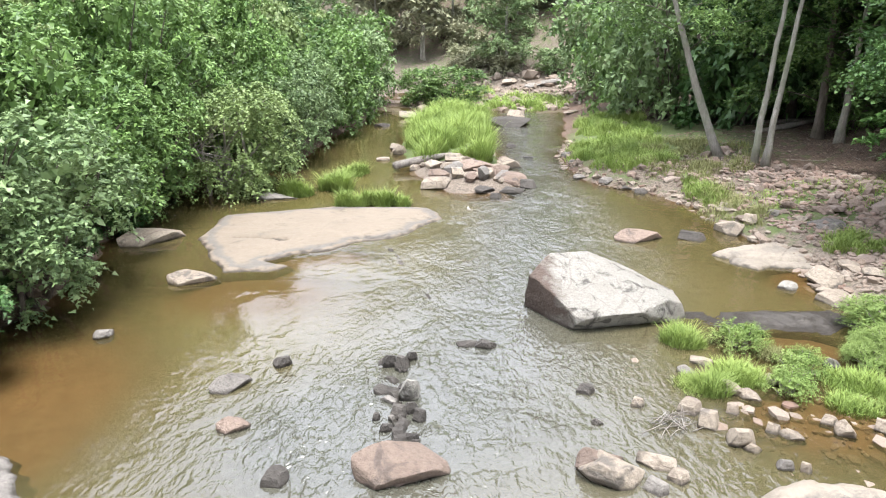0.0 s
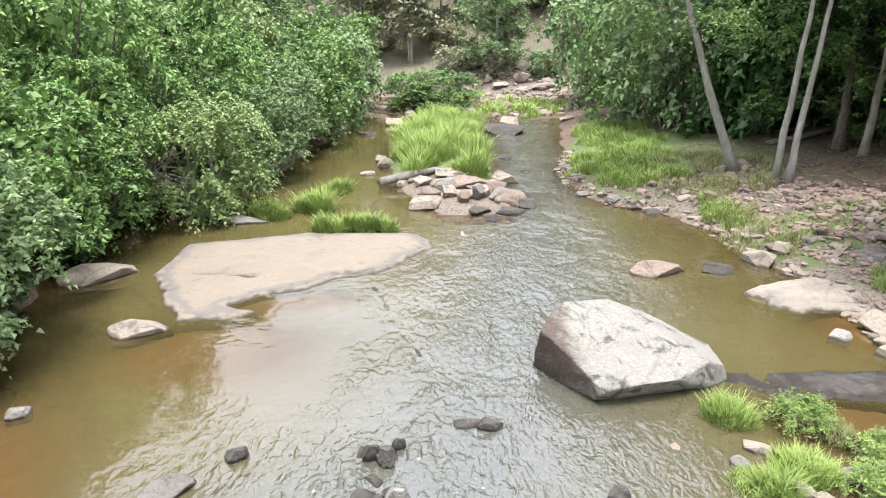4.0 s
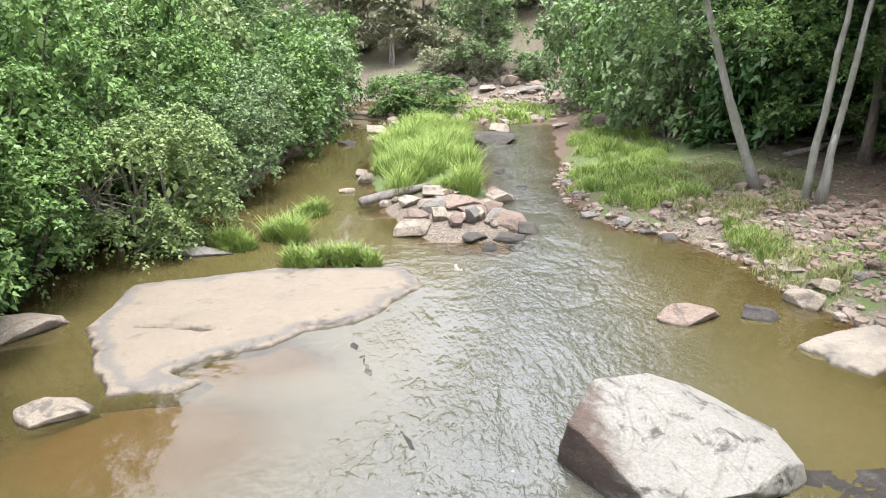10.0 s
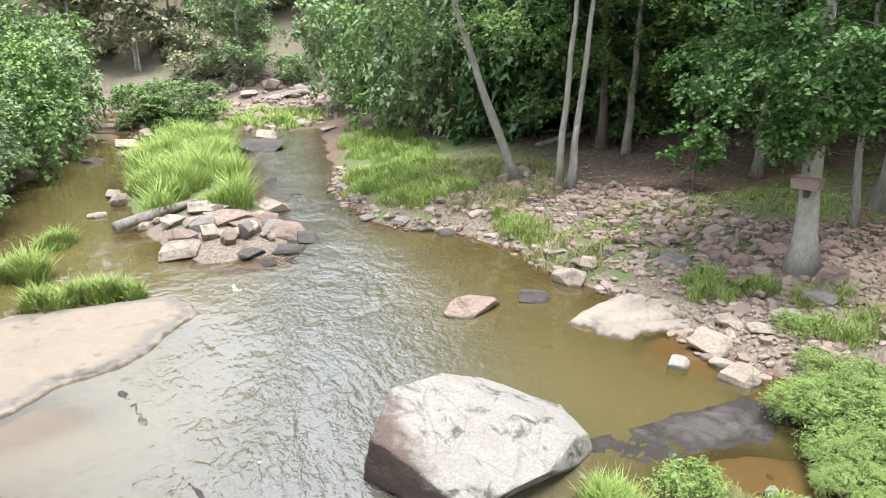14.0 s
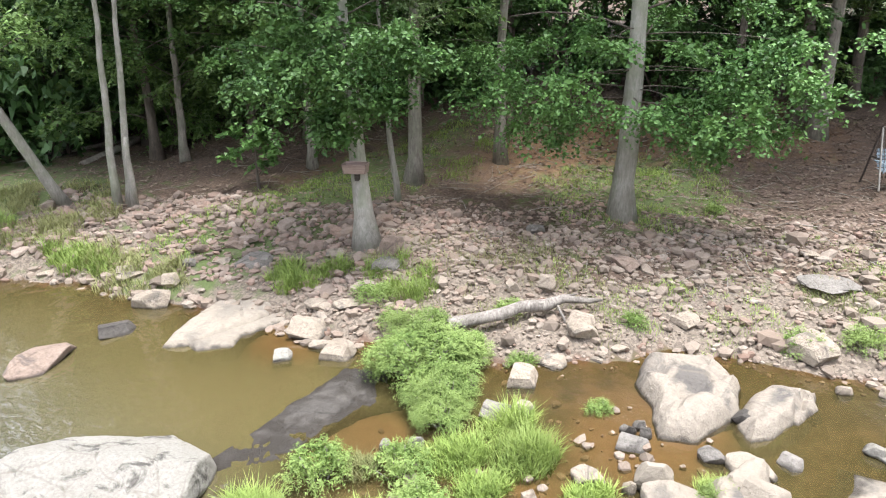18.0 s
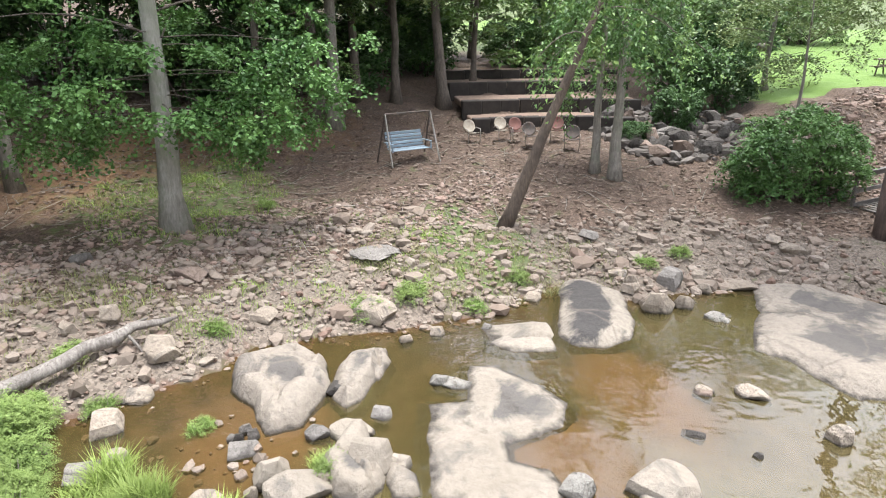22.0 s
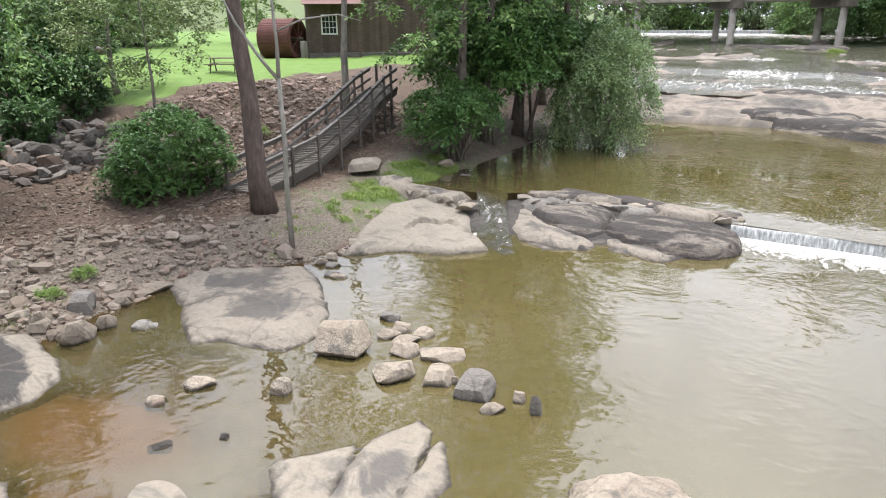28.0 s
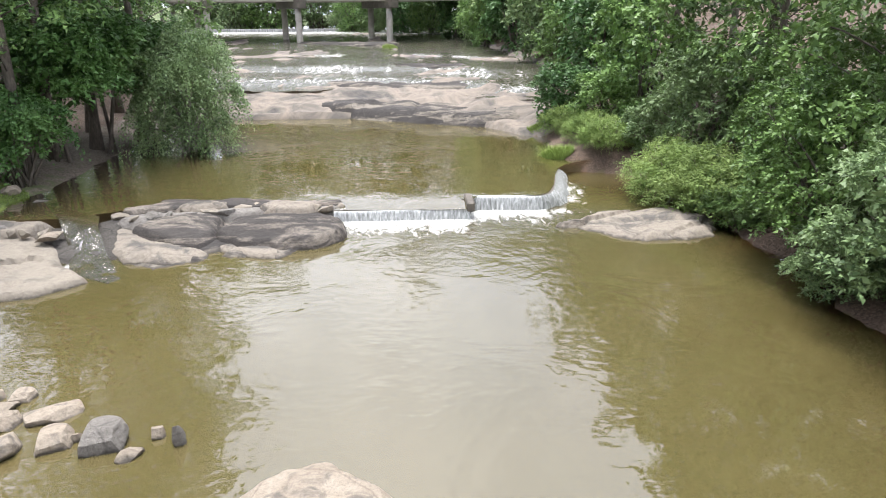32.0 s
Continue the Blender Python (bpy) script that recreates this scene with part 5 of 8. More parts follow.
scatter("dark", ((-0.52, 9.16, 0.25, 0.18, 0.17, -13), (-1.01, 8.9, 0.26, 0.19, 0.08, -4), (-0.77, 8.89, 0.21, 0.15, 0.09, 24), (-0.94, 8.36, 0.23, 0.17, 0.22, 17), (-0.65, 8.68, 0.22, 0.16, 0.08, -1), (-1.19, 9.17, 0.13, 0.09, 0.1, 18), (-3.11, 10.97, 0.41, 0.3, 0.15, 33), (-2.38, 7.64, 0.35, 0.25, 0.17, 8), (0.66, 11.68, 0.43, 0.31, 0.12, -23), (2.32, 10.01, 0.29, 0.21, 0.09, -13), (2.29, 9.07, 0.18, 0.13, 0.06, -3), (8.94, 8.01, 0.23, 0.16, 0.11, -68), (8.9, 8.23, 0.2, 0.14, 0.1, -87), (10.12, 6.69, 0.56, 0.4, 0.19, -107), (7.5, 0.58, 0.14, 0.1, 0.04, -133), (8.17, 1.26, 0.34, 0.24, 0.05, -115),))
scatter("grey", ((5.23, 28.57, 0.45, 0.32, 0.21, -23), (5.3, 30.41, 0.44, 0.31, 0.18, -27), (5.19, 26.24, 0.56, 0.4, 0.17, -19), (5.99, 25.11, 0.53, 0.38, 0.2, -33), (7.2, 59.19, 1.78, 1.28, 0.46, 2), (8.56, 59.26, 2.66, 1.91, 0.52, -4), (-3.85, 10.19, 0.64, 0.46, 0.21, 36), (-7.04, 12.14, 0.45, 0.33, 0.13, 25), (2.75, 7.5, 0.38, 0.27, 0.11, -40), (4.71, 7.97, 0.28, 0.2, 0.12, -16), (4.21, 10.67, 0.3, 0.22, 0.12, -22), (9.83, 19.63, 0.42, 0.3, 0.15, -21), (8.23, 10.23, 0.65, 0.47, 0.18, -72), (8.58, 8.1, 0.61, 0.44, 0.08, -76), (9.29, 6.03, 0.39, 0.28, 0.13, -109), (8.85, 7.01, 0.35, 0.25, 0.22, -88),))
scatter("grey", ((12.26, 3.76, 0.23, 0.16, 0.09, -120), (11.57, 14.7, 0.76, 0.54, 0.21, -53), (15.27, 12.73, 0.66, 0.48, 0.26, -56), (15.32, 6.03, 1.16, 0.83, 0.19, -110), (10.74, 18.15, 1.04, 0.75, 0.15, -52), (10.72, 17.84, 0.34, 0.24, 0.23, -43), (7.97, 11.4, 0.22, 0.16, 0.1, -71), (6.89, 10.89, 0.3, 0.21, 0.16, -55), (6.64, 11.26, 0.16, 0.12, 0.1, -62), (13.83, -1, 0.61, 0.44, 0.5, -117), (16.32, 0.28, 0.69, 0.5, 0.19, -119), (9.11, 8.14, 0.25, 0.18, 0.13, -63), (8.92, 8.3, 0.19, 0.14, 0.1, -71), (10.78, -5.62, 0.38, 0.27, 0.13, -122), (15.41, 5.98, 1.19, 0.86, 0.17, -99), (7.9, -4.23, 0.43, 0.31, 0.24, -163),))
scatter("grey", ((4.76, -2.61, 0.67, 0.48, 0.38, -151), (3.71, -2.55, 0.22, 0.16, 0.36, -170), (11.18, -6.11, 0.35, 0.26, 0.14, -123), (12.6, -15.63, 0.65, 0.47, 0.25, -154),))
scatter("slab", ((7.81, 7.57, 0.6, 0.43, 0.42, -75), (7.54, 7.18, 0.83, 0.6, 0.32, -86), (8.84, 6.49, 0.59, 0.42, 0.25, -97), (7.98, 6.24, 0.77, 0.55, 0.44, -93), (7.96, 5.8, 0.38, 0.27, 0.13, -101), (11.9, 3.17, 1.29, 0.93, 0.18, -85), (6.9, 2.16, 0.85, 0.61, 0.24, -124), (11.79, -7.79, 0.55, 0.4, 0.15, -129), (8.4, -17.73, 0.72, 0.52, 0.2, -153), (15.89, -13.68, 1.5, 1.08, 0.42, -126),))
scatter("white", ((-0.71, 9.8, 0.39, 0.28, 0.4, -5), (7.95, 14.63, 0.41, 0.3, 0.12, -24), (10.23, 4.95, 0.45, 0.33, 0.13, -101), (12.1, -1.21, 0.38, 0.27, 0.11, -138), (10.09, 4.69, 0.51, 0.36, 0.14, -104), (7.07, 3.38, 0.46, 0.33, 0.19, -111), (14.19, 7.23, 0.29, 0.21, 0.11, -71), (12.06, -1.28, 0.36, 0.26, 0.1, -141),))

# pale slabs between the weedy spit and the channel
ledge("rock_slab", ((8.1, 6.9), (8.9, 6.5), (8.9, 6.3), (8.4, 6.3), (8.0, 6.0), (7.5, 6.1), (7.2, 6.4), (7.4, 6.7)), 0.24, M_SLAB, "cream split rock slab on the gravel spit", seed=51, dome=0.12, edge=0.2, ragged=0.3, step=0.05, blocks=3, joint=0.08)
ledge("rock_slab", ((8.1, 6.0), (7.7, 5.6), (7.3, 5.6), (7.3, 5.9), (7.6, 6.0)), 0.14, M_SLAB, "small cream rock slab beside the shallow pool", seed=52, dome=0.1, edge=0.2, ragged=0.3, step=0.05)
ledge("rock_slab", ((7.1, 2.6), (7.1, 2.2), (6.4, 1.9), (5.9, 2.1), (6.2, 2.8)), 0.07, M_CREAM_SLAB, "low cream rock slab at the outlet of the still pool", seed=53, dome=0.08, edge=0.2, ragged=0.35, step=0.06)
# thin dark ledges awash beside the cream slab
for k, corners in enumerate((((-1.95, 18.5), (-1.75, 18.5), (-1.5, 17.3), (-1.0, 15.9), (-1.25, 15.9), (-1.8, 17.3)), ((-1.0, 14.9), (-0.75, 14.9), (-0.3, 13.9), (-0.55, 13.9)))):
    ledge("rock_slab", corners, 0.0, M_ROCK_DARK, "thin dark rock ledge awash in the current", seed=60 + k, dome=0.02, edge=0.3, ragged=0.9, step=0.04, floor=0.0)
# overlapping worn tongues of the outcrop beside the weir
for k, (corners, top, m, label) in enumerate((
        (((9.6, -12.7), (9.4, -13.9), (7.6, -12.3), (6.4, -11.9), (5.8, -11.3), (6.0, -10.6), (6.9, -10.4), (8.0, -10.5)), 0.14, M_SLAB_GREY, "low cream rock tongue beside the chute"),
        (((8.7, -12.9), (8.5, -14.0), (7.0, -14.7), (6.1, -13.8), (5.9, -12.2), (6.2, -11.3), (7.1, -11.5)), 0.36, M_OUTCROP, "dark lichened rock back above the weir pool"),
        (((6.2, -12.4), (5.9, -13.9), (4.6, -14.5), (3.2, -14.2), (2.4, -13.7), (2.3, -12.3), (3.0, -11.6), (4.1, -11.3), (5.2, -11.4)), 0.34, M_OUTCROP, "dark purple-grey rock hump at the end of the weir"),
        (((5.9, -11.6), (5.3, -12.2), (4.2, -11.9), (3.7, -11.1), (4.1, -10.7), (4.9, -11.0)), 0.12, M_SLAB_GREY, "rounded rock tongue sloping into the pool"),
        (((4.2, -11.9), (3.8, -12.5), (3.2, -12.0), (3.3, -11.5)), 0.11, M_SLAB, "small cream rock under the overhanging ledge"),
        (((3.6, -12.4), (3.2, -13.0), (2.8, -12.5), (3.0, -12.0)), 0.12, M_ROCK, "small brown rock under the overhanging ledge"),
        (((8.1, -14.3), (7.7, -15.1), (6.1, -15.0), (6.1, -14.3), (7.1, -14.1)), 0.55, M_SLAB_GREY, "thin pale slab on top of the outcrop"),
        (((5.5, -14.4), (5.0, -15.3), (3.7, -15.2), (3.3, -14.6), (3.6, -13.8), (4.5, -13.9)), 0.50, M_SLAB_GREY, "pale flat rock at the lip of the weir"))):
    ledge("rock_slab", corners, top, m, label, seed=40 + k, dome=0.35, step=0.06, base=-0.3, edge=0.38, ragged=0.7)
rp = random.Random(14)
for k in range(24):
    a, q = rp.uniform(0, 2 * math.pi), math.sqrt(rp.random())
    x, y = 0.75 + 1.75 * q * math.cos(a), 26.2 + 2.0 * q * math.sin(a)
    w = rp.uniform(0.35, 0.95)
    stone(x, y, w, w * rp.uniform(0.55, 0.85), w * rp.uniform(0.35, 0.65), rp.uniform(0, 180), rp.choice(("tan", "tan", "red", "grey")), 0.15, label="tan angular block piled at the head of the island")
# stones along the pool's lip and down the middle of the river
rs = random.Random(31)
for k in range(26):
    q = k / 25
    x = 2.8 + 10.6 * q
    y = float(np.interp(x, (2.5, 5.0, 9.0, 10.2, 11.6, 13.6), (-14.6, -14.7, -13.7, -12.1, -12.3, -13.0)))
    if 9.2 < x < 10.2:
        continue
    w = rs.uniform(0.35, 0.95)
    stone(x + rs.uniform(-0.15, 0.15), y + rs.uniform(-0.35, 0.25), w, w * rs.uniform(0.5, 0.8), rs.uniform(0.16, 0.3), rs.uniform(0, 180), rs.choice(("grey", "slab", "slab", "tan")), 0.3, z=0.34)
for k in range(22):
    q = rs.random()
    x, y = -1.15 + 0.45 * q + rs.uniform(-0.22, 0.22), 11.3 - 3.1 * q + rs.uniform(-0.2, 0.2)
    w = rs.uniform(0.16, 0.38)
    stone(x, y, w, w * rs.uniform(0.6, 0.9), rs.uniform(0.06, 0.14), rs.uniform(0, 180), rs.choice(("dark", "dark", "grey")), 0.35, z=-0.06)
stone(-0.65, 7.9, 0.85, 0.6, 0.32, 20, "red", 0.3, z=-0.08)
stone(0.33, 11.74, 0.42, 0.3, 0.14, 20, "dark", 0.3, z=-0.06)
stone(2.1, 8.0, 0.75, 0.55, 0.26, -15, "red", 0.3, z=-0.08)


# ---- rubble of the right bank ----
def pebble_set(seed, n=6):
    rng = np.random.default_rng(seed)
    out = []
    for k in range(n):
        bm = bmesh.new()
        bmesh.ops.create_icosphere(bm, subdivisions=1, radius=0.5)
        V = np.array([v.co[:] for v in bm.verts])
        for c in range(7):
            nn = unit_v(rng.normal(0, 1, 3))
            over = np.maximum(V @ nn - rng.uniform(0.24, 0.4), 0)
            V -= over[:, None] * nn
        F = [tuple(v.index for v in f.verts) for f in bm.faces]
        bm.free()
        out.append((V * 1.25, np.array(F)))
    return out


def unit_v(v):
    return v / np.linalg.norm(v)


PEBBLES = pebble_set(3)


def rubble(name, seed, xs, ys, sizes, m, label, sink=0.2):
    """Many stones in one mesh, each resting on the land."""
    rng = np.random.default_rng(seed)
    zs = land(xs, ys)[0]
    VV, FF, base = [], [], 0
    for x, y, z, s in zip(xs, ys, zs, sizes):
        V, F = PEBBLES[rng.integers(len(PEBBLES))]
        a = rng.uniform(0, 2 * np.pi)
        c, sn = math.cos(a), math.sin(a)
        q = V * s * np.array((rng.uniform(0.8, 1.5), rng.uniform(0.7, 1.1), rng.uniform(0.5, 0.95)))
        ti = rng.uniform(-0.3, 0.3)
        q[:, 2] += q[:, 0] * ti
        q = np.stack([q[:, 0] * c - q[:, 1] * sn, q[:, 0] * sn + q[:, 1] * c, q[:, 2]], 1) + np.array((x, y, max(z, -0.1) + s * 0.12))
        VV.append(q)
        FF.append(F + base)
        base += len(V)
    me = mesh_from(name, np.vstack(VV), np.vstack(FF), (m,))
    return tagged(new(name, me), label, "stones", kind="stuff")


def bank_points(seed, n, ylo, yhi, dlo, dhi, power=1.0):
    rng = np.random.default_rng(seed)
    y = rng.uniform(ylo, yhi, n)
    x = np.interp(y, RIGHT_Y, RIGHT_X) + dlo + (dhi - dlo) * rng.random(n) ** power
    return x, y, rng


def pebble_material(name, cols):
    m, nt, b = material(name)
    w = world_coords(nt)
    c = ramp(nt, per_island(nt), *cols)
    f = noi(nt, w, 25, 5, 0.65)
    c = mix(nt, ramp(nt, f, (0.35, 0.45), (0.7, 0.0)), c, (0.11, 0.085, 0.065))
    put(nt, c, b.inputs["Base Color"])
    b.inputs["Roughness"].default_value = 0.9
    put(nt, bump(nt, f, 0.5, 0.02), b.inputs["Normal"])
    return m


M_PEB_TAN = pebble_material("mixed_tan_stones", ((0.0, (0.143, 0.113, 0.088)), (0.3, (0.277, 0.227, 0.181)), (0.6, (0.210, 0.155, 0.118)), (0.85, (0.319, 0.273, 0.223)), (1.0, (0.185, 0.113, 0.084))))
M_PEB_RED = pebble_material("rust_brown_stones", ((0.0, (0.151, 0.116, 0.097)), (0.35, (0.262, 0.202, 0.164)), (0.65, (0.312, 0.211, 0.167)), (0.85, (0.232, 0.181, 0.151)), (1.0, (0.383, 0.318, 0.264))))
x, y, rng_ = bank_points(1, 4600, 4, 16, -0.4, 5.6, 0.9)
rubble("river_stones", 1, x, y, rng_.gamma(1.3, 0.048, 4600) + 0.035, M_PEB_TAN, "jumbled tan stones covering the river bank")
x, y, rng_ = bank_points(2, 2200, -6, 4, -0.3, 3.8, 1.2)
rubble("river_stones", 2, x, y, rng_.gamma(1.6, 0.048, 2200) + 0.035, M_PEB_TAN, "tan stones strewn along the water's edge")
x, y, rng_ = bank_points(3, 4200, 13.5, 27, 0.8, 6.2, 0.9)
rubble("bank_stones", 3, x, y, rng_.gamma(1.6, 0.055, 4200) + 0.04, M_PEB_RED, "rust-brown broken stones heaped along the bank")
x, y, rng_ = bank_points(4, 420, 15, 34, -0.25, 0.5)
rubble("river_stones", 4, x, y, rng_.gamma(2.0, 0.05, 420) + 0.06, M_PEB_TAN, "small stones lining the water's edge")
x, y, rng_ = bank_points(5, 3000, 1, 18, 4.0, 7.6)
rubble("bank_stones", 5, x, y, rng_.gamma(1.6, 0.036, 3000) + 0.03, M_PEB_RED, "scattered brown stones among dead leaves")
rg = np.random.default_rng(9)
x, y = rg.uniform(17.5, 26, 4200), rg.uniform(-22, -7.5, 4200)
d = x - np.interp(y, RIGHT_Y, RIGHT_X)
ok = (d > 5.2) & (d < 12.0)
rubble("bank_stones", 6, x[ok], y[ok], rg.gamma(1.8, 0.05, ok.sum()) + 0.035, M_PEB_RED, "reddish rubble on the slope below the lawn")
# shallow gravel of the near spit, and the far flat
x, y = rg.normal(6.2, 1.7, 700), rg.normal(8.6, 1.6, 700)
ok = (y > 6.0) & (y < 11.8) & (x > 3.2) & (x < 10)
rubble("river_stones", 7, x[ok], y[ok], rg.gamma(2.0, 0.035, ok.sum()) + 0.04, M_PEB_TAN, "gravel and cobbles of a weedy spit in the stream")
x, y = rg.uniform(-3, 12, 700), rg.uniform(47, 66, 700)
rubble("river_stones", 8, x, y, rg.gamma(2.0, 0.16, 700) + 0.12, M_PEB_TAN, "pale boulders strewn over a gravel flat")
# dark tumbled boulders beside the stone seats
rk = random.Random(8)
for k in range(70):
    bx, by = 21.8 + rk.uniform(0, 7.0), -6.1 + rk.uniform(-2.6, 2.4)
    s = rk.uniform(0.4, 0.9)
    stone(bx, by, s, s * rk.uniform(0.55, 0.9), s * rk.uniform(0.6, 1.0), rk.uniform(0, 360), rk.choice(("grey", "dark", "dark", "red")), 0.2, group="boulders by the stone seats", label="grey tumbled boulder on the rubble slope")


M_PEB_DARK = pebble_material("dark_grey_stones", ((0.0, (0.05, 0.045, 0.04)), (0.4, (0.12, 0.11, 0.10)), (0.7, (0.085, 0.072, 0.064)), (1.0, (0.20, 0.18, 0.16))))
x, y = rg.uniform(21.6, 29.4, 700), rg.uniform(-8.9, -3.6, 700)
rubble("bank_stones", 10, x, y, rg.gamma(2.0, 0.09, 700) + 0.12, M_PEB_DARK, "dark broken stones tumbled down beside the stone seats")


# ---- fallen leaves and twigs over the clearing ----
def leaf_litter(seed, n, x0, x1, y0, y1, size, m, label):
    rl = np.random.default_rng(seed)
    x, y = rl.uniform(x0, x1, n), rl.uniform(y0, y1, n)
    d = x - np.interp(y, RIGHT_Y, RIGHT_X)
    ok = (d > 2.2) & (rl.random(n) < np.clip((d - 1.5) / 4, 0.15, 1))
    x, y = x[ok], y[ok]
    z = land(x, y)[0] + rl.uniform(0.012, 0.04, len(x))
    a = rl.uniform(0, 2 * np.pi, len(x))
    s = size * rl.uniform(0.5, 1.3, len(x))
    ux, uy = np.cos(a) * s, np.sin(a) * s
    ti = rl.uniform(-0.3, 0.3, (2, len(x))) * s
    V = np.stack([np.stack([x - ux, y - uy, z - ti[0]], 1), np.stack([x - uy * 0.5, y + ux * 0.5, z + ti[1]], 1), np.stack([x + ux, y + uy, z + ti[0]], 1), np.stack([x + uy * 0.5, y - ux * 0.5, z - ti[1] * 0.5]  , 1)], 1).reshape(-1, 3)
    me = mesh_from("leaf_litter", V, np.arange(len(V)).reshape(-1, 4), (m,))
    return tagged(new("leaf_litter", me), label, "dead leaves", kind="stuff")


M_DEADLEAF = pebble_material("dead_leaves", ((0.0, (0.057, 0.034, 0.023)), (0.3, (0.139, 0.090, 0.061)), (0.6, (0.205, 0.152, 0.115)), (0.85, (0.262, 0.213, 0.172)), (1.0, (0.115, 0.057, 0.034))))
leaf_litter(1, 26000, 12, 30, -8, 14, 0.075, M_DEADLEAF, "brown dead leaves scattered over the clearing")
leaf_litter(2, 14000, 10, 30, 12, 32, 0.085, M_DEADLEAF, "brown dead leaves on the forest floor")
leaf_litter(3, 8000, 13, 26, -22, -6, 0.08, M_DEADLEAF, "brown dead leaves on the slope below the lawn")
rt = np.random.default_rng(21)
tx, ty = rt.uniform(13, 27, 420), rt.uniform(-8, 26, 420)
keep = (tx - np.interp(ty, RIGHT_Y, RIGHT_X)) > 1.5
pieces = []
for x, y in zip(tx[keep], ty[keep]):
    a, L = rt.uniform(0, 2 * np.pi), rt.uniform(0.15, 0.7)
    dx, dy = math.cos(a) * L, math.sin(a) * L
    z = land(np.array([x - dx, x, x + dx]), np.array([y - dy, y, y + dy]))[0] + 0.03
    pieces.append(tube_arrays(((x - dx, y - dy, z[0]), (x + rt.normal(0, 0.04), y + rt.normal(0, 0.04), z[1] + rt.uniform(0, 0.04)), (x + dx, y + dy, z[2] + rt.uniform(0, 0.05))), (0.012, 0.010, 0.004), 4))
v, f = join_arrays(pieces)
tagged(part("fallen_twigs", mesh_from("fallen_twigs", v, f, (M_BARK,)), None), "thin grey twigs fallen over the leaf litter", "twigs", kind="stuff")

# ---- plants ----
def unit(v):
    return v / (np.linalg.norm(v, axis=-1, keepdims=True) + 1e-9)


def sprays(rng, centres, radii, twigs, leaves, size, droop=0.15, flat=0.6, out=None, slim=0.5, tri=False):
    """Leaves along short twigs that fan out of each clump: vertices and quads."""
    n = len(centres)
    d = rng.normal(0, 1, (n, twigs, 3))
    d[..., 2] = d[..., 2] * flat
    if out is not None:
        d += 0.7 * out[:, None, :]
    d = unit(d)
    d[..., 2] -= droop
    length = radii[:, None] * rng.uniform(0.55, 1.15, (n, twigs))
    t = np.linspace(0.15, 1.0, leaves)[None, None, :] + rng.uniform(-0.06, 0.06, (n, twigs, leaves))
    sag = np.zeros((n, twigs, leaves, 3))
    sag[..., 2] = -droop * (t ** 2) * length[..., None]
    P = centres[:, None, None, :] + d[:, :, None, :] * (t * length[..., None])[..., None] + sag
    P = P + rng.normal(0, 0.25 * size, P.shape)
    side = unit(np.cross(d, np.array((0.05, 0.1, 1.0))))
    sgn = np.where(np.arange(leaves) % 2 == 0, 1.0, -1.0)[None, None, :, None]
    ax = unit(0.6 * d[:, :, None, :] + sgn * side[:, :, None, :] + rng.normal(0, 0.35, P.shape) + np.array((0, 0, -0.25)))
    up = unit(np.array((0, 0, 1.0)) + rng.normal(0, 0.55, P.shape))
    across = unit(np.cross(ax, up))
    nrm = np.cross(across, ax)
    s = size * rng.uniform(0.65, 1.25, P.shape[:-1] + (1,))
    P, ax, across, nrm, s = (a.reshape(-1, a.shape[-1]) for a in (P, ax, across, nrm, s))
    if tri:
        V = np.stack([P - s * 0.1 * ax + s * slim * 0.62 * across, P + s * 1.05 * ax - 0.1 * s * nrm, P - s * 0.05 * ax - s * slim * 0.62 * across], 1).reshape(-1, 3)
        return V, np.arange(len(V)).reshape(-1, 3)
    V = np.stack([P, P + s * (0.45 * ax + slim * 0.5 * across + 0.08 * nrm), P + s * (ax - 0.05 * nrm), P + s * (0.45 * ax - slim * 0.5 * across + 0.08 * nrm)], 1).reshape(-1, 3)
    F = np.arange(len(V)).reshape(-1, 4)
    return V, F


def leaf_mesh(name, V, F, m):
    return mesh_from(name, V, F, (m,))


def inner_leaves(rng, centres, size):
    """Broad inner leaves that close a crown's middle: vertices and faces."""
    n = len(centres)
    a, b2 = unit(rng.normal(0, 1, (n, 3))), unit(rng.normal(0, 1, (n, 3)))
    b2 = unit(b2 - a * (a * b2).sum(1, keepdims=True))
    s = size * rng.uniform(0.7, 1.2, (n, 1))
    V = np.stack([centres - s * a, centres - 0.5 * s * b2, centres + s * a, centres + 0.5 * s * b2], 1).reshape(-1, 3)
    return V, np.arange(len(V)).reshape(-1, 4)


def merged(*pairs):
    """Joins leaf arrays into one list of vertices and faces."""
    V, F, base = [], [], 0
    for v, f in pairs:
        V.append(v)
        F += (f + base).tolist()
        base += len(v)
    return np.vstack(V), F


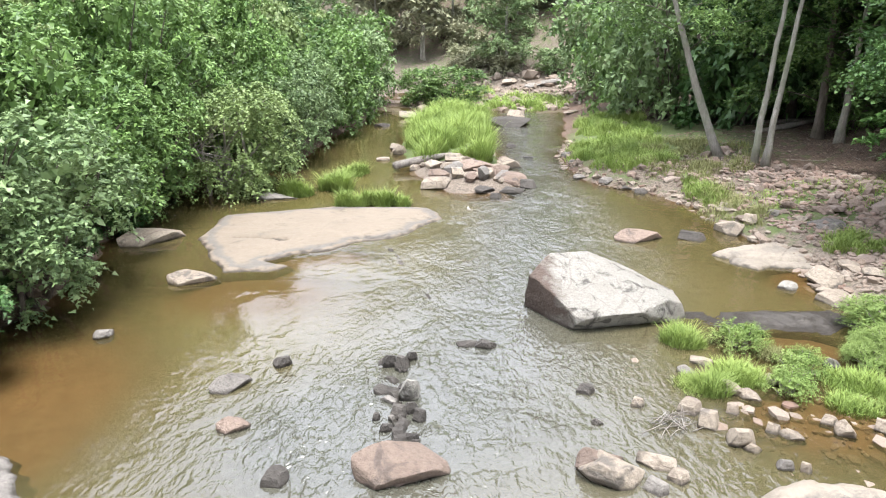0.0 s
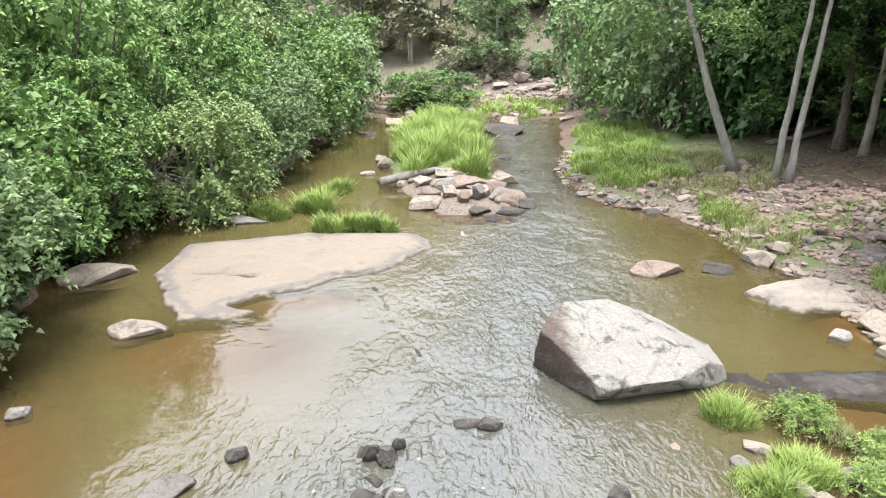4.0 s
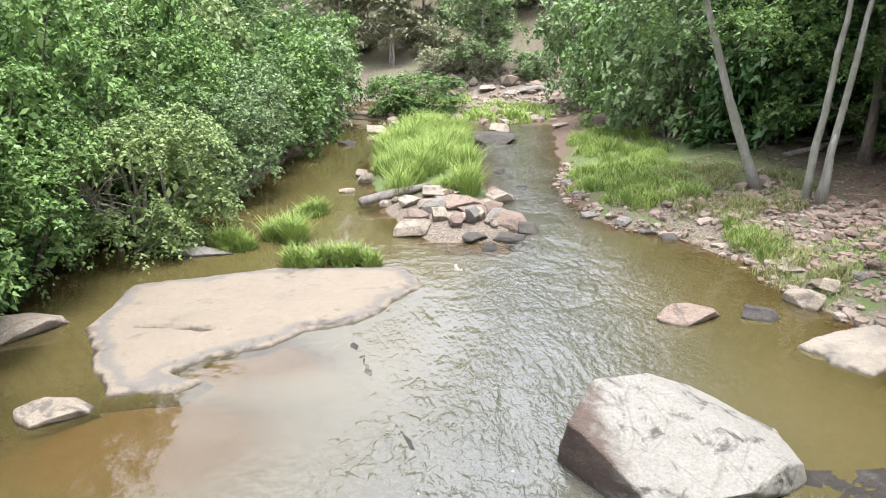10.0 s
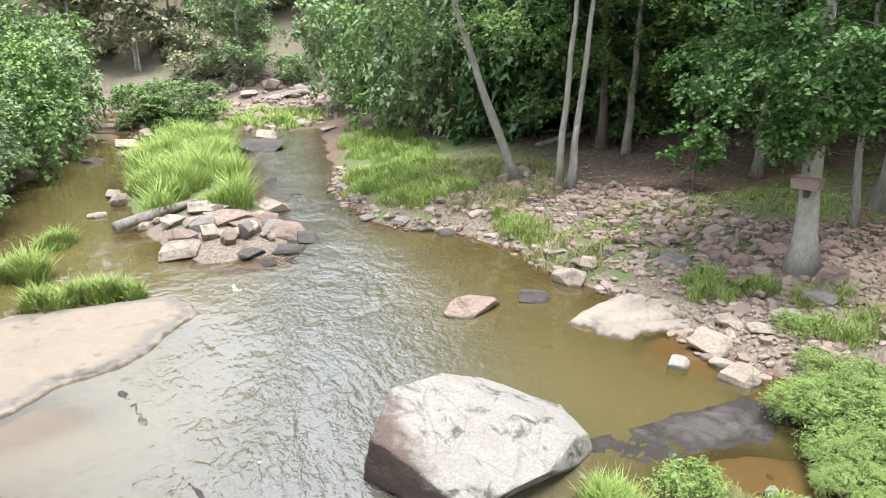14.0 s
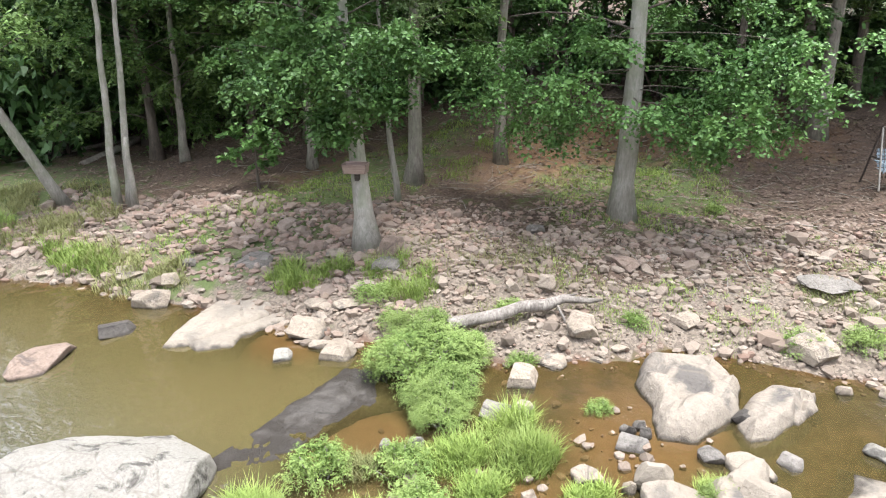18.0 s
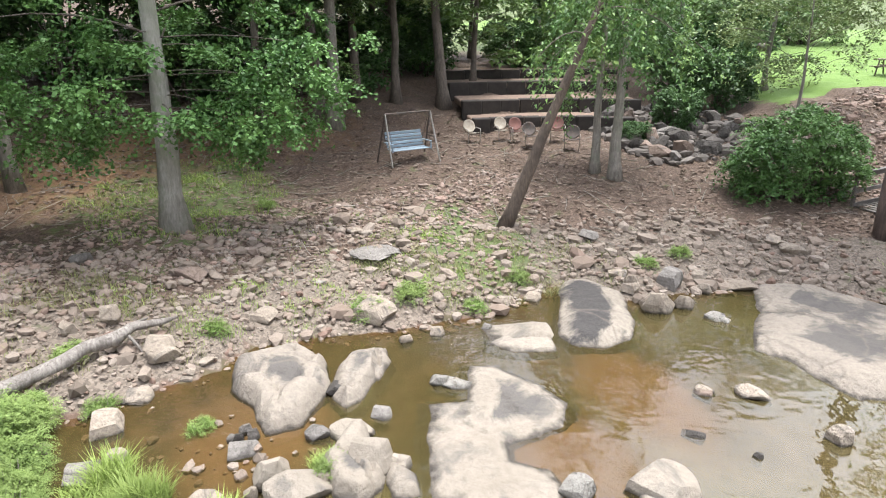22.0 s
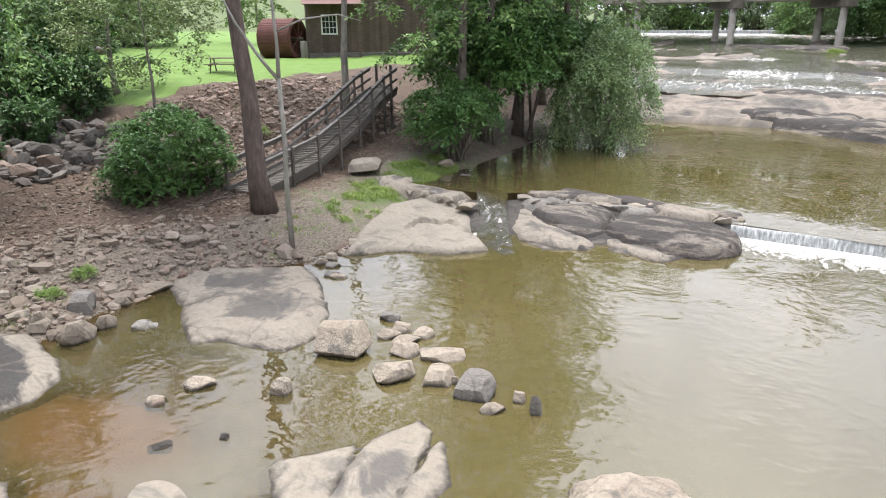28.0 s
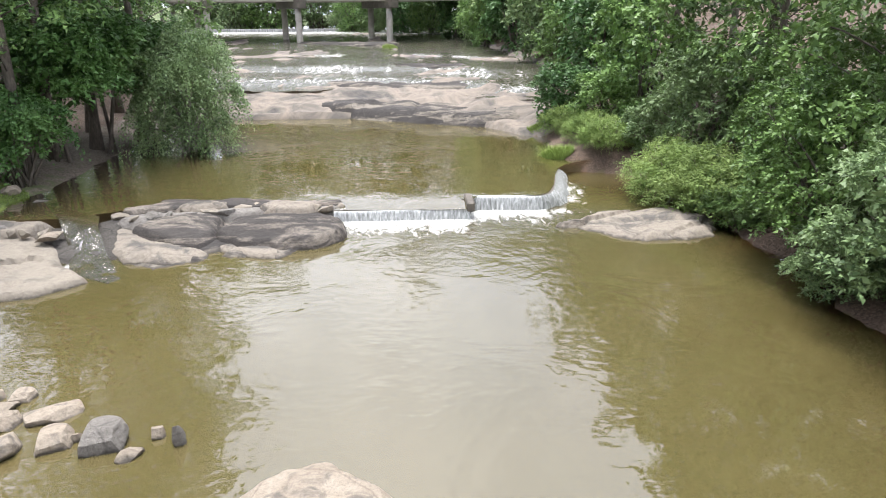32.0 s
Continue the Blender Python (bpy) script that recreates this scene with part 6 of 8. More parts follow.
def dome_clumps(rng, n, r, h, low=0.05, lobes=11):
    """Clump centres on the rounded boughs that build up an uneven dome r wide and h high."""
    a = np.arange(lobes) * 2.4 + rng.uniform(-0.4, 0.4, lobes)
    q = low + (0.86 - low) * (np.arange(lobes) + rng.uniform(0, 1, lobes)) / lobes
    out = np.cos(np.arcsin(np.clip(q, 0, 1))) ** 0.7 * rng.uniform(0.55, 0.75, lobes) * r
    out *= 0.62 + 0.38 * smooth_step(0.15, 0.45, q)
    L = np.stack([out * np.cos(a), out * np.sin(a), h * q * rng.uniform(0.8, 0.95, lobes)], 1)
    R = r * rng.uniform(0.34, 0.52, lobes)
    pick = rng.integers(0, lobes, n)
    d = rng.normal(0, 1, (n, 3))
    d[:, 2] = np.abs(d[:, 2]) * 1.1 - 0.35
    d = unit(d + 0.5 * unit(L - np.array((0, 0, h * 0.3)))[pick])
    C = L[pick] + d * R[pick][:, None] * np.array((1, 1, 0.8)) * rng.uniform(0.86, 1.05, (n, 1))
    C[:, 2] = np.maximum(C[:, 2], 0.15)
    inner = np.repeat(L, 80, 0) + unit(rng.normal(0, 1, (80 * lobes, 3))) * np.repeat(R, 80)[:, None] * np.array((0.70, 0.70, 0.55)) * rng.uniform(0.7, 1.0, (80 * lobes, 1))
    inner[:, 2] = np.maximum(inner[:, 2], 0.3)
    return C, d, inner


def shrub(seed, r, h, m_leaf, m_bark, label, clumps=170, twigs=8, leaves=9, size=0.11, droop=0.2, spray=0.6, slim=0.65, name="shrub", category="shrub", low=0.05, stems=9, lobes=11, tri=True, dense=True):
    rng = np.random.default_rng(seed)
    C, O, inner = dome_clumps(rng, clumps, r - spray * 0.6, h - spray * 0.4, low, lobes)
    V, F = sprays(rng, C, np.full(len(C), spray) * rng.uniform(0.7, 1.25, len(C)), twigs, leaves, size, droop, 0.7, O, slim, tri)
    if dense:
        V, F = merged((V, F), inner_leaves(rng, inner, 0.058 * r * (11 / lobes) ** 0.5))
    ob = thing(name, Matrix(), label, category)
    part("crown", leaf_mesh("crown", V, F, m_leaf), None, ob)
    pieces = []
    for k in rng.choice(len(C), stems * 2, replace=False):
        tip = C[k] * 0.95
        foot = np.array((rng.normal(0, 0.12 * r), rng.normal(0, 0.12 * r), -0.25))
        mid = (foot + tip) / 2 + np.array((0, 0, 0.22 * h)) * rng.uniform(0.3, 1)
        t = np.linspace(0, 1, 6)[:, None]
        path = (1 - t) ** 2 * foot + 2 * t * (1 - t) * mid + t ** 2 * tip
        pieces.append(tube_arrays(path, np.linspace(0.02 + 0.012 * h, 0.008, 6), 5))
    v, f = join_arrays(pieces)
    part("stem", mesh_from("stem", v, f, (m_bark,), True), None, ob)
    return ob


def tree(seed, h, r0, m_leaf, m_bark, label, crown=(0.3, 3.2), lean=(0.0, 0.0), limbs=16, clumps_per=7, twigs=8, leaves=9, size=0.12, droop=0.2, spray=0.7, slim=0.5, bend=0.25, hang=0.0, name="tree", flare=1.6, wander=0.02, extra=(), tri=True):
    """A tapered trunk with limbs and a crown of leaf sprays hung on them. crown: where it starts (share of h) and its radius."""
    rng = np.random.default_rng(seed)
    k = 14
    t = np.linspace(0, 1, k)
    trunk = np.stack([lean[0] * h * (t + bend * t * (1 - t)), lean[1] * h * (t + bend * t * (1 - t)), h * 0.96 * t - 0.15], 1)
    trunk[:, :2] += np.cumsum(rng.normal(0, wander * h / k * 2, (k, 2)), 0) * (t[:, None] > 0)
    rad = r0 * (1 - 0.86 * t) * (1 + (flare - 1) * np.exp(-t * h / 0.35))
    pieces = [tube_arrays(trunk, rad, 10, 0.07, rng)]
    cs, os, rs = [], [], []
    for i in range(limbs):
        q = crown[0] + (0.98 - crown[0]) * ((i + rng.uniform(0, 1)) / limbs) ** 0.9
        p0 = np.array([np.interp(q, t, trunk[:, j]) for j in range(3)])
        a = i * 2.4 + rng.uniform(-0.5, 0.5)
        reach = crown[1] * (0.45 + 0.75 * math.sin(math.pi * min(1.0, 0.25 + 0.75 * (q - crown[0]) / (1 - crown[0])))) * rng.uniform(0.7, 1.1)
        rise = rng.uniform(0.1, 0.5) * (1 - hang)
        tip = p0 + np.array((math.cos(a) * reach, math.sin(a) * reach, reach * rise - hang * h * 0.3 * rng.uniform(0.4, 1.2)))
        mid = (p0 + tip) / 2 + np.array((0, 0, 0.16 * reach + hang * 0.35 * reach))
        s = np.linspace(0, 1, 5)[:, None]
        path = (1 - s) ** 2 * p0 + 2 * s * (1 - s) * mid + s ** 2 * tip
        rl = np.interp(q, t, rad) * 0.17
        pieces.append(tube_arrays(path, np.linspace(rl, 0.012, 5), 4))
        for c in range(clumps_per):
            u = rng.uniform(0.35, 1.02)
            cc = (1 - u) ** 2 * p0 + 2 * u * (1 - u) * mid + u ** 2 * tip + rng.normal(0, 0.16 * reach, 3) * np.array((1, 1, 0.6))
            cs.append(cc)
            os.append((cc - p0) / (np.linalg.norm(cc - p0) + 1e-6))
            rs.append(spray * rng.uniform(0.7, 1.2))
    for (px, py, pz, pr) in extra:
        # low boughs that reach out to a given place
        tip = np.array((px, py, pz))
        q = min(0.9, max(0.15, (pz + 0.5) / h))
        p0 = np.array([np.interp(q, t, trunk[:, j]) for j in range(3)])
        s = np.linspace(0, 1, 6)[:, None]
        mid = (p0 + tip) / 2 + np.array((0, 0, 0.25))
        path = (1 - s) ** 2 * p0 + 2 * s * (1 - s) * mid + s ** 2 * tip
        pieces.append(tube_arrays(path, np.linspace(r0 * 0.055, 0.006, 6), 5))
        for c in range(int(9 * max(1.0, pr))):
            cs.append(tip + rng.normal(0, 0.42 * pr, 3) * np.array((1, 1, 0.35)))
            os.append(np.array((0.0, 0.0, -0.1)))
            rs.append(0.6 * pr * rng.uniform(0.7, 1.1))
    C, O, R = np.array(cs), np.array(os), np.array(rs)
    V, F = sprays(rng, C, R, twigs, leaves, size, droop, 0.45, O, slim, tri)
    if hang < 0.2 and clumps_per > 4:
        inner = np.repeat(C, 4, 0) + rng.normal(0, 1, (4 * len(C), 3)) * np.repeat(R, 4)[:, None] * np.array((0.26, 0.26, 0.13))
        V, F = merged((V, F), inner_leaves(rng, inner, 0.15 * spray))
    ob = thing(name, Matrix(), label, "tree")
    v, f = pieces[0]
    part("trunk", mesh_from("trunk", v, f, (m_bark,), True), None, ob)
    v, f = join_arrays(pieces[1:])
    part("bough", mesh_from("bough", v, f, (M_BARK_DARK,), True), None, ob)
    part("crown", leaf_mesh("crown", V, F, m_leaf), None, ob)
    return ob


def grass_patch(name, seed, spots, blade=0.7, count=2500, m=None, label="", category="grass", width=0.012, kind="", spread=0.55, group=""):
    """Arching blades over round spots (x, y, radius); stands on the land."""
    rng = np.random.default_rng(seed)
    S = np.array(spots, float)
    area = S[:, 2] ** 2
    pick = rng.choice(len(S), count, p=area / area.sum())
    a, q = rng.uniform(0, 2 * np.pi, count), np.sqrt(rng.random(count))
    x = S[pick, 0] + q * S[pick, 2] * np.cos(a)
    y = S[pick, 1] + q * S[pick, 2] * np.sin(a)
    z = np.maximum(land(x, y)[0], -0.05) - 0.03
    tall = blade * rng.uniform(0.45, 1.1, count) * (1 - 0.45 * q ** 3) * rng.uniform(0.6, 1.25, len(S))[pick]
    b = rng.uniform(0, 2 * np.pi, count)
    lean = spread * rng.uniform(0.2, 1.2, count)
    D = np.stack([np.cos(b) * lean, np.sin(b) * lean, np.ones(count)], 1)
    out = np.stack([np.cos(b), np.sin(b), np.zeros(count)], 1)
    W = np.stack([-np.sin(b), np.cos(b), np.zeros(count)], 1) * width * rng.uniform(0.7, 1.4, count)[:, None]
    P = np.stack([x, y, z], 1)
    h1 = tall[:, None]
    M = P + D * h1 * 0.55
    T = P + D * h1 * 0.85 + out * h1 * lean[:, None] * 0.7 + np.array((0, 0, 0.05)) * h1
    V = np.stack([P - W, P + W, M + W, M - W, T], 1).reshape(-1, 3)
    i = np.arange(count)[:, None] * 5
    F = [tuple(r) for r in (i + np.array((0, 1, 2, 3))).tolist()] + [tuple(r) for r in (i + np.array((3, 2, 4))).tolist()]
    ob = new(name, mesh_from(name, V, F, (m or M_GRASS,)))
    return tagged(ob, label, category, group, kind)


LITE, FAR_FROM, PLACED = {}, {}, set()


def place(ob, x, y, scale=1.0, turn=0.0, z=None, first=False, tall=1.0):
    """Stands a plant on the land; the first use moves the plant itself, later ones copy it. Far plants take their coarser twin."""
    if ob in LITE and (math.hypot(x, y - 6) > FAR_FROM.get(ob, 29) or (x > 19 and ob not in FAR_FROM)):
        ob = LITE[ob]
    m = pose(x, y, (height(x, y) - 0.05) if z is None else z, 0, 0, turn) @ Matrix.Diagonal((scale, scale, scale * tall, 1))
    if ob not in PLACED:
        PLACED.add(ob)
        ob.matrix_world = m
        return ob
    made = copy_thing(ob, Matrix())
    made.matrix_basis = m
    return made


# left bank: overhanging alders and birches at the water's edge
def bank_shrub(seed, r, h, m_leaf, m_bark, label, size, droop=0.2):
    """A full leafy shrub and its coarser twin for far places."""
    full = shrub(seed, r, h, m_leaf, m_bark, label, clumps=330, twigs=8, leaves=9, spray=0.44, size=size, lobes=15, droop=droop, low=0.17)
    LITE[full] = shrub(seed, r, h, m_leaf, m_bark, label, clumps=190, twigs=6, leaves=5, spray=0.55, size=size * 1.9, lobes=13, droop=droop, stems=5)
    return full


ALDER = bank_shrub(1, 2.8, 5.0, M_LEAF, M_BARK_DARK, "dense dark-green alder overhanging the river bank", 0.10)
BIRCH = bank_shrub(2, 2.2, 4.4, M_LEAF_YEL, M_BARK, "rounded yellow-green shrub drooping over the water", 0.075, 0.5)
BROAD = bank_shrub(3, 2.8, 4.6, M_LEAF_GREY, M_BARK_DARK, "grey-green leafy shrub on the river bank", 0.105)
DARK = bank_shrub(4, 2.6, 4.6, M_LEAF_DARK, M_BARK_DARK, "dark green bushy tree leaning over the river", 0.12)
first = set()
for ob, x, y, s, turn, tall in (
        # the near DARK shrub takes darker leaves to paint in the shade on it
        (BROAD, -9.7, 13.4, 1.0, 0, 1.05), (DARK, -9.5, 10.2, 0.66, 40, 1.0), (ALDER, -10.7, 17.0, 1.15, 100, 1.2), (ALDER, -10.5, 20.6, 1.0, 10, 1.15),
        (BIRCH, -8.4, 24.2, 1.32, 0, 0.95), (ALDER, -9.8, 27.4, 1.05, 60, 1.1), (BROAD, -7.6, 29.6, 0.95, 150, 1.05), (BROAD, -8.0, 33.4, 1.0, 75, 1.1), (ALDER, -7.2, 37.0, 0.95, 220, 1.1), (ALDER, -10.2, 31.0, 1.1, 20, 1.35),
        (ALDER, -6.8, 41.0, 1.0, 10, 1.2), (BROAD, -6.6, 45.6, 1.0, 200, 1.3), (ALDER, -6.6, 50.4, 1.1, 310, 1.3), (BIRCH, -10.5, 38.0, 1.3, 30, 1.5), (ALDER, -11.5, 24.0, 1.2, 200, 1.4),
        # upstream left bank
        (BROAD, -10.4, -5.6, 1.0, 170, 1.0), (ALDER, -10.7, -10.2, 1.0, 210, 1.0), (ALDER, -10.2, -14.6, 0.5, 80, 0.7), (BROAD, -10.0, -17.6, 0.42, 10, 0.75), (BROAD, -9.4, -21.6, 0.5, 300, 0.9), (ALDER, -8.4, -25.6, 0.6, 30, 1.0), (DARK, -7.0, -28.2, 0.7, 90, 1.0), (ALDER, -9.6, -13.0, 0.4, 30, 0.7), (BROAD, -9.6, -7.6, 0.5, 30, 0.9),
        (ALDER, -12.6, -14.0, 1.0, 150, 1.1), (BROAD, -11.4, -19.6, 1.0, 250, 1.1), (ALDER, -10.5, -26.0, 1.1, 60, 1.2), (DARK, -10.4, -33.0, 1.2, 60, 1.2), (ALDER, -10.8, -40.0, 1.3, 160, 1.2), (BROAD, -10.5, -48.0, 1.4, 260, 1.2), (DARK, -8.5, -56.0, 1.3, 160, 1.2), (ALDER, -6.5, -64.0, 1.3, 60, 1.2),
        (ALDER, -11.6, 3.0, 1.1, 20, 1.2), (BROAD, -12.0, -1.0, 1.0, 120, 1.2), (DARK, -11.2, 6.8, 0.95, 290, 1.2)):
    place(ob, x, y, s, turn, None, ob not in first, tall)
    first.add(ob)

# tall woods: three crowns, repeated on both banks
def wood_tree(seed, h, r0, m_leaf, m_bark, label, crown, droop=0.2):
    """A woodland tree and its coarser twin for far places."""
    full = tree(seed, h, r0, m_leaf, m_bark, label, crown, limbs=30, clumps_per=7, twigs=9, leaves=9, size=0.175, spray=0.9, slim=0.65, droop=droop)
    LITE[full] = tree(seed, h, r0, m_leaf, m_bark, label, crown, limbs=26, clumps_per=5, twigs=6, leaves=7, size=0.32, spray=1.0, slim=0.6, droop=droop)
    FAR_FROM[full] = 31
    return full


WOOD_A = wood_tree(11, 13.0, 0.22, M_LEAF, M_BARK_DARK, "tall leafy woodland tree with a dark trunk", (0.14, 3.4))
WOOD_B = wood_tree(12, 15.0, 0.25, M_LEAF_DARK, M_BARK_DARK, "tall dark green woodland tree", (0.18, 3.6))
WOOD_C = wood_tree(13, 12.0, 0.18, M_LEAF_YEL, M_BARK, "tall light green woodland tree", (0.14, 3.2), 0.35)
WOOD_D = wood_tree(14, 14.0, 0.24, M_LEAF_GREY, M_BARK, "tall grey-green woodland tree", (0.16, 3.4))
WOOD_T = tree(15, 19.0, 0.26, M_LEAF_DARK, M_BARK_DARK, "tall straight forest tree with a high dark crown", (0.42, 5.0), limbs=26, clumps_per=7, twigs=6, leaves=6, size=0.5, spray=1.3, slim=0.6)
woods = (WOOD_A, WOOD_B, WOOD_C, WOOD_D)
rng = random.Random(5)
spots = []
for y in np.arange(-2, 62, 3.3):
    spots.append((-12.8 + rng.uniform(-0.8, 0.8) + 0.03 * max(0, y - 20), y + rng.uniform(-1.2, 1.2), 3))
    spots.append((-17.5 + rng.uniform(-1.2, 1.2), y + rng.uniform(-1.5, 1.5), 4))
for y in np.arange(-84, -4, 4.2):
    spots.append((-13.0 + rng.uniform(-0.8, 0.8) + (5 if y < -58 else 0), y + rng.uniform(-1.2, 1.2), 5))
# wooded hillside of the right bank
for x in range(21, 40, 5):
    for y in range(13, 62, 5):
        if x < 28 and y < 21:
            continue
        spots.append((x + rng.uniform(-1.8, 1.8) + (y - 30) * 0.02, y + rng.uniform(-2.2, 2.2), 1))
# beyond the bend downstream, and behind the upper weir
for k in range(16):
    spots.append((-24 + k * 4.2 + rng.uniform(-1.5, 1.5), -104 + rng.uniform(-6, 4), 6))
for k, (x, y) in enumerate(((9.0, -86.0), (6.0, -84.0), (2.5, -82.0), (-1.0, -79.0), (10.0, -90.5), (-4.0, -75.0), (-6.0, -70.0))):
    place((ALDER, BROAD, DARK)[k % 3], x, y, 1.1, 50 * k, None, tall=1.1)
for k in range(11):
    place((ALDER, BROAD)[k % 2], -24 + 5.6 * k + rng.uniform(-1, 1), -97 + rng.uniform(-2, 2), 1.7, 37 * k, None, tall=1.2)
for k, (x, y, kind) in enumerate(spots):
    ob = (WOOD_A, WOOD_B, WOOD_B, WOOD_A)[rng.randrange(4)] if kind == 1 else woods[rng.randrange(4)]
    size, tall = {3: (0.62, 0.85), 4: (0.8, 0.85), 5: (0.88, 1.3), 6: (1.7, 1.15)}.get(kind, (1.0, 1.02))
    place(ob, x, y, size * rng.uniform(0.88, 1.12), rng.uniform(0, 360), None, ob not in first, tall * rng.uniform(0.9, 1.12))
    first.add(ob)

# ---- trees of the right bank, one by one ----
def put_tree(ob, x, y, z=None):
    ob.matrix_world = pose(x, y, height(x, y) if z is None else z)
    return ob


put_tree(tree(31, 12, 0.25, M_LEAF_MAPLE, M_BARK_PALE, "broad-leaved tree with a pale flared trunk rising from the stones", (0.3, 2.6), limbs=24, clumps_per=10, size=0.12, slim=0.8, twigs=9, leaves=10, droop=0.3, flare=1.7, tri=False, lean=(0.08, 0.15), bend=0.3,
              extra=((-1.3, 1.3, 4.1, 1.1), (-0.9, -1.1, 4.0, 0.9), (-1.0, 0.3, 3.0, 0.8), (0.4, 2.1, 4.5, 1.1), (-0.2, -1.8, 4.7, 0.9), (-1.6, 0.2, 4.6, 1.0), (-0.5, 0.6, 3.5, 1.0), (-0.7, -0.6, 3.6, 1.0), (-0.6, 1.9, 3.9, 1.2), (-0.3, 2.6, 4.2, 1.1), (-1.2, -0.4, 4.4, 1.2), (-0.2, 0.9, 5.0, 1.3), (-0.6, -1.4, 5.1, 1.2))), 12.4, 16.05)
put_tree(tree(32, 14, 0.30, M_LEAF_MAPLE, M_BARK_PALE, "stout grey-trunked tree with low leafy boughs", (0.3, 3.0), limbs=24, clumps_per=9, size=0.115, slim=0.8, twigs=9, leaves=10, droop=0.3, flare=1.5, tri=False,
              extra=((0.0, -1.8, 2.2, 0.9), (0.3, -2.3, 3.2, 1.1), (-0.4, -1.2, 3.1, 0.9), (-1.2, 1.5, 2.9, 0.9), (-0.9, 2.6, 3.5, 1.1), (-0.9, 0.2, 4.6, 1.1), (0.2, -1.6, 4.3, 1.1), (0.4, 3.2, 4.4, 1.0), (-1.5, -0.7, 2.9, 1.1), (-1.2, 1.8, 2.3, 1.1), (-0.8, -2.0, 2.6, 1.0), (-1.7, 0.9, 3.6, 1.2), (0.5, 2.8, 2.6, 1.1), (-0.6, 3.8, 3.2, 1.2), (0.6, 4.6, 4.0, 1.2), (-0.5, -2.8, 3.7, 1.2), (-0.2, -3.5, 4.5, 1.2), (-1.0, -2.6, 2.8, 1.0), (0.6, -3.1, 2.7, 1.1), (0.2, -4.0, 3.6, 1.1))), 16.95, 11.0)
for seed, x, y, h in ((74, 17.6, 22.6, 11), (75, 20.8, 20.2, 12), (76, 15.6, 27.0, 11)):
    put_tree(tree(seed, h, 0.16, M_LEAF_MAPLE, M_BARK, "broad-leaved tree at the edge of the dark wood", (0.22, 3.0), limbs=24, clumps_per=7, twigs=8, leaves=9, size=0.12, slim=0.8, droop=0.3, tri=False), x, y)
put_tree(tree(33, 9, 0.10, M_LEAF_GREY, M_BARK_PALE, "slender pale-barked young tree", (0.5, 1.6), limbs=10, clumps_per=5, lean=(-0.03, 0.06), flare=1.2), 15.47, 17.28)
put_tree(tree(34, 13, 0.24, M_LEAF, M_BARK, "straight grey-trunked woodland tree", (0.36, 2.6), limbs=13, size=0.15), 17.2, 17.9)
put_tree(tree(35, 14, 0.20, M_LEAF_DARK, M_BARK, "tall straight woodland tree with sparse low leaves", (0.36, 2.4), limbs=13, size=0.15), 20.4, 16.4)
put_tree(tree(36, 15, 0.27, M_LEAF_DARK, M_BARK, "grey-trunked tree on the leaf-covered slope", (0.26, 3.0), limbs=20, size=0.16), 27.1, 7.25)
put_tree(tree(37, 13, 0.20, M_LEAF, M_BARK_DARK, "dark-trunked tree beside the stone seats", (0.24, 2.6), limbs=18, size=0.15), 31.2, 4.6)
put_tree(tree(38, 14, 0.28, M_LEAF_YEL, M_BARK_DARK, "dark-barked tree at the end of the stone seats", (0.3, 2.6), limbs=18, size=0.15, lean=(0.02, 0.03)), 31.5, 2.35)
put_tree(tree(39, 2.2, 0.06, M_LEAF_MAPLE, M_BARK_DARK, "small dark-stemmed sapling at the edge of the wood", (0.4, 0.7), limbs=9, clumps_per=4, twigs=6, leaves=6, size=0.14, spray=0.3, slim=0.8), 14.8, 22.4)
put_tree(tree(40, 10, 0.18, M_LEAF, M_BARK_PALE, "pale lichened tree leaning over the river", (0.42, 3.0), lean=(-0.33, 0.08), limbs=20, clumps_per=10, size=0.12, droop=0.4, flare=1.3, bend=0.1), 10.58, 26.24)
put_tree(tree(41, 12, 0.125, M_LEAF, M_BARK_PALE, "slim pale twin-stemmed tree on the bank", (0.55, 2.2), lean=(0.06, -0.015), limbs=14, size=0.13, flare=1.3), 11.2, 24.6)
put_tree(tree(42, 12, 0.125, M_LEAF, M_BARK_PALE, "slim pale stem beside its twin on the bank", (0.55, 2.2), lean=(0.06, -0.015), limbs=14, size=0.13, flare=1.3), 11.48, 24.45)
stub_v, stub_f = tube_arrays(((0, 0, -0.1), (0.02, 0, 0.8), (0.0, 0.03, 1.6), (0.04, 0.02, 2.1)), (0.13, 0.10, 0.09, 0.05), 8, 0.1, np.random.default_rng(1))
stub = part("tree_stump", mesh_from("tree_stump", stub_v.tolist(), stub_f, (M_BARK_PALE,), True), None)
stub.matrix_world = pose(11.5, 24.2, height(11.5, 24.2))
tagged(stub, "broken grey stub of a trunk beside the twin stems", "stump")
put_tree(tree(43, 9, 0.20, M_LEAF, M_BARK_BROWN, "crooked tree leaning away from the water with trailing leaves", (0.55, 2.0), lean=(-0.10, -0.35), limbs=10, clumps_per=3, size=0.12, droop=0.8, hang=0.3, flare=1.3, bend=0.0), 17.45, 2.37)
put_tree(tree(44, 9, 0.20, M_LEAF_MAPLE, M_BARK, "weeping tree with trailing small leaves in the clearing", (0.42, 2.3), limbs=15, clumps_per=6, size=0.12, droop=0.8, hang=0.6), 20.84, -2.1)
put_tree(tree(45, 8.5, 0.16, M_LEAF_MAPLE, M_BARK, "second stem of the weeping tree", (0.42, 2.2), limbs=12, clumps_per=6, size=0.12, droop=0.8, hang=0.6), 21.6, -1.65)
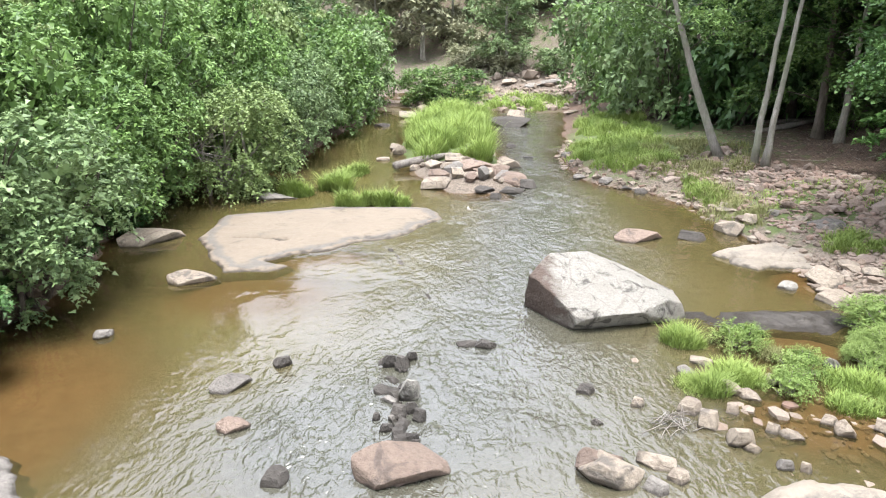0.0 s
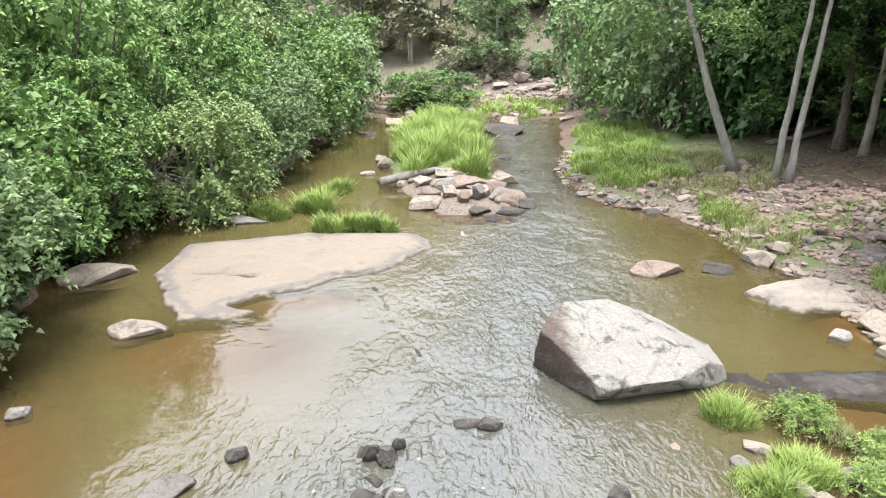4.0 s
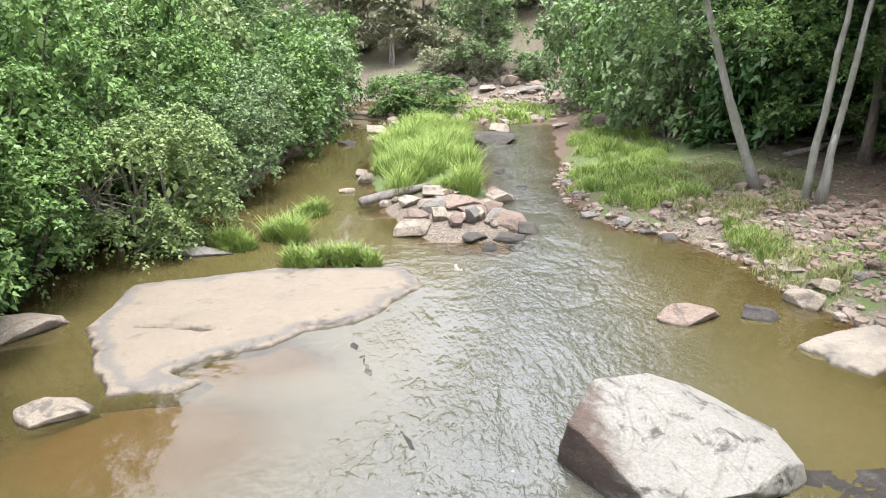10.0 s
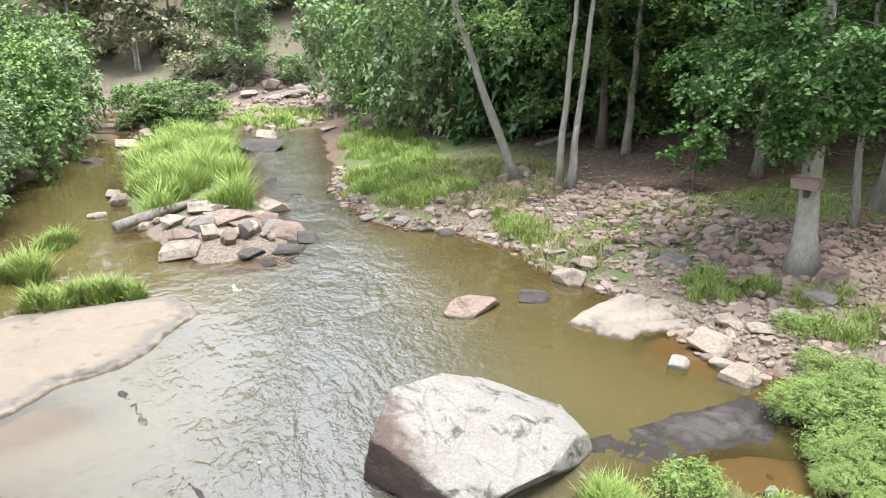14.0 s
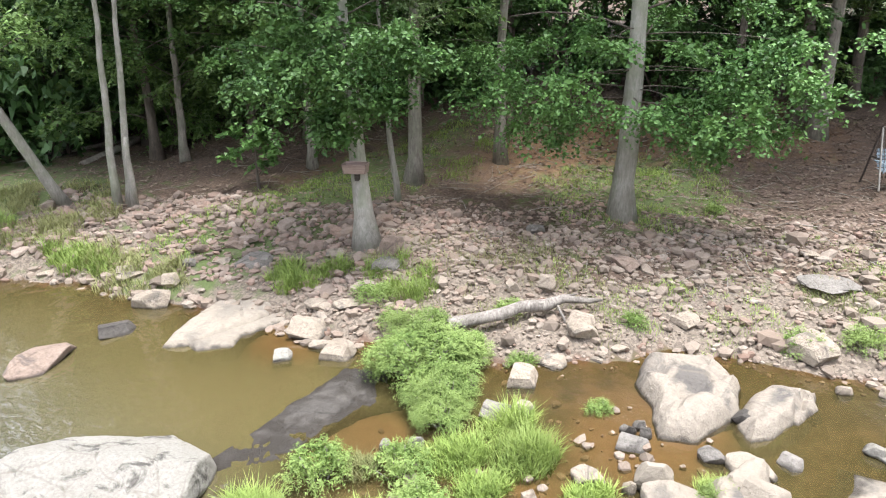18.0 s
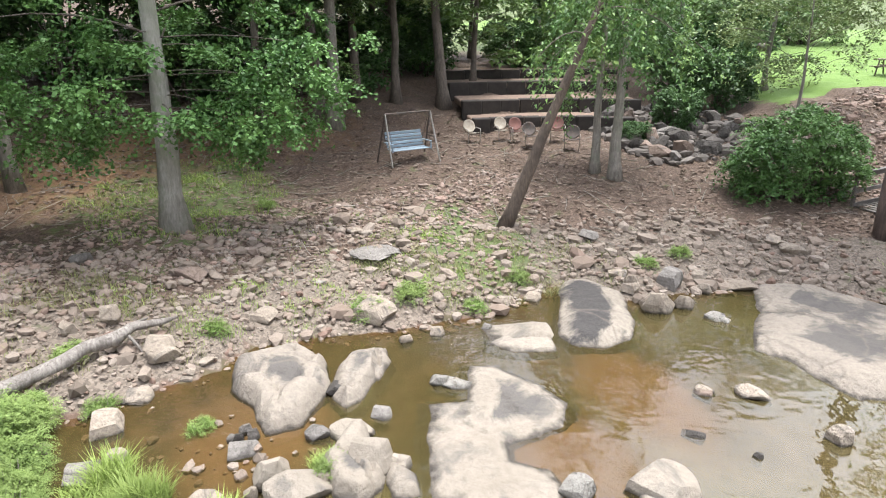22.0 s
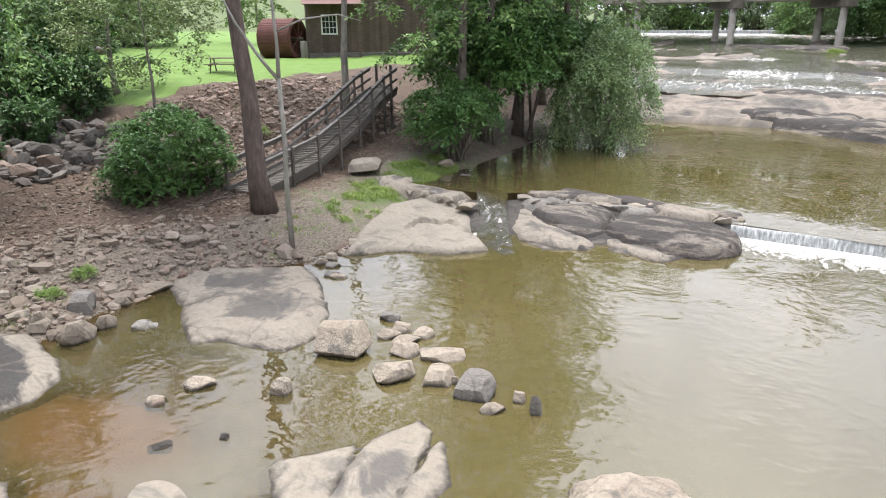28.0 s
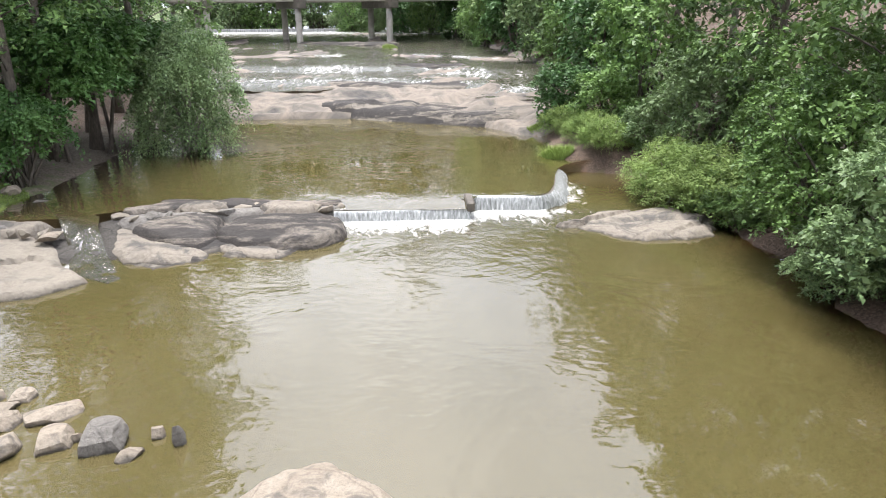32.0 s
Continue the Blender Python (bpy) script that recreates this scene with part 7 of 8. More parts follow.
place(shrub(46, 2.1, 3.3, M_LEAF_MAPLE, M_BARK_DARK, "dense round leafy shrub at the foot of the rubble slope", clumps=280, twigs=8, leaves=10, size=0.085, spray=0.5, slim=0.7), 18.3, -6.6, first=True)
put_tree(tree(47, 6.4, 0.07, M_LEAF_YEL, M_BARK, "airy light green young tree on the slope", (0.25, 3.0), limbs=24, clumps_per=9, twigs=7, leaves=8, size=0.11, droop=0.15, spray=0.6), 23.0, -9.6)
put_tree(tree(48, 17, 0.30, M_LEAF_DARK, M_BARK_PINE, "tall pine with rough reddish-brown bark", (0.6, 3.4), lean=(0.02, 0.02), limbs=26, size=0.24, slim=0.4, flare=1.35, bend=0.0), 14.9, -7.35)
put_tree(tree(49, 18, 0.17, M_LEAF, M_BARK, "straight grey trunk growing from the rubble slope", (0.45, 3.8), limbs=22, size=0.22, flare=1.2), 20.2, -17.6)
for k, (x, y, h) in enumerate(((14.6, -18.4, 13), (15.0, -21.0, 15), (14.5, -23.6, 14), (17.0, -22.0, 16), (13.6, -26.5, 13), (16.5, -27.5, 15), (17.5, -33.0, 15), (18.0, -39.0, 14))):
    put_tree(tree(50 + k, h + 7, 0.21, M_LEAF_MAPLE if k % 2 else M_LEAF, M_BARK_DARK, "dark-trunked leafy tree crowding the water's edge", (0.14, 3.4), lean=(-0.05, 0.03), limbs=34, clumps_per=6, twigs=7, leaves=7, size=0.18, droop=0.35), x, y)
place(shrub(56, 2.2, 3.7, M_LEAF_MAPLE, M_BARK_DARK, "low spreading maple-leaved shrub by the ramp", clumps=150, twigs=8, leaves=9, size=0.11, slim=0.8, droop=0.4, low=0.35), 14.2, -17.1, first=True)
place(shrub(57, 2.9, 7.4, M_LEAF_GREY, M_BARK, "weeping tree trailing its branches into the pool", clumps=430, twigs=8, leaves=12, size=0.095, droop=1.0, spray=0.95, dense=False, low=0.2, name="tree", category="tree"), 10.5, -24.5, first=True, z=0.3)
CANOPY = shrub(58, 3.0, 7.0, M_LEAF_MAPLE, M_BARK_DARK, "leafy tree spreading low over the pool's edge", clumps=210, twigs=8, leaves=9, size=0.16, low=0.42, droop=0.45, name="tree", category="tree", stems=1)
for k, (x, y, s) in enumerate(((14.6, -20.6, 1.0), (13.9, -23.4, 1.1), (16.8, -25.2, 1.15), (13.2, -27.0, 0.95))):
    place(CANOPY, x, y, s, 70 * k, None, k == 0)
# bare forked sapling
fork = []
rf = np.random.default_rng(4)
fork.append(tube_arrays(((0, 0, -0.1), (0.0, 0.03, 1.4), (-0.04, 0.0, 3.0), (-0.03, 0.02, 4.5)), (0.085, 0.07, 0.06, 0.055), 8, 0.06, rf))
fork.append(tube_arrays(((-0.03, 0.02, 4.45), (-0.02, -0.02, 5.3), (0.02, 0.0, 6.4), (0.0, 0.05, 8.0)), (0.055, 0.045, 0.035, 0.01), 6, 0.06, rf))
fork.append(tube_arrays(((-0.03, 0.02, 4.45), (0.28, 0.30, 5.0), (0.62, 0.65, 5.8), (0.95, 1.0, 6.9)), (0.05, 0.04, 0.032, 0.01), 6, 0.06, rf))
fork.append(tube_arrays(((0.0, 0.0, 5.6), (-0.5, -0.5, 5.9), (-1.1, -1.1, 6.0), (-1.5, -1.5, 5.85)), (0.03, 0.024, 0.018, 0.006), 5, 0.06, rf))
v, f = join_arrays(fork)
dead = thing("tree", pose(12.6, -6.1, height(12.6, -6.1)), "thin bare pale sapling with a forked top", "tree")
part("trunk", mesh_from("trunk", v, f, (M_BARK_PALE,), True), None, dead)
# downstream right bank and the bend
place(BROAD, 11.2, 36.5, 1.25, 20, None, tall=1.5)
place(ALDER, 11.0, 42.5, 1.25, 200, None, tall=1.6)
place(DARK, 14.0, 33.0, 1.3, 120, None, tall=1.5)
place(BROAD, 10.5, 50.0, 1.3, 300, None, tall=1.5)
place(BROAD, 9.2, 63, 0.7, 140, None, tall=0.8)
# shrub island midstream
place(ALDER, 0.2, 49.5, 1.0, 60, 0.05, tall=0.62)
place(ALDER, -2.2, 50.5, 0.75, 160, 0.05, tall=0.8)
# shrubs on the lawn's far side
for x, y, s in ((46, -12, 1.3), (52, -18, 1.5), (40, -6, 1.2), (56, -26, 1.6), (60, -34, 1.7), (36, -44, 1.4), (30, -48, 1.4), (26, -54, 1.4)):
    place(rng.choice((ALDER, BROAD, DARK)), x, y, s, rng.uniform(0, 360), None, tall=rng.uniform(1.2, 1.7))
for x, y in ((55, -8), (62, -16), (66, -26), (68, -38), (58, -48), (46, -56), (36, -62), (32, -72), (33, -84), (50, 2), (44, 8), (23, -36), (25, -44)):
    ob = woods[rng.randrange(4)]
    place(ob, x, y, rng.uniform(0.9, 1.2), rng.uniform(0, 360), None, tall=rng.uniform(0.9, 1.15))
# canopy over the seats and the slope behind them
for x, y in ((34.5, 0.5), (37.5, 5.5), (30.5, 9.0), (39.5, -5.5), (42.0, 1.5), (35.0, 9.5), (25.0, 9.8), (45, -1)):
    ob = (WOOD_A, WOOD_B, WOOD_B, WOOD_A)[rng.randrange(4)]
    place(ob, x, y, rng.uniform(0.75, 0.9), rng.uniform(0, 360), None, tall=rng.uniform(0.8, 0.95))
# understorey of the wooded hillside
for x, y, sc in ((24.5, 23.0, 0.9), (24.0, 26.0, 1.0), (21.0, 29.5, 0.9), (19.5, 35.0, 1.0), (27.5, 22.0, 1.1), (29.0, 13.0, 1.0), (30.0, 18.0, 1.1), (26.5, 31.5, 1.1), (17.0, 40.0, 1.1), (22.0, 40.0, 1.1), (31.5, 26.0, 1.2), (33.5, 10.5, 1.0), (36.5, 2.8, 0.8), (33.5, 6.4, 0.9), (40.5, 3.0, 1.0), (38.5, -2.5, 0.7), (31.5, 8.6, 0.8)):
    place(DARK, x, y, sc, rng.uniform(0, 360), None, tall=rng.uniform(0.9, 1.3))

# dark woods behind the downstream bank, and the leafy edge beside the stone seats
for x, y, sc in ((15.5, 28.5, 0.9), (18.5, 26.5, 1.0), (16.5, 33.0, 1.0), (20.0, 30.5, 1.0), (14.8, 38.0, 1.0), (22.5, 25.5, 1.0)):
    place(WOOD_B if (x * 10) % 2 < 1 else WOOD_A, x, y, sc, rng.uniform(0, 360), None, tall=rng.uniform(1.0, 1.15))
for x, y, sc in ((17.2, 29.5, 0.75), (19.5, 27.5, 0.8), (18.2, 33.5, 0.9), (21.5, 33.0, 0.9), (15.6, 35.6, 0.8)):
    place(ALDER, x, y, sc, rng.uniform(0, 360), None, tall=rng.uniform(0.9, 1.2))
for x, y, sc in ((26.0, -6.6, 0.42), (24.6, -4.2, 0.28), (27.8, -9.2, 0.6), (30.0, -8.5, 0.8)):
    place(DARK, x, y, sc, rng.uniform(0, 360), None, tall=rng.uniform(0.9, 1.2))
for x, y, sc in ((33.0, -9.5, 0.8), (38.0, -9.0, 0.9), (29.0, -12.0, 0.55)):
    place(WOOD_D, x, y, sc, rng.uniform(0, 360), None, tall=1.0)

# high canopy that shades the forest floor
for x, y in ((28.0, 20.0), (23.5, 23.5), (17.0, 31.0), (22.5, 29.5), (28.0, 27.0), (29.5, 13.5), (31.0, 6.5), (33.0, 16.0), (27.5, 8.0), (33.5, 9.0), (36.0, 4.5), (38.0, 11.0), (34.0, 23.0), (20.5, 36.0), (27.0, 34.0)):
    place(WOOD_T, x, y, rng.uniform(0.9, 1.1), rng.uniform(0, 360), None, tall=rng.uniform(0.95, 1.1) * (0.65 if y < 10 else 1.0))
# low light-green growth on the left bank below the weir
for x, y, sc in ((-9.2, -12.4, 1.6), (-9.5, -11.4, 1.3), (-8.9, -13.6, 1.2)):
    place(BROAD, x - 0.3, y - 1.2, 0.22 * sc, 60 * sc, None, tall=0.8)

# thin growth on the bare far hillside across the bend
# leaf colour lightened to paint in the haze of the distance
M_LEAF_PALE = leaf_material("haze_pale_leaves", (0.33, 0.35, 0.21), (0.19, 0.205, 0.12), (0.38, 0.36, 0.25), 0.7)
THIN = tree(71, 11.0, 0.13, M_LEAF_PALE, M_BARK_PALE, "thin half-bare tree on the far hillside", (0.25, 1.8), limbs=20, clumps_per=4, twigs=5, leaves=5, size=0.5, spray=0.9, slim=0.5)
SCRUB = shrub(72, 1.9, 2.6, M_LEAF_PALE, M_BARK, "haze-pale grey-green scrub on the far hillside", clumps=90, twigs=6, leaves=5, size=0.22, spray=0.55, lobes=9)
rh = random.Random(77)
for k in range(55):
    place(THIN, rh.uniform(-8, 22), rh.uniform(72, 106), rh.uniform(0.7, 1.25), rh.uniform(0, 360), None, tall=rh.uniform(0.8, 1.25))
for k in range(60):
    place(SCRUB, rh.uniform(-6, 20), rh.uniform(64, 98), rh.uniform(0.5, 1.2), rh.uniform(0, 360), None, tall=rh.uniform(0.7, 1.2))
for k in range(14):
    place(WOOD_D, -30 + 5.2 * k + rh.uniform(-1.5, 1.5), rh.uniform(112, 124), 1.1, 40 * k, None, tall=rh.uniform(0.9, 1.2))
for x, y in ((-14, 74), (-19, 80), (-24, 72), (18, 70), (23, 76), (28, 70), (33, 78), (-12, 86)):
    place(WOOD_D if x < 0 else WOOD_A, x, y, 1.0, 31 * x, None)
put_tree(tree(73, 10.5, 0.2, M_LEAF_GREY, M_BARK_PALE, "broad pale green tree at the foot of the far hillside", (0.06, 3.0), limbs=36, clumps_per=6, twigs=7, leaves=7, size=0.26, spray=0.9, droop=0.3), 5.2, 65.0)

# dark-leaved undergrowth added on the left bank to stand for the shade under its shrubs
for x, y, sc in ((-10.3, 19.4, 0.5), (-10.6, 21.8, 0.5), (-9.9, 15.4, 0.42), (-10.0, 12.0, 0.4), (-9.9, 26.3, 0.45)):
    place(DARK, x, y, sc, 70 * sc * x, None, tall=0.9)

# ---- grass and weeds ----
rg2 = random.Random(3)


def spots_in(cx, cy, rx, ry, n, r):
    out = []
    for k in range(n):
        a, q = rg2.uniform(0, 2 * math.pi), math.sqrt(rg2.random())
        out.append((cx + rx * q * math.cos(a), cy + ry * q * math.sin(a), r * rg2.uniform(0.6, 1.2)))
    return out


def island_spots():
    out = []
    for k in range(90):
        y = rg2.uniform(28.3, 43.5)
        c = float(np.interp(y, (27, 35, 42, 47), (0.3, -0.2, 0.2, 0.4)))
        h = float(np.interp(y, (28, 34, 40, 44), (1.5, 2.0, 1.9, 1.2)))
        out.append((c + rg2.uniform(-h, h), y, 0.45))
    return out


grass_patch("grass", 1, island_spots(), 1.25, 34000, M_GRASS, "tall bright green grass covering the river island", width=0.010, kind="stuff")
for k, (cx, cy, rx, ry, n, count, blade) in enumerate(((-5.7, 23.7, 0.5, 0.3, 8, 2200, 0.7), (-4.35, 24.35, 0.42, 0.35, 8, 2400, 0.85), (-3.95, 27.0, 0.4, 0.35, 6, 1300, 0.6), (-2.65, 22.2, 1.4, 0.32, 18, 4200, 0.7))):
    grass_patch("grass_tussock", 10 + k, spots_in(cx, cy, rx, ry, n, 0.3), blade, count, M_GRASS, "low bright green grass tussock in the shallows", width=0.014, spread=0.5, group="tussocks in the shallows")
grass_patch("grass", 20, spots_in(7.4, 29.0, 2.0, 3.5, 40, 0.6) + spots_in(8.6, 36, 2.0, 4, 30, 0.6), 0.6, 20000, M_GRASS, "lush grass on the low river bank", width=0.010, kind="stuff")
grass_patch("grass", 21, spots_in(9.6, 27.5, 2.8, 3.5, 60, 0.5) + spots_in(8.9, 21.5, 0.9, 2.6, 24, 0.4), 0.42, 12000, M_GRASS_DRY, "thin seeding grass on the stony bank", width=0.007, kind="stuff")
grass_patch("grass", 22, spots_in(8.6, 22.6, 0.4, 1.6, 14, 0.3) + spots_in(10.5, 16.2, 0.6, 1.2, 14, 0.3) + spots_in(11.2, 14.6, 0.8, 1.2, 12, 0.3), 0.42, 7500, M_GRASS, "green grass among the bank stones", width=0.007, kind="stuff")
# weedy spit near the boulder
for k, (x, y, r, blade, count, m) in enumerate(((4.5, 11.9, 0.38, 0.55, 900, M_GRASS), (4.25, 10.2, 0.42, 0.55, 1100, M_GRASS), (5.0, 10.5, 0.40, 0.5, 900, M_GRASS), (6.9, 10.3, 0.5, 0.6, 1200, M_GRASS), (7.4, 9.4, 0.5, 0.65, 1200, M_GRASS), (6.5, 9.6, 0.35, 0.6, 800, M_GRASS), (8.0, 10.0, 0.45, 0.6, 900, M_GRASS), (6.0, 11.3, 0.32, 0.35, 500, M_GRASS_DRY), (7.1, 8.3, 0.3, 0.5, 500, M_GRASS), (8.1, 6.9, 0.2, 0.4, 260, M_GRASS), (10.2, 7.6, 0.2, 0.3, 220, M_GRASS), (-5.7, -22.0, 0.7, 1.3, 3000, M_GRASS), (-5.7, -27.6, 0.4, 0.4, 500, M_GRASS), (5.2, -13.6, 0.2, 0.35, 160, M_GRASS), (3.4, -63.5, 0.8, 0.6, 600, M_GRASS))):
    grass_patch("grass_tussock", 30 + k, [(x, y, r), (x + 0.2, y - 0.15, r * 0.7)], blade * 0.75, int(count * 1.9), m, "bright green grass tussock growing among wet stones", width=0.0065, group="tussocks by the stream", spread=0.5)
M_WEED = leaf_material("fresh_green_weeds", (0.22, 0.32, 0.085), (0.10, 0.17, 0.042), (0.31, 0.38, 0.13), 0.6)
WEED = shrub(60, 1.15, 0.95, M_WEED, M_BARK, "bushy bright green weeds on the stream bank", clumps=260, twigs=8, leaves=11, size=0.042, spray=0.28, slim=0.38, name="weed_clump", category="weeds", stems=10, droop=0.1)
WEED_S = shrub(61, 0.6, 0.5, M_WEED, M_BARK, "small clump of green weeds among stones", clumps=60, twigs=7, leaves=9, size=0.04, spray=0.22, slim=0.38, name="weed_clump", category="weeds", stems=6, droop=0.1)
place(WEED, 8.75, 11.9, 1.0, 0, 0.05, True, 0.8)
for x, y, s in ((-7.6, -23.8, 1.3), (-7.8, -21.9, 1.2), (-7.0, -26.6, 1.3), (-9.1, -17.2, 1.7), (-9.2, -15.9, 1.9), (-9.8, -14.4, 1.9), (9.5, 12.5, 0.75), (8.1, 11.2, 0.6), (9.6, 11.6, 0.5), (7.6, 10.9, 0.45)):
    place(WEED, x, y, s, 77 * s, 0.05 if x > 0 else None)
for k, (x, y, s) in enumerate(((5.55, 11.7, 1.0), (6.2, 10.7, 0.9), (5.7, 10.0, 0.8), (10.0, 10.6, 0.6), (7.9, 6.7, 0.6), (9.9, 13.4, 0.8), (10.4, 14.3, 0.9), (11.4, 11.6, 0.7), (12.2, 9.2, 0.6), (12.9, 6.2, 0.8), (13.4, 5.2, 0.8), (14.4, 2.6, 0.7), (14.6, -0.6, 0.6), (14.9, -1.6, 0.6), (9.3, 8.9, 0.5), (13.1, 3.9, 0.6), (-9.8, -14.8, 1.6), (-9.4, -16.2, 1.4), (20.5, -12.5, 0.9), (19.0, 9.0, 0.6))):
    place(WEED_S, x, y, s, 50 * k, None if x > 8.8 or x < 0 else 0.0, k == 0)
# thin grass and seedlings over the clearing and the woods' edge
grass_patch("grass", 61, spots_in(19.5, 11.5, 3.5, 2.6, 50, 0.5) + spots_in(13.5, 20.5, 4.0, 2.0, 50, 0.5) + spots_in(20, 19, 4, 2.5, 30, 0.6), 0.22, 15000, M_GRASS, "sparse low grass at the edge of the wood", width=0.006, kind="stuff")
grass_patch("grass", 62, spots_in(15.5, 5.0, 2.5, 3.5, 50, 0.4) + spots_in(13.2, 9.5, 1.6, 3.0, 40, 0.35) + spots_in(13.2, -8.2, 0.9, 2.2, 8, 0.25) + spots_in(18.5, 10.5, 1.8, 1.2, 14, 0.4), 0.17, 9000, M_GRASS, "short grass coming up between bank stones", width=0.005, kind="stuff")
grass_patch("grass", 63, spots_in(13.5, -9.5, 0.7, 3.0, 14, 0.22) + spots_in(14.2, -13.5, 1.0, 3.2, 60, 0.35), 0.2, 16000, M_GRASS, "rough grass along the pool's edge", width=0.0055, kind="stuff")

grass_patch("grass", 64, spots_in(5.0, 50.0, 4.0, 3.5, 40, 0.7) + spots_in(0.5, 56.0, 3.0, 4.0, 20, 0.7), 0.7, 6000, M_GRASS, "green tufts between the boulders of a gravel flat", width=0.02, kind="stuff")

grass_patch("grass", 65, spots_in(12.4, 12.5, 2.2, 3.4, 70, 0.4) + spots_in(15.0, 3.0, 1.8, 3.5, 60, 0.45), 0.26, 9000, M_GRASS_DRY, "thin dry grass between the bank stones", width=0.0045, kind="stuff")

# ---- the weir ----
def along(points, step):
    """Points at even steps on a polyline, with the way across it towards the lower water."""
    P = np.array(points, float)
    seg = np.r_[0, np.cumsum(np.hypot(*np.diff(P, axis=0).T))]
    q = np.linspace(0, seg[-1], max(2, int(seg[-1] / step)))
    x, y = np.interp(q, seg, P[:, 0]), np.interp(q, seg, P[:, 1])
    tx, ty = np.gradient(x), np.gradient(y)
    L = np.hypot(tx, ty)
    return x, y, ty / L, -tx / L


def sweep(name, line, profile, m, smooth=False):
    """A strip along the line: profile gives (offset, height) rows for the share of the way along it."""
    x, y, nx, ny = line
    n = len(x)
    rows = [profile(k / (n - 1)) for k in range(n)]
    w = len(rows[0])
    v = [(x[k] + nx[k] * o, y[k] + ny[k] * o, z) for k in range(n) for o, z in rows[k]]
    f = [(k * w + j, k * w + w + j, k * w + w + j + 1, k * w + j + 1) for k in range(n - 1) for j in range(w - 1)]
    return mesh_from(name, v, f, (m,), smooth)


weir = thing("weir", Matrix(), "low curved concrete weir with water sliding over its lip", "weir", kind="structure")
M_FALL, nt, b = material("falling_water")
strk = noi(nt, world_coords(nt, (9, 9, 0.7)), 1.5, 5, 0.65)
put(nt, ramp(nt, strk, (0.34, (0.18, 0.185, 0.175)), (0.55, (0.40, 0.41, 0.405)), (0.74, (0.74, 0.74, 0.73))), b.inputs["Base Color"])
b.inputs["Roughness"].default_value = 0.25
put(nt, bump(nt, strk, 0.6, 0.03), b.inputs["Normal"])
MAIN_WEIR = along(((-1.5, -15.45), (-3.9, -15.38), (-4.25, -15.6), (-4.5, -16.1), (-4.8, -17.3), (-5.1, -19.0), (-5.3, -19.9)), 0.12)
LOW_WEIR = along(((2.85, -14.3), (-0.2, -14.4), (-1.5, -14.42)), 0.12)
part("weir_wall", sweep("weir_wall", MAIN_WEIR, lambda q: ((0.0, -0.8), (0.0, POOL - 0.05), (-0.03, POOL - 0.02), (-0.22, POOL - 0.02), (-0.3, -0.8)), M_WEIR), None, weir)
part("weir_wall", sweep("weir_wall", LOW_WEIR, lambda q: ((0.0, -0.8), (0.0, 0.28), (-0.03, 0.30), (-0.95, POOL - 0.06), (-1.0, -0.8)), M_WEIR), None, weir)


def main_fall(q):
    """Straight drop along the long side, a wider tumbling slope round the bend."""
    s = 1 + 3.0 * float(smooth_step(0.36, 0.5, np.float64(q)))
    back = -0.14 + 0.12 * float(smooth_step(0.2, 0.32, np.float64(q)))
    rag = 0.03 * math.sin(q * 90) + 0.02 * math.sin(q * 41)
    return tuple((o, z) for o, z in ((back, POOL + 0.004), (0.0, POOL - 0.015), (0.03, POOL - 0.05), (0.06 * s, POOL - 0.15), (0.09 * s + rag, 0.16 + rag), (0.12 * s + rag, -0.05)))


part("falling_water", sweep("falling_water", MAIN_WEIR, main_fall, M_FALL, True), None, weir, "thin white streaked sheet of falling water")
part("falling_water", sweep("falling_water", LOW_WEIR, lambda q: ((0.0, 0.318), (0.03, 0.30), (0.06, 0.22), (0.09 + 0.02 * math.sin(q * 60), 0.10), (0.12, -0.05)), M_FALL, True), None, weir, "thin grey streaked sheet of falling water")
U, T = np.meshgrid(np.linspace(-1.5, 2.85, 40), np.linspace(0, 1, 10))
apron_y = -15.42 + T * (1.06 - 0.02 * U)
apron = part("sliding_water", grid_mesh("sliding_water", U, apron_y, POOL + 0.004 - 0.125 * T ** 1.3 + 0.008 * fnoise(U, apron_y, 3.0, 2.0), M_WATER, {"murk": U * 0 + 0.9, "chop": U * 0 + 0.25, "foam": 0.2 + 0.25 * T}), None, weir, "smooth pale water sliding down the sloping apron")
part("weir_post", box(0.26, 1.25, 0.30, pose(-1.5, -14.95, POOL - 0.06, 0, 0, 2), 0.04), M_WEIR, weir, "algae-dark concrete step in the weir")
# little chute between the two bedrock outcrops
U, T = np.meshgrid(np.linspace(-0.5, 0.5, 17), np.linspace(0, 1, 40))
half = np.interp(T, (0, 0.3, 0.65, 1.0), (2.4, 1.9, 1.7, 2.3))
CX = np.interp(T, (0, 0.3, 0.65, 1.0), (10.9, 10.2, 9.2, 8.1)) + half * U * 0.86
CY = np.interp(T, (0, 0.3, 0.65, 1.0), (-14.2, -12.9, -11.3, -9.4)) - half * U * 0.5
CZ = POOL + 0.02 - (POOL + 0.02) * smooth_step(0.22, 0.86, T) + 0.06 * fnoise(CX, CY, 2.6, 1.0) * smooth_step(0.2, 0.45, T) * (1 - 0.8 * smooth_step(0.8, 1, T))
ribbon = np.exp(-((U + 0.05 + 0.25 * np.sin(T * 7)) / 0.13) ** 2) * np.exp(-((T - 0.55) / 0.22) ** 2) + 0.55 * np.exp(-((U - 0.12) / 0.3) ** 2) * np.exp(-((T - 0.93) / 0.09) ** 2)
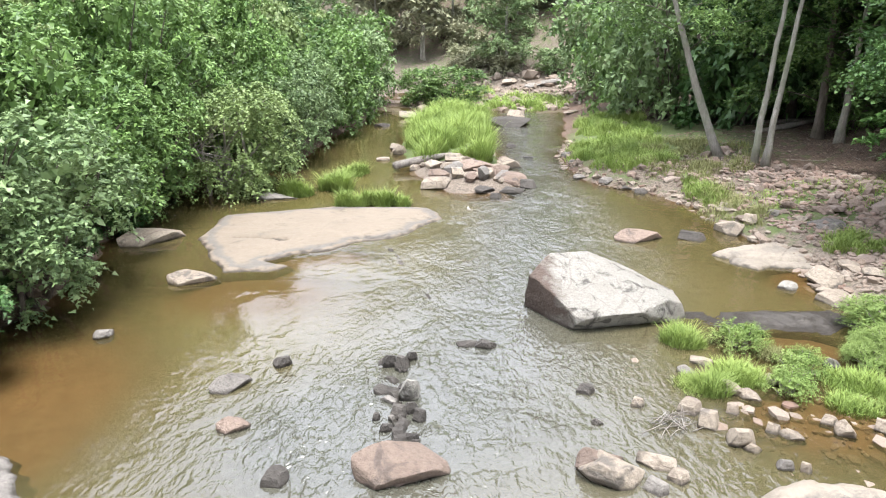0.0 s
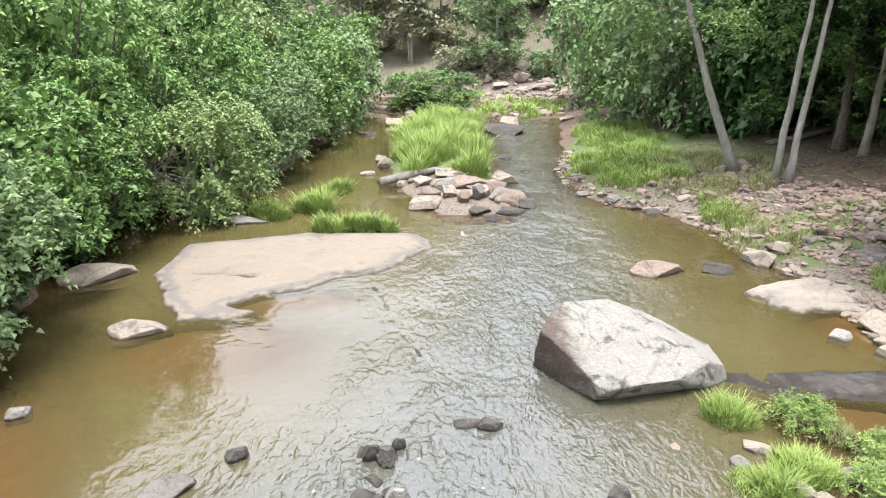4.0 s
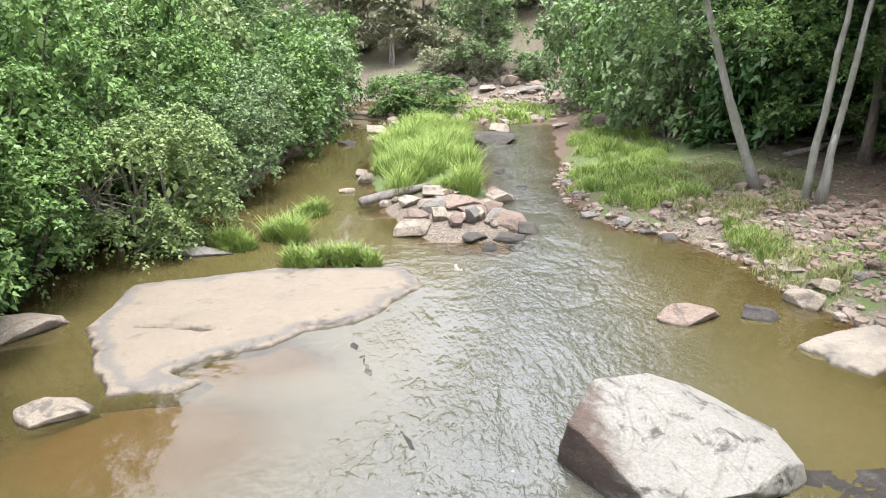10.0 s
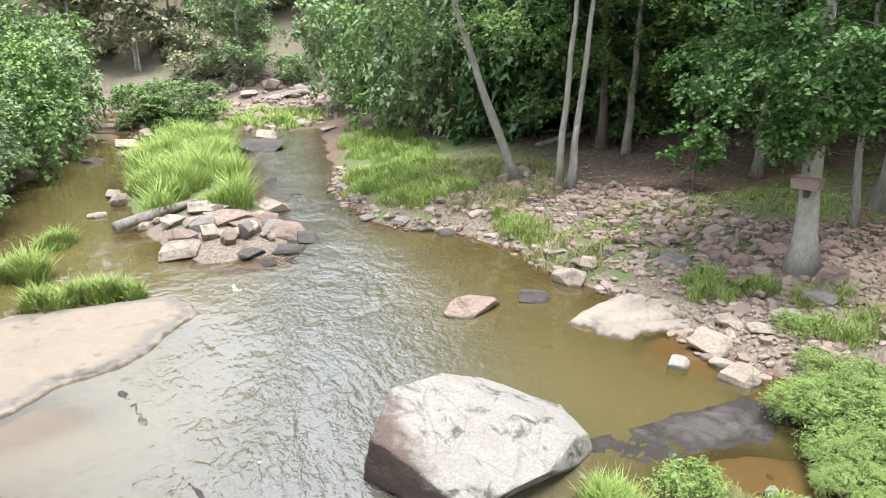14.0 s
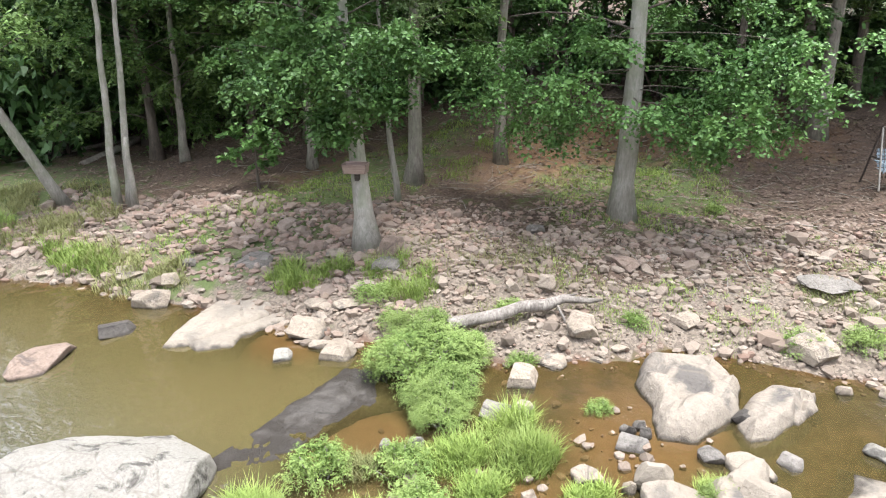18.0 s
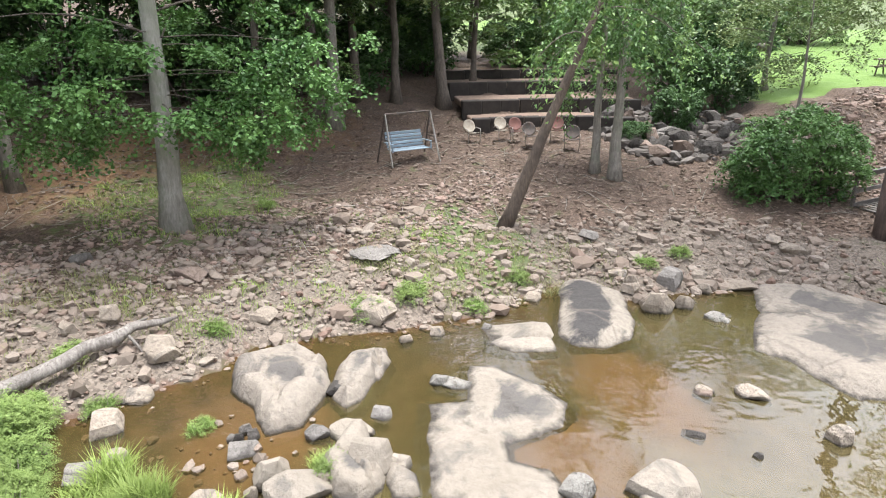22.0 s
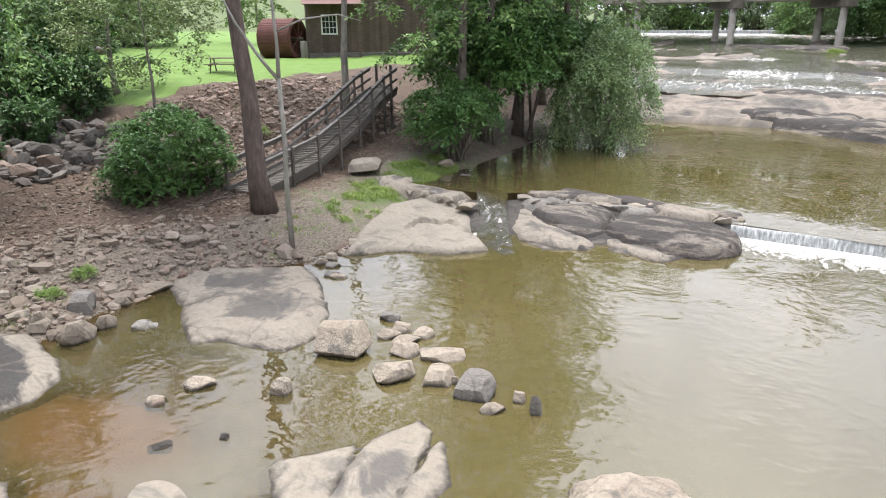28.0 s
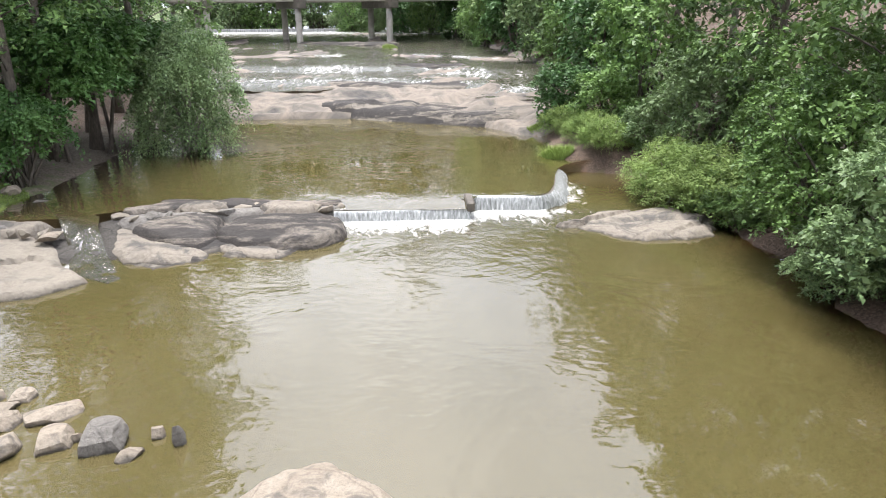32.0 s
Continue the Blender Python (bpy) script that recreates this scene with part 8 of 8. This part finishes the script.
tagged(new("water_chute", grid_mesh("water_chute", CX, CY, CZ, M_WATER, {"murk": CX * 0 + 0.7, "chop": 0.15 + 0.75 * smooth_step(0.15, 0.4, T), "foam": 0.18 + 0.42 * ribbon})), "narrow dark chute of water with a white streak between two rocks", "rapid", kind="structure")


# ---- swing bench ----
def swing_bench(m):
    ob = thing("swing_bench", m, "pale blue wooden swing seat hanging in a pipe frame", "swing bench")
    W, H, D = 1.75, 1.72, 1.15
    part("top_rail", beam((-W / 2, 0, H), (W / 2, 0, H), 0.06, 0.06, 0.012), M_IRON, ob)
    for s in (-1, 1):
        for d in (-1, 1):
            part("leg", beam((s * W / 2, 0, H), (s * (W / 2 + 0.06), d * D / 2, 0), 0.05, 0.05, 0.01), M_STEEL if d < 0 else M_IRON, ob)
        part("cross_bar", beam((s * (W / 2 + 0.03), -D / 4, H * 0.5), (s * (W / 2 + 0.03), D / 4, H * 0.5), 0.035, 0.035), M_IRON, ob)
    seat = new("seat")
    seat.parent = ob
    seat_z, half = 0.48, 0.72
    for k in range(5):
        part("seat_slat", beam((-half, -0.26 + 0.105 * k, seat_z + 0.01 * abs(k - 2)), (half, -0.26 + 0.105 * k, seat_z + 0.01 * abs(k - 2)), 0.09, 0.022), M_BLUE, seat)
    for k in range(5):
        part("back_slat", beam((-half, 0.22 + 0.05 * k, seat_z + 0.10 + 0.105 * k), (half, 0.22 + 0.05 * k, seat_z + 0.10 + 0.105 * k), 0.022, 0.09), M_BLUE, seat)
    for s in (-1, 1):
        part("arm_rest", beam((s * (half + 0.03), -0.28, seat_z + 0.24), (s * (half + 0.03), 0.34, seat_z + 0.24), 0.07, 0.025), M_BLUE, seat)
        part("arm_post", beam((s * (half + 0.03), -0.26, seat_z - 0.03), (s * (half + 0.03), -0.26, seat_z + 0.24), 0.04, 0.04), M_BLUE, seat)
        part("chain", beam((s * (half + 0.03), -0.2, seat_z + 0.25), (s * (half + 0.12), 0, H), 0.014, 0.014, 0.002), M_IRON, seat)
        part("chain", beam((s * (half + 0.03), 0.36, seat_z + 0.3), (s * (half + 0.12), 0, H), 0.014, 0.014, 0.002), M_IRON, seat)
    return ob


bx, by = 22.9, 4.62
swing_bench(pose(bx, by, height(bx, by), 0, 0, -65))


# ---- lawn chairs ----
def lawn_chair(m, paint, label):
    """Old shell-backed metal lawn chair on bent pipe legs."""
    ob = thing("lawn_chair", m, label, "chair", "chairs before the stone seats")
    sv, sf = [], []
    for i in range(8):
        for j in range(8):
            u, v = i / 7 - 0.5, j / 7 - 0.5
            sv.append((u * 0.5, v * 0.46, 0.40 + 0.10 * (u * u + v * v) - 0.05 * v))
    for i in range(7):
        for j in range(7):
            q = i * 8 + j
            sf.append((q, q + 8, q + 9, q + 1))
    seat = part("seat", mesh_from("seat", sv, sf, (paint,), True), None, ob)
    seat.modifiers.new("thick", "SOLIDIFY").thickness = 0.012
    bv, bf = [], []
    rings = 7
    for i in range(rings):
        for j in range(14):
            a, r = 2 * math.pi * j / 14, (i / (rings - 1))
            px, pz = 0.27 * r * math.cos(a), 0.25 * r * math.sin(a)
            bv.append((px, 0.24 + 0.10 * (pz / 0.25) + 0.04 * math.cos(6 * a) * r * 0.3 - 0.05 * r * r, 0.68 + pz))
    for i in range(rings - 1):
        for j in range(14):
            q, q2 = i * 14 + j, i * 14 + (j + 1) % 14
            bf.append((q, q2, q2 + 14, q + 14))
    back = part("backrest", mesh_from("backrest", bv, bf, (paint,), True), None, ob)
    back.modifiers.new("thick", "SOLIDIFY").thickness = 0.012
    for s in (-1, 1):
        path = ((s * 0.24, 0.26, 0.50), (s * 0.28, 0.10, 0.62), (s * 0.28, -0.22, 0.60), (s * 0.27, -0.27, 0.50), (s * 0.26, -0.25, 0.05), (s * 0.26, -0.18, 0.02), (s * 0.26, 0.28, 0.02))
        v, f = tube_arrays(path, [0.016] * 7, 6)
        part("leg", mesh_from("leg", v.tolist(), f, (M_STEEL,), True), None, ob)
    return ob


for x, y, turn, paint, label in ((26.16, 1.9, -70, M_CREAM, "old cream metal lawn chair with a round back"), (26.1, 0.67, -75, M_CREAM, "old pale metal lawn chair with a round back"), (25.34, 0.25, -80, M_RED, "faded red metal lawn chair in the clearing"), (24.47, -0.08, -85, M_IRON, "dark rusty metal lawn chair in the clearing"), (25.12, -1.29, -100, M_RED, "faded red metal chair under the weeping tree"), (24.06, -1.59, -110, M_IRON, "dark metal chair under the weeping tree")):
    lawn_chair(pose(x, y, height(x, y), 0, 0, turn), paint, label)


# ---- terraced stone seats ----
M_TREAD = plain_material("leaf_strewn_tread", (0.24, 0.17, 0.125), (0.15, 0.105, 0.08), 6.0, 0.95, 0.0, 0.6)
steps = thing("terrace_steps", Matrix(), "terraced stone and earth seats dug into the slope", "terrace", kind="structure")
for k, (d, z0, z1, y0, y1) in enumerate(((28.2, 1.55, 2.2, 1.6, -5.2), (30.0, 2.15, 2.75, 1.8, -6.2), (33.2, 2.7, 3.25, 2.0, -6.8), (35.8, 3.2, 3.65, 1.8, -7.2))):
    n = 9
    for i in range(n):
        a, c = i / n, (i + 1) / n
        ya, yb = y0 + (y1 - y0) * a, y0 + (y1 - y0) * c
        bow = 0.8 * ((a + c) / 2 - 0.4) ** 2 * 4
        rr = random.Random(k * 40 + i)
        # risers wear the shade-black colour, so the recess under each tread looks dark
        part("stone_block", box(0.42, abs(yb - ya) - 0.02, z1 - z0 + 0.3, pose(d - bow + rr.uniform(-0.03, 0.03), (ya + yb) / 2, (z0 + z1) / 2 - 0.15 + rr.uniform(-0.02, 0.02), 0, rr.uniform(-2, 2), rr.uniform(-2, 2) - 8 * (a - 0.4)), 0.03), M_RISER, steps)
    part("tread", box(2.4, abs(y1 - y0), 0.3, pose(d + 1.0, (y0 + y1) / 2, z1 - 0.2), 0.04), M_TREAD, steps, "leaf-strewn earth tread")


# ---- wooden ramp up to the lawn ----
def ramp_walk():
    ob = thing("wooden_ramp", Matrix(), "weathered grey wooden ramp with railings climbing to the lawn", "ramp")
    path = [Vector(p) for p in ((16.3, -7.9, 0.95), (17.0, -11.2, 1.25), (17.9, -14.6, 2.0), (18.9, -17.6, 2.75), (19.6, -19.6, 3.05))]
    half = 0.62
    for a, b in zip(path, path[1:]):
        t = (b - a).normalized()
        side = Vector((t.y, -t.x, 0)).normalized()
        n = max(2, int((b - a).length / 0.16))
        for k in range(n):
            c = a.lerp(b, (k + 0.5) / n)
            part("deck_board", beam(c - side * (half + 0.05), c + side * (half + 0.05), 0.142, 0.035, 0.004), M_GREYWOOD, ob)
        for s in (-1, 1):
            off = side * half * s
            part("stringer", beam(a + off + Vector((0, 0, -0.14)), b + off + Vector((0, 0, -0.14)), 0.05, 0.24), M_GREYWOOD, ob)
            for h, w in ((0.02, 0.20), (0.46, 0.11), (0.90, 0.13)):
                part("rail", beam(a + off * 1.06 + Vector((0, 0, h)), b + off * 1.06 + Vector((0, 0, h)), 0.04, w), M_PALEWOOD if (s > 0) == (h > 0.5) else M_GREYWOOD, ob)
            part("cap_rail", beam(a + off * 1.06 + Vector((0, 0, 0.985)), b + off * 1.06 + Vector((0, 0, 0.985)), 0.13, 0.035), M_PALEWOOD, ob)
            m = max(2, round((b - a).length / 1.75))
            for k in range(m):
                c = a.lerp(b, k / m) + off * 1.12
                foot = min(height(c.x, c.y), c.z - 0.3)
                part("post", beam((c.x, c.y, foot - 0.1), (c.x, c.y, c.z + 1.05), 0.09, 0.09), M_GREYWOOD, ob)
    a = path[-1]
    for s in (-1, 1):
        part("post", beam((a.x + 0.65 * s, a.y - 0.3 * s, a.z - 0.8), (a.x + 0.65 * s, a.y - 0.3 * s, a.z + 1.1), 0.10, 0.10), M_GREYWOOD, ob)
        part("stair_rail", beam((a.x + 0.65 * s, a.y - 0.3 * s, a.z + 1.05), (a.x + 1.3 + 0.65 * s, a.y - 1.7 - 0.3 * s, a.z + 0.75), 0.05, 0.12), M_PALEWOOD, ob)
    for k in range(5):
        part("step", box(1.3, 0.3, 0.06, pose(a.x + 0.2 + 0.22 * k, a.y - 0.25 - 0.28 * k, a.z + 0.02 - 0.0 * k, 0, 0, -25), 0.008), M_GREYWOOD, ob)
    return ob


ramp_walk()


# ---- the mill, with its wheel ----
def mill(m):
    ob = thing("mill_house", m, "dark weathered board mill with a rusty tin roof beside the lawn", "mill")
    W, D, H = 12.0, 8.0, 4.3
    part("stone_footing", box(W + 0.2, D + 0.2, 0.9, pose(0, 0, 0.25), 0.05), M_ROCK_GREY, ob)
    part("wall", box(W - 0.08, D - 0.08, H, pose(0, 0, 0.6 + H / 2), 0.01), M_BARN, ob)
    n = int(W / 0.24)
    for k in range(n):
        x = -W / 2 + (k + 0.5) * W / n
        if 1.1 < x - (-W / 2) < 2.4:
            part("board", box(W / n - 0.016, 0.03, 1.35, pose(x, -D / 2, 1.30)), M_BARN, ob)
            part("board", box(W / n - 0.016, 0.03, 1.35, pose(x, -D / 2, 4.2)), M_BARN, ob)
            continue
        part("board", box(W / n - 0.016, 0.03, H, pose(x, -D / 2, 0.6 + H / 2 + 0.02 * (k % 3))), M_BARN, ob)
    n = int(D / 0.25)
    for k in range(n):
        part("board", box(0.03, D / n - 0.016, H, pose(-W / 2, -D / 2 + (k + 0.5) * D / n, 0.6 + H / 2 + 0.02 * (k % 2))), M_BARN, ob)
    win = part("window", box(1.0, 0.05, 1.3, pose(-W / 2 + 1.75, -D / 2 - 0.01, 2.75), 0.01), M_GLASS, ob)
    for dx, dz, sx, sz in ((0, 0.68, 1.2, 0.1), (0, -0.68, 1.25, 0.1), (-0.56, 0, 0.1, 1.4), (0.56, 0, 0.1, 1.4), (0, 0, 0.05, 1.3), (0, 0.22, 1.0, 0.04), (0, -0.22, 1.0, 0.04), (0.28, 0, 0.03, 1.3), (-0.28, 0, 0.03, 1.3)):
        part("window_frame", box(sx, 0.05, sz, pose(-W / 2 + 1.75 + dx, -D / 2 - 0.05, 2.75 + dz), 0.006), M_WHITE, win)
    for s in (-1, 1):
        rl = part("roof", box(W + 0.9, D / 2 * 1.22, 0.06, pose(0, s * D / 4 * 1.03, 0.6 + H + 1.15, -30 * s), 0.01), M_ROOF, ob)
        for k in range(19):
            part("seam", box(0.04, D / 2 * 1.22, 0.05, pose(-6.2 + k * 0.69, s * D / 4 * 1.03, 0.6 + H + 1.20, -30 * s)), M_ROOF, rl)
    # porch roof over the window
    part("porch_roof", box(4.4, 1.7, 0.06, pose(-W / 2 + 2.0, -D / 2 - 0.8, 4.35, 12), 0.01), M_ROOF, ob)
    for dx in (0.1, 3.9):
        part("porch_post", beam((-W / 2 + dx, -D / 2 - 1.5, 0.1), (-W / 2 + dx, -D / 2 - 1.5, 4.2), 0.14, 0.14), M_BARN, ob)
    return ob


def mill_wheel(m):
    ob = thing("water_wheel", m, "rust-red iron mill wheel standing on the lawn beside the mill", "water wheel")
    R, W = 1.45, 2.6
    for s in (-1, 1):
        v, f = [], []
        for k in range(48):
            a = 2 * math.pi * k / 48
            for r, t in ((R, -0.03), (R, 0.03), (R - 0.32, 0.03), (R - 0.32, -0.03)):
                v.append((r * math.cos(a), s * W / 2 + t, R + r * math.sin(a)))
        for k in range(48):
            for j in range(4):
                f.append((4 * k + j, 4 * k + (j + 1) % 4, 4 * ((k + 1) % 48) + (j + 1) % 4, 4 * ((k + 1) % 48) + j))
        part("rim", mesh_from("rim", v, f, (M_RUST,)), None, ob)
        for k in range(8):
            a = math.pi * k / 4 + 0.2
            part("spoke", beam((0, s * W / 2, R), ((R - 0.15) * math.cos(a), s * W / 2, R + (R - 0.15) * math.sin(a)), 0.07, 0.05), M_RUST, ob)
    for k in range(32):
        a = 2 * math.pi * k / 32
        c = Vector(((R - 0.16) * math.cos(a), 0, R + (R - 0.16) * math.sin(a)))
        part("bucket", box(0.36, W, 0.03, Matrix.Translation(c) @ pose(0, 0, 0, 0, -math.degrees(a) + 35, 0), 0.004), M_RUST, ob)
    v, f = [], []
    for k in range(48):
        a = 2 * math.pi * k / 48
        for s in (-1, 1):
            v.append(((R - 0.30) * math.cos(a), s * W / 2, R + (R - 0.30) * math.sin(a)))
    for k in range(48):
        f.append((2 * k, 2 * k + 1, (2 * k + 3) % 96, (2 * k + 2) % 96))
    part("drum", mesh_from("drum", v, f, (M_RUST,)), None, ob)
    for k in range(48):
        a = 2 * math.pi * k / 48
        part("stave", box(0.03, W - 0.1, 0.17, Matrix.Translation((R * math.cos(a), 0, R + R * math.sin(a))) @ pose(0, 0, 0, 0, -math.degrees(a), 0), 0.004), M_RUST, ob)
    v, f = tube_arrays(((0, -W / 2 - 0.4, R), (0, W / 2 + 0.4, R)), (0.13, 0.13), 12)
    part("axle", mesh_from("axle", v.tolist(), f, (M_IRON,)), None, ob)
    for s in (-1, 1):
        part("bearing_block", box(0.5, 0.35, R - 0.1, pose(0, s * (W / 2 + 0.45), (R - 0.1) / 2 - 0.05), 0.03), M_CONCRETE, ob)
    return ob


mill(pose(35.4, -40.1, 3.1, 0, 0, 223))
mill_wheel(pose(38.4, -31.9, height(38.4, -31.9) - 0.05, 0, 0, 105))


def picnic_table(m):
    ob = thing("picnic_table", m, "dark wooden picnic table on the lawn", "table")
    for k in range(5):
        part("top_board", box(1.8, 0.14, 0.04, pose(0, -0.31 + 0.155 * k, 0.74), 0.006), M_BARN, ob)
    for s in (-1, 1):
        for k in range(2):
            part("bench_board", box(1.8, 0.13, 0.04, pose(0, s * (0.62 + 0.14 * k), 0.44), 0.006), M_BARN, ob)
        part("cross_beam", box(0.05, 1.6, 0.09, pose(s * 0.65, 0, 0.40), 0.006), M_BARN, ob)
        for d in (-1, 1):
            part("leg", beam((s * 0.65, d * 0.28, 0.72), (s * 0.65, d * 0.62, 0.0), 0.05, 0.09), M_BARN, ob)
    return ob


picnic_table(pose(30.2, -19.3, height(30.2, -19.3), 0, 0, 35))


def kettle_grill(m):
    ob = thing("kettle_grill", m, "black kettle grill standing on the lawn", "grill")
    bm = bmesh.new()
    bmesh.ops.create_uvsphere(bm, u_segments=20, v_segments=12, radius=0.34, matrix=pose(0, 0, 0.85) @ Matrix.Diagonal((1, 1, 0.85, 1)))
    part("kettle", bm, M_IRON, ob, smooth=True)
    for k in range(3):
        a = 2.1 * k
        part("leg", beam((0.2 * math.cos(a), 0.2 * math.sin(a), 0.65), (0.33 * math.cos(a), 0.33 * math.sin(a), 0.0), 0.03, 0.03), M_IRON, ob)
    part("handle", beam((-0.08, 0, 1.17), (0.08, 0, 1.17), 0.03, 0.03), M_BARN, ob)
    return ob


kettle_grill(pose(41.5, -19.2, height(41.5, -19.2)))


# ---- nest box on the pale trunk ----
M_NESTBOX = plank_material("pinkish_bleached_boards", (0.36, 0.28, 0.25), (0.2, 0.14, 0.12))


def nest_box(m):
    ob = thing("nest_box", m, "weathered open wooden feeder box fixed to the trunk", "feeder")
    part("box_floor", box(0.56, 0.34, 0.03, pose(0, 0, -0.10), 0.006), M_NESTBOX, ob)
    part("box_front", box(0.56, 0.025, 0.22, pose(0, -0.17, 0.0, 12), 0.006), M_NESTBOX, ob)
    part("box_back", box(0.56, 0.025, 0.24, pose(0, 0.16, 0.01), 0.006), M_NESTBOX, ob)
    for s in (-1, 1):
        part("box_side", box(0.025, 0.36, 0.23, pose(s * 0.28, 0, 0.01, 0, 10 * s), 0.006), M_NESTBOX, ob)
    part("bracket", box(0.10, 0.22, 0.26, pose(0.0, 0.12, -0.2), 0.01), M_GREYWOOD, ob)
    return ob


nest_box(pose(12.28, 16.22, height(12.4, 16.05) + 1.95, 0, 0, -66))


# ---- driftwood ----
def log(name, pts, radii, m, label, limbs=()):
    rr = np.random.default_rng(int(abs(pts[0][0]) * 100))
    pieces = [tube_arrays(pts, radii, 10, 0.2, rr)] + [tube_arrays(p, r, 6, 0.1, rr) for p, r in limbs]
    v, f = join_arrays(pieces)
    return tagged(part(name, mesh_from(name, v, f, (m,), True), None), label, "log")


log("driftwood_log", ((9.8, 12.45, 0.30), (10.1, 12.1, 0.44), (10.45, 11.85, 0.44), (10.8, 11.4, 0.55), (11.15, 11.2, 0.62), (11.45, 10.8, 0.60), (11.8, 10.55, 0.68), (12.1, 10.1, 0.62), (12.45, 9.95, 0.55)), (0.10, 0.14, 0.115, 0.14, 0.11, 0.12, 0.085, 0.06, 0.025), M_DRIFT, "bleached driftwood log lying across the bank stones", (
    (((11.5, 10.8, 0.62), (11.9, 10.7, 0.66), (12.4, 10.5, 0.58)), (0.07, 0.05, 0.02)), (((11.6, 10.6, 0.6), (11.5, 10.4, 0.4), (11.45, 10.3, 0.15)), (0.03, 0.025, 0.015))))
log("driftwood_log", ((-2.4, 27.6, 0.22), (-1.4, 28.2, 0.34), (-0.6, 28.6, 0.40), (0.0, 29.3, 0.42)), (0.17, 0.16, 0.14, 0.07), M_DRIFT, "grey driftwood trunk stranded on the island rocks")
log("fallen_log", ((13.6, 30.4, 1.1), (15.5, 31.0, 1.35), (18.0, 31.6, 1.75)), (0.14, 0.13, 0.08), M_BARK, "fallen grey log in the undergrowth")
log("fallen_log", ((12.4, 33.5, 0.9), (15.2, 33.0, 1.2), (17.5, 32.2, 1.5)), (0.12, 0.11, 0.07), M_BARK, "fallen grey log in the undergrowth")
# twiggy drift caught on the stones of the spit
tw = np.random.default_rng(12)
pieces = []
for k in range(26):
    c = np.array((3.45, 9.0, 0.08)) + tw.normal(0, 1, 3) * np.array((0.16, 0.12, 0.04))
    a = tw.normal(0.6, 0.7)
    d = np.array((math.cos(a), math.sin(a), tw.uniform(-0.1, 0.25))) * tw.uniform(0.12, 0.32)
    pieces.append(tube_arrays((c - d, c + tw.normal(0, 0.03, 3), c + d), (0.010, 0.008, 0.003), 5))
v, f = join_arrays(pieces)
tagged(part("drift_twigs", mesh_from("drift_twigs", v, f, (M_DRIFT,), True), None), "tangle of bleached twigs caught on wet stones", "twigs", kind="stuff")
# dead branches in the left-bank foliage
dead_bough = thing("dead_branch", Matrix(), "spray of bare dead branches poking from the shrubs", "branch")
for k in range(24):
    c = np.array((-8.6, 21.9, 1.9))
    d = np.array((tw.uniform(0.2, 1.4), tw.uniform(-1.4, -0.1), tw.uniform(-0.2, 1.0)))
    v, f = tube_arrays((c - np.array((1.2, -0.6, 0.7)), c + tw.normal(0, 0.1, 3), c + d * 0.6 + tw.normal(0, 0.08, 3), c + d * 1.1), (0.02, 0.013, 0.009, 0.003), 5)
    part("twig", mesh_from("twig", v, f, (M_DRIFT,), True), None, dead_bough)


# ---- the road bridge and the upper weir, far upstream ----
def bridge():
    ob = thing("bridge", Matrix(), "concrete road bridge on paired columns over the rapids", "bridge")
    y0, zt = -72.0, 8.25
    part("deck", box(60, 7.5, 0.35, pose(8, y0 - 3, zt + 0.35), 0.03), M_CONCRETE, ob)
    part("girder", box(60, 0.45, 0.8, pose(8, y0, zt - 0.1), 0.03), M_CONCRETE, ob)
    part("girder", box(60, 0.45, 0.8, pose(8, y0 - 6, zt - 0.1), 0.03), M_CONCRETE, ob)
    part("parapet", box(60, 0.25, 0.8, pose(8, y0 + 0.7, zt + 0.95), 0.03), M_CONCRETE, ob)
    for x in (3.8, 13.8, 23.8, 33.8):
        for d in (0.0, 4.2):
            xx, yy = x + 0.56 * d, y0 - d
            ground_z = min(height(xx, yy), 4.0) - 0.5
            v, f = tube_arrays(((xx, yy, ground_z), (xx, yy, ground_z + 0.6), (xx, yy, zt - 1.1)), (0.62, 0.36, 0.33), 14)
            part("column", mesh_from("column", v.tolist(), f, (M_CONCRETE,), True), None, ob)
        part("pier_cap", box(1.0, 7.4, 0.9, pose(x + 1.2, y0 - 2.2, zt - 0.75, 0, 0, 30), 0.05), M_WEIR, ob)
    return ob


bridge()
uw = thing("weir", Matrix(), "low upper weir with a thin white fall above the bridge", "weir", kind="structure")
part("weir_wall", box(34, 0.8, 1.9, pose(27.6, -88.0, 3.72), 0.05), M_WEIR, uw)
part("falling_water", box(33, 0.10, 0.75, pose(27.6, -87.55, 4.3), 0.02), M_FALL, uw)
X, Y = np.meshgrid(np.linspace(10, 44, 40), np.linspace(-106, -87.6, 20))
tagged(new("water", grid_mesh("water", X, Y, np.full_like(X, 4.70), M_WATER, {"murk": X * 0 + 0.9, "chop": X * 0 + 0.1, "foam": X * 0})), "still water held above the upper weir", "river", kind="structure")
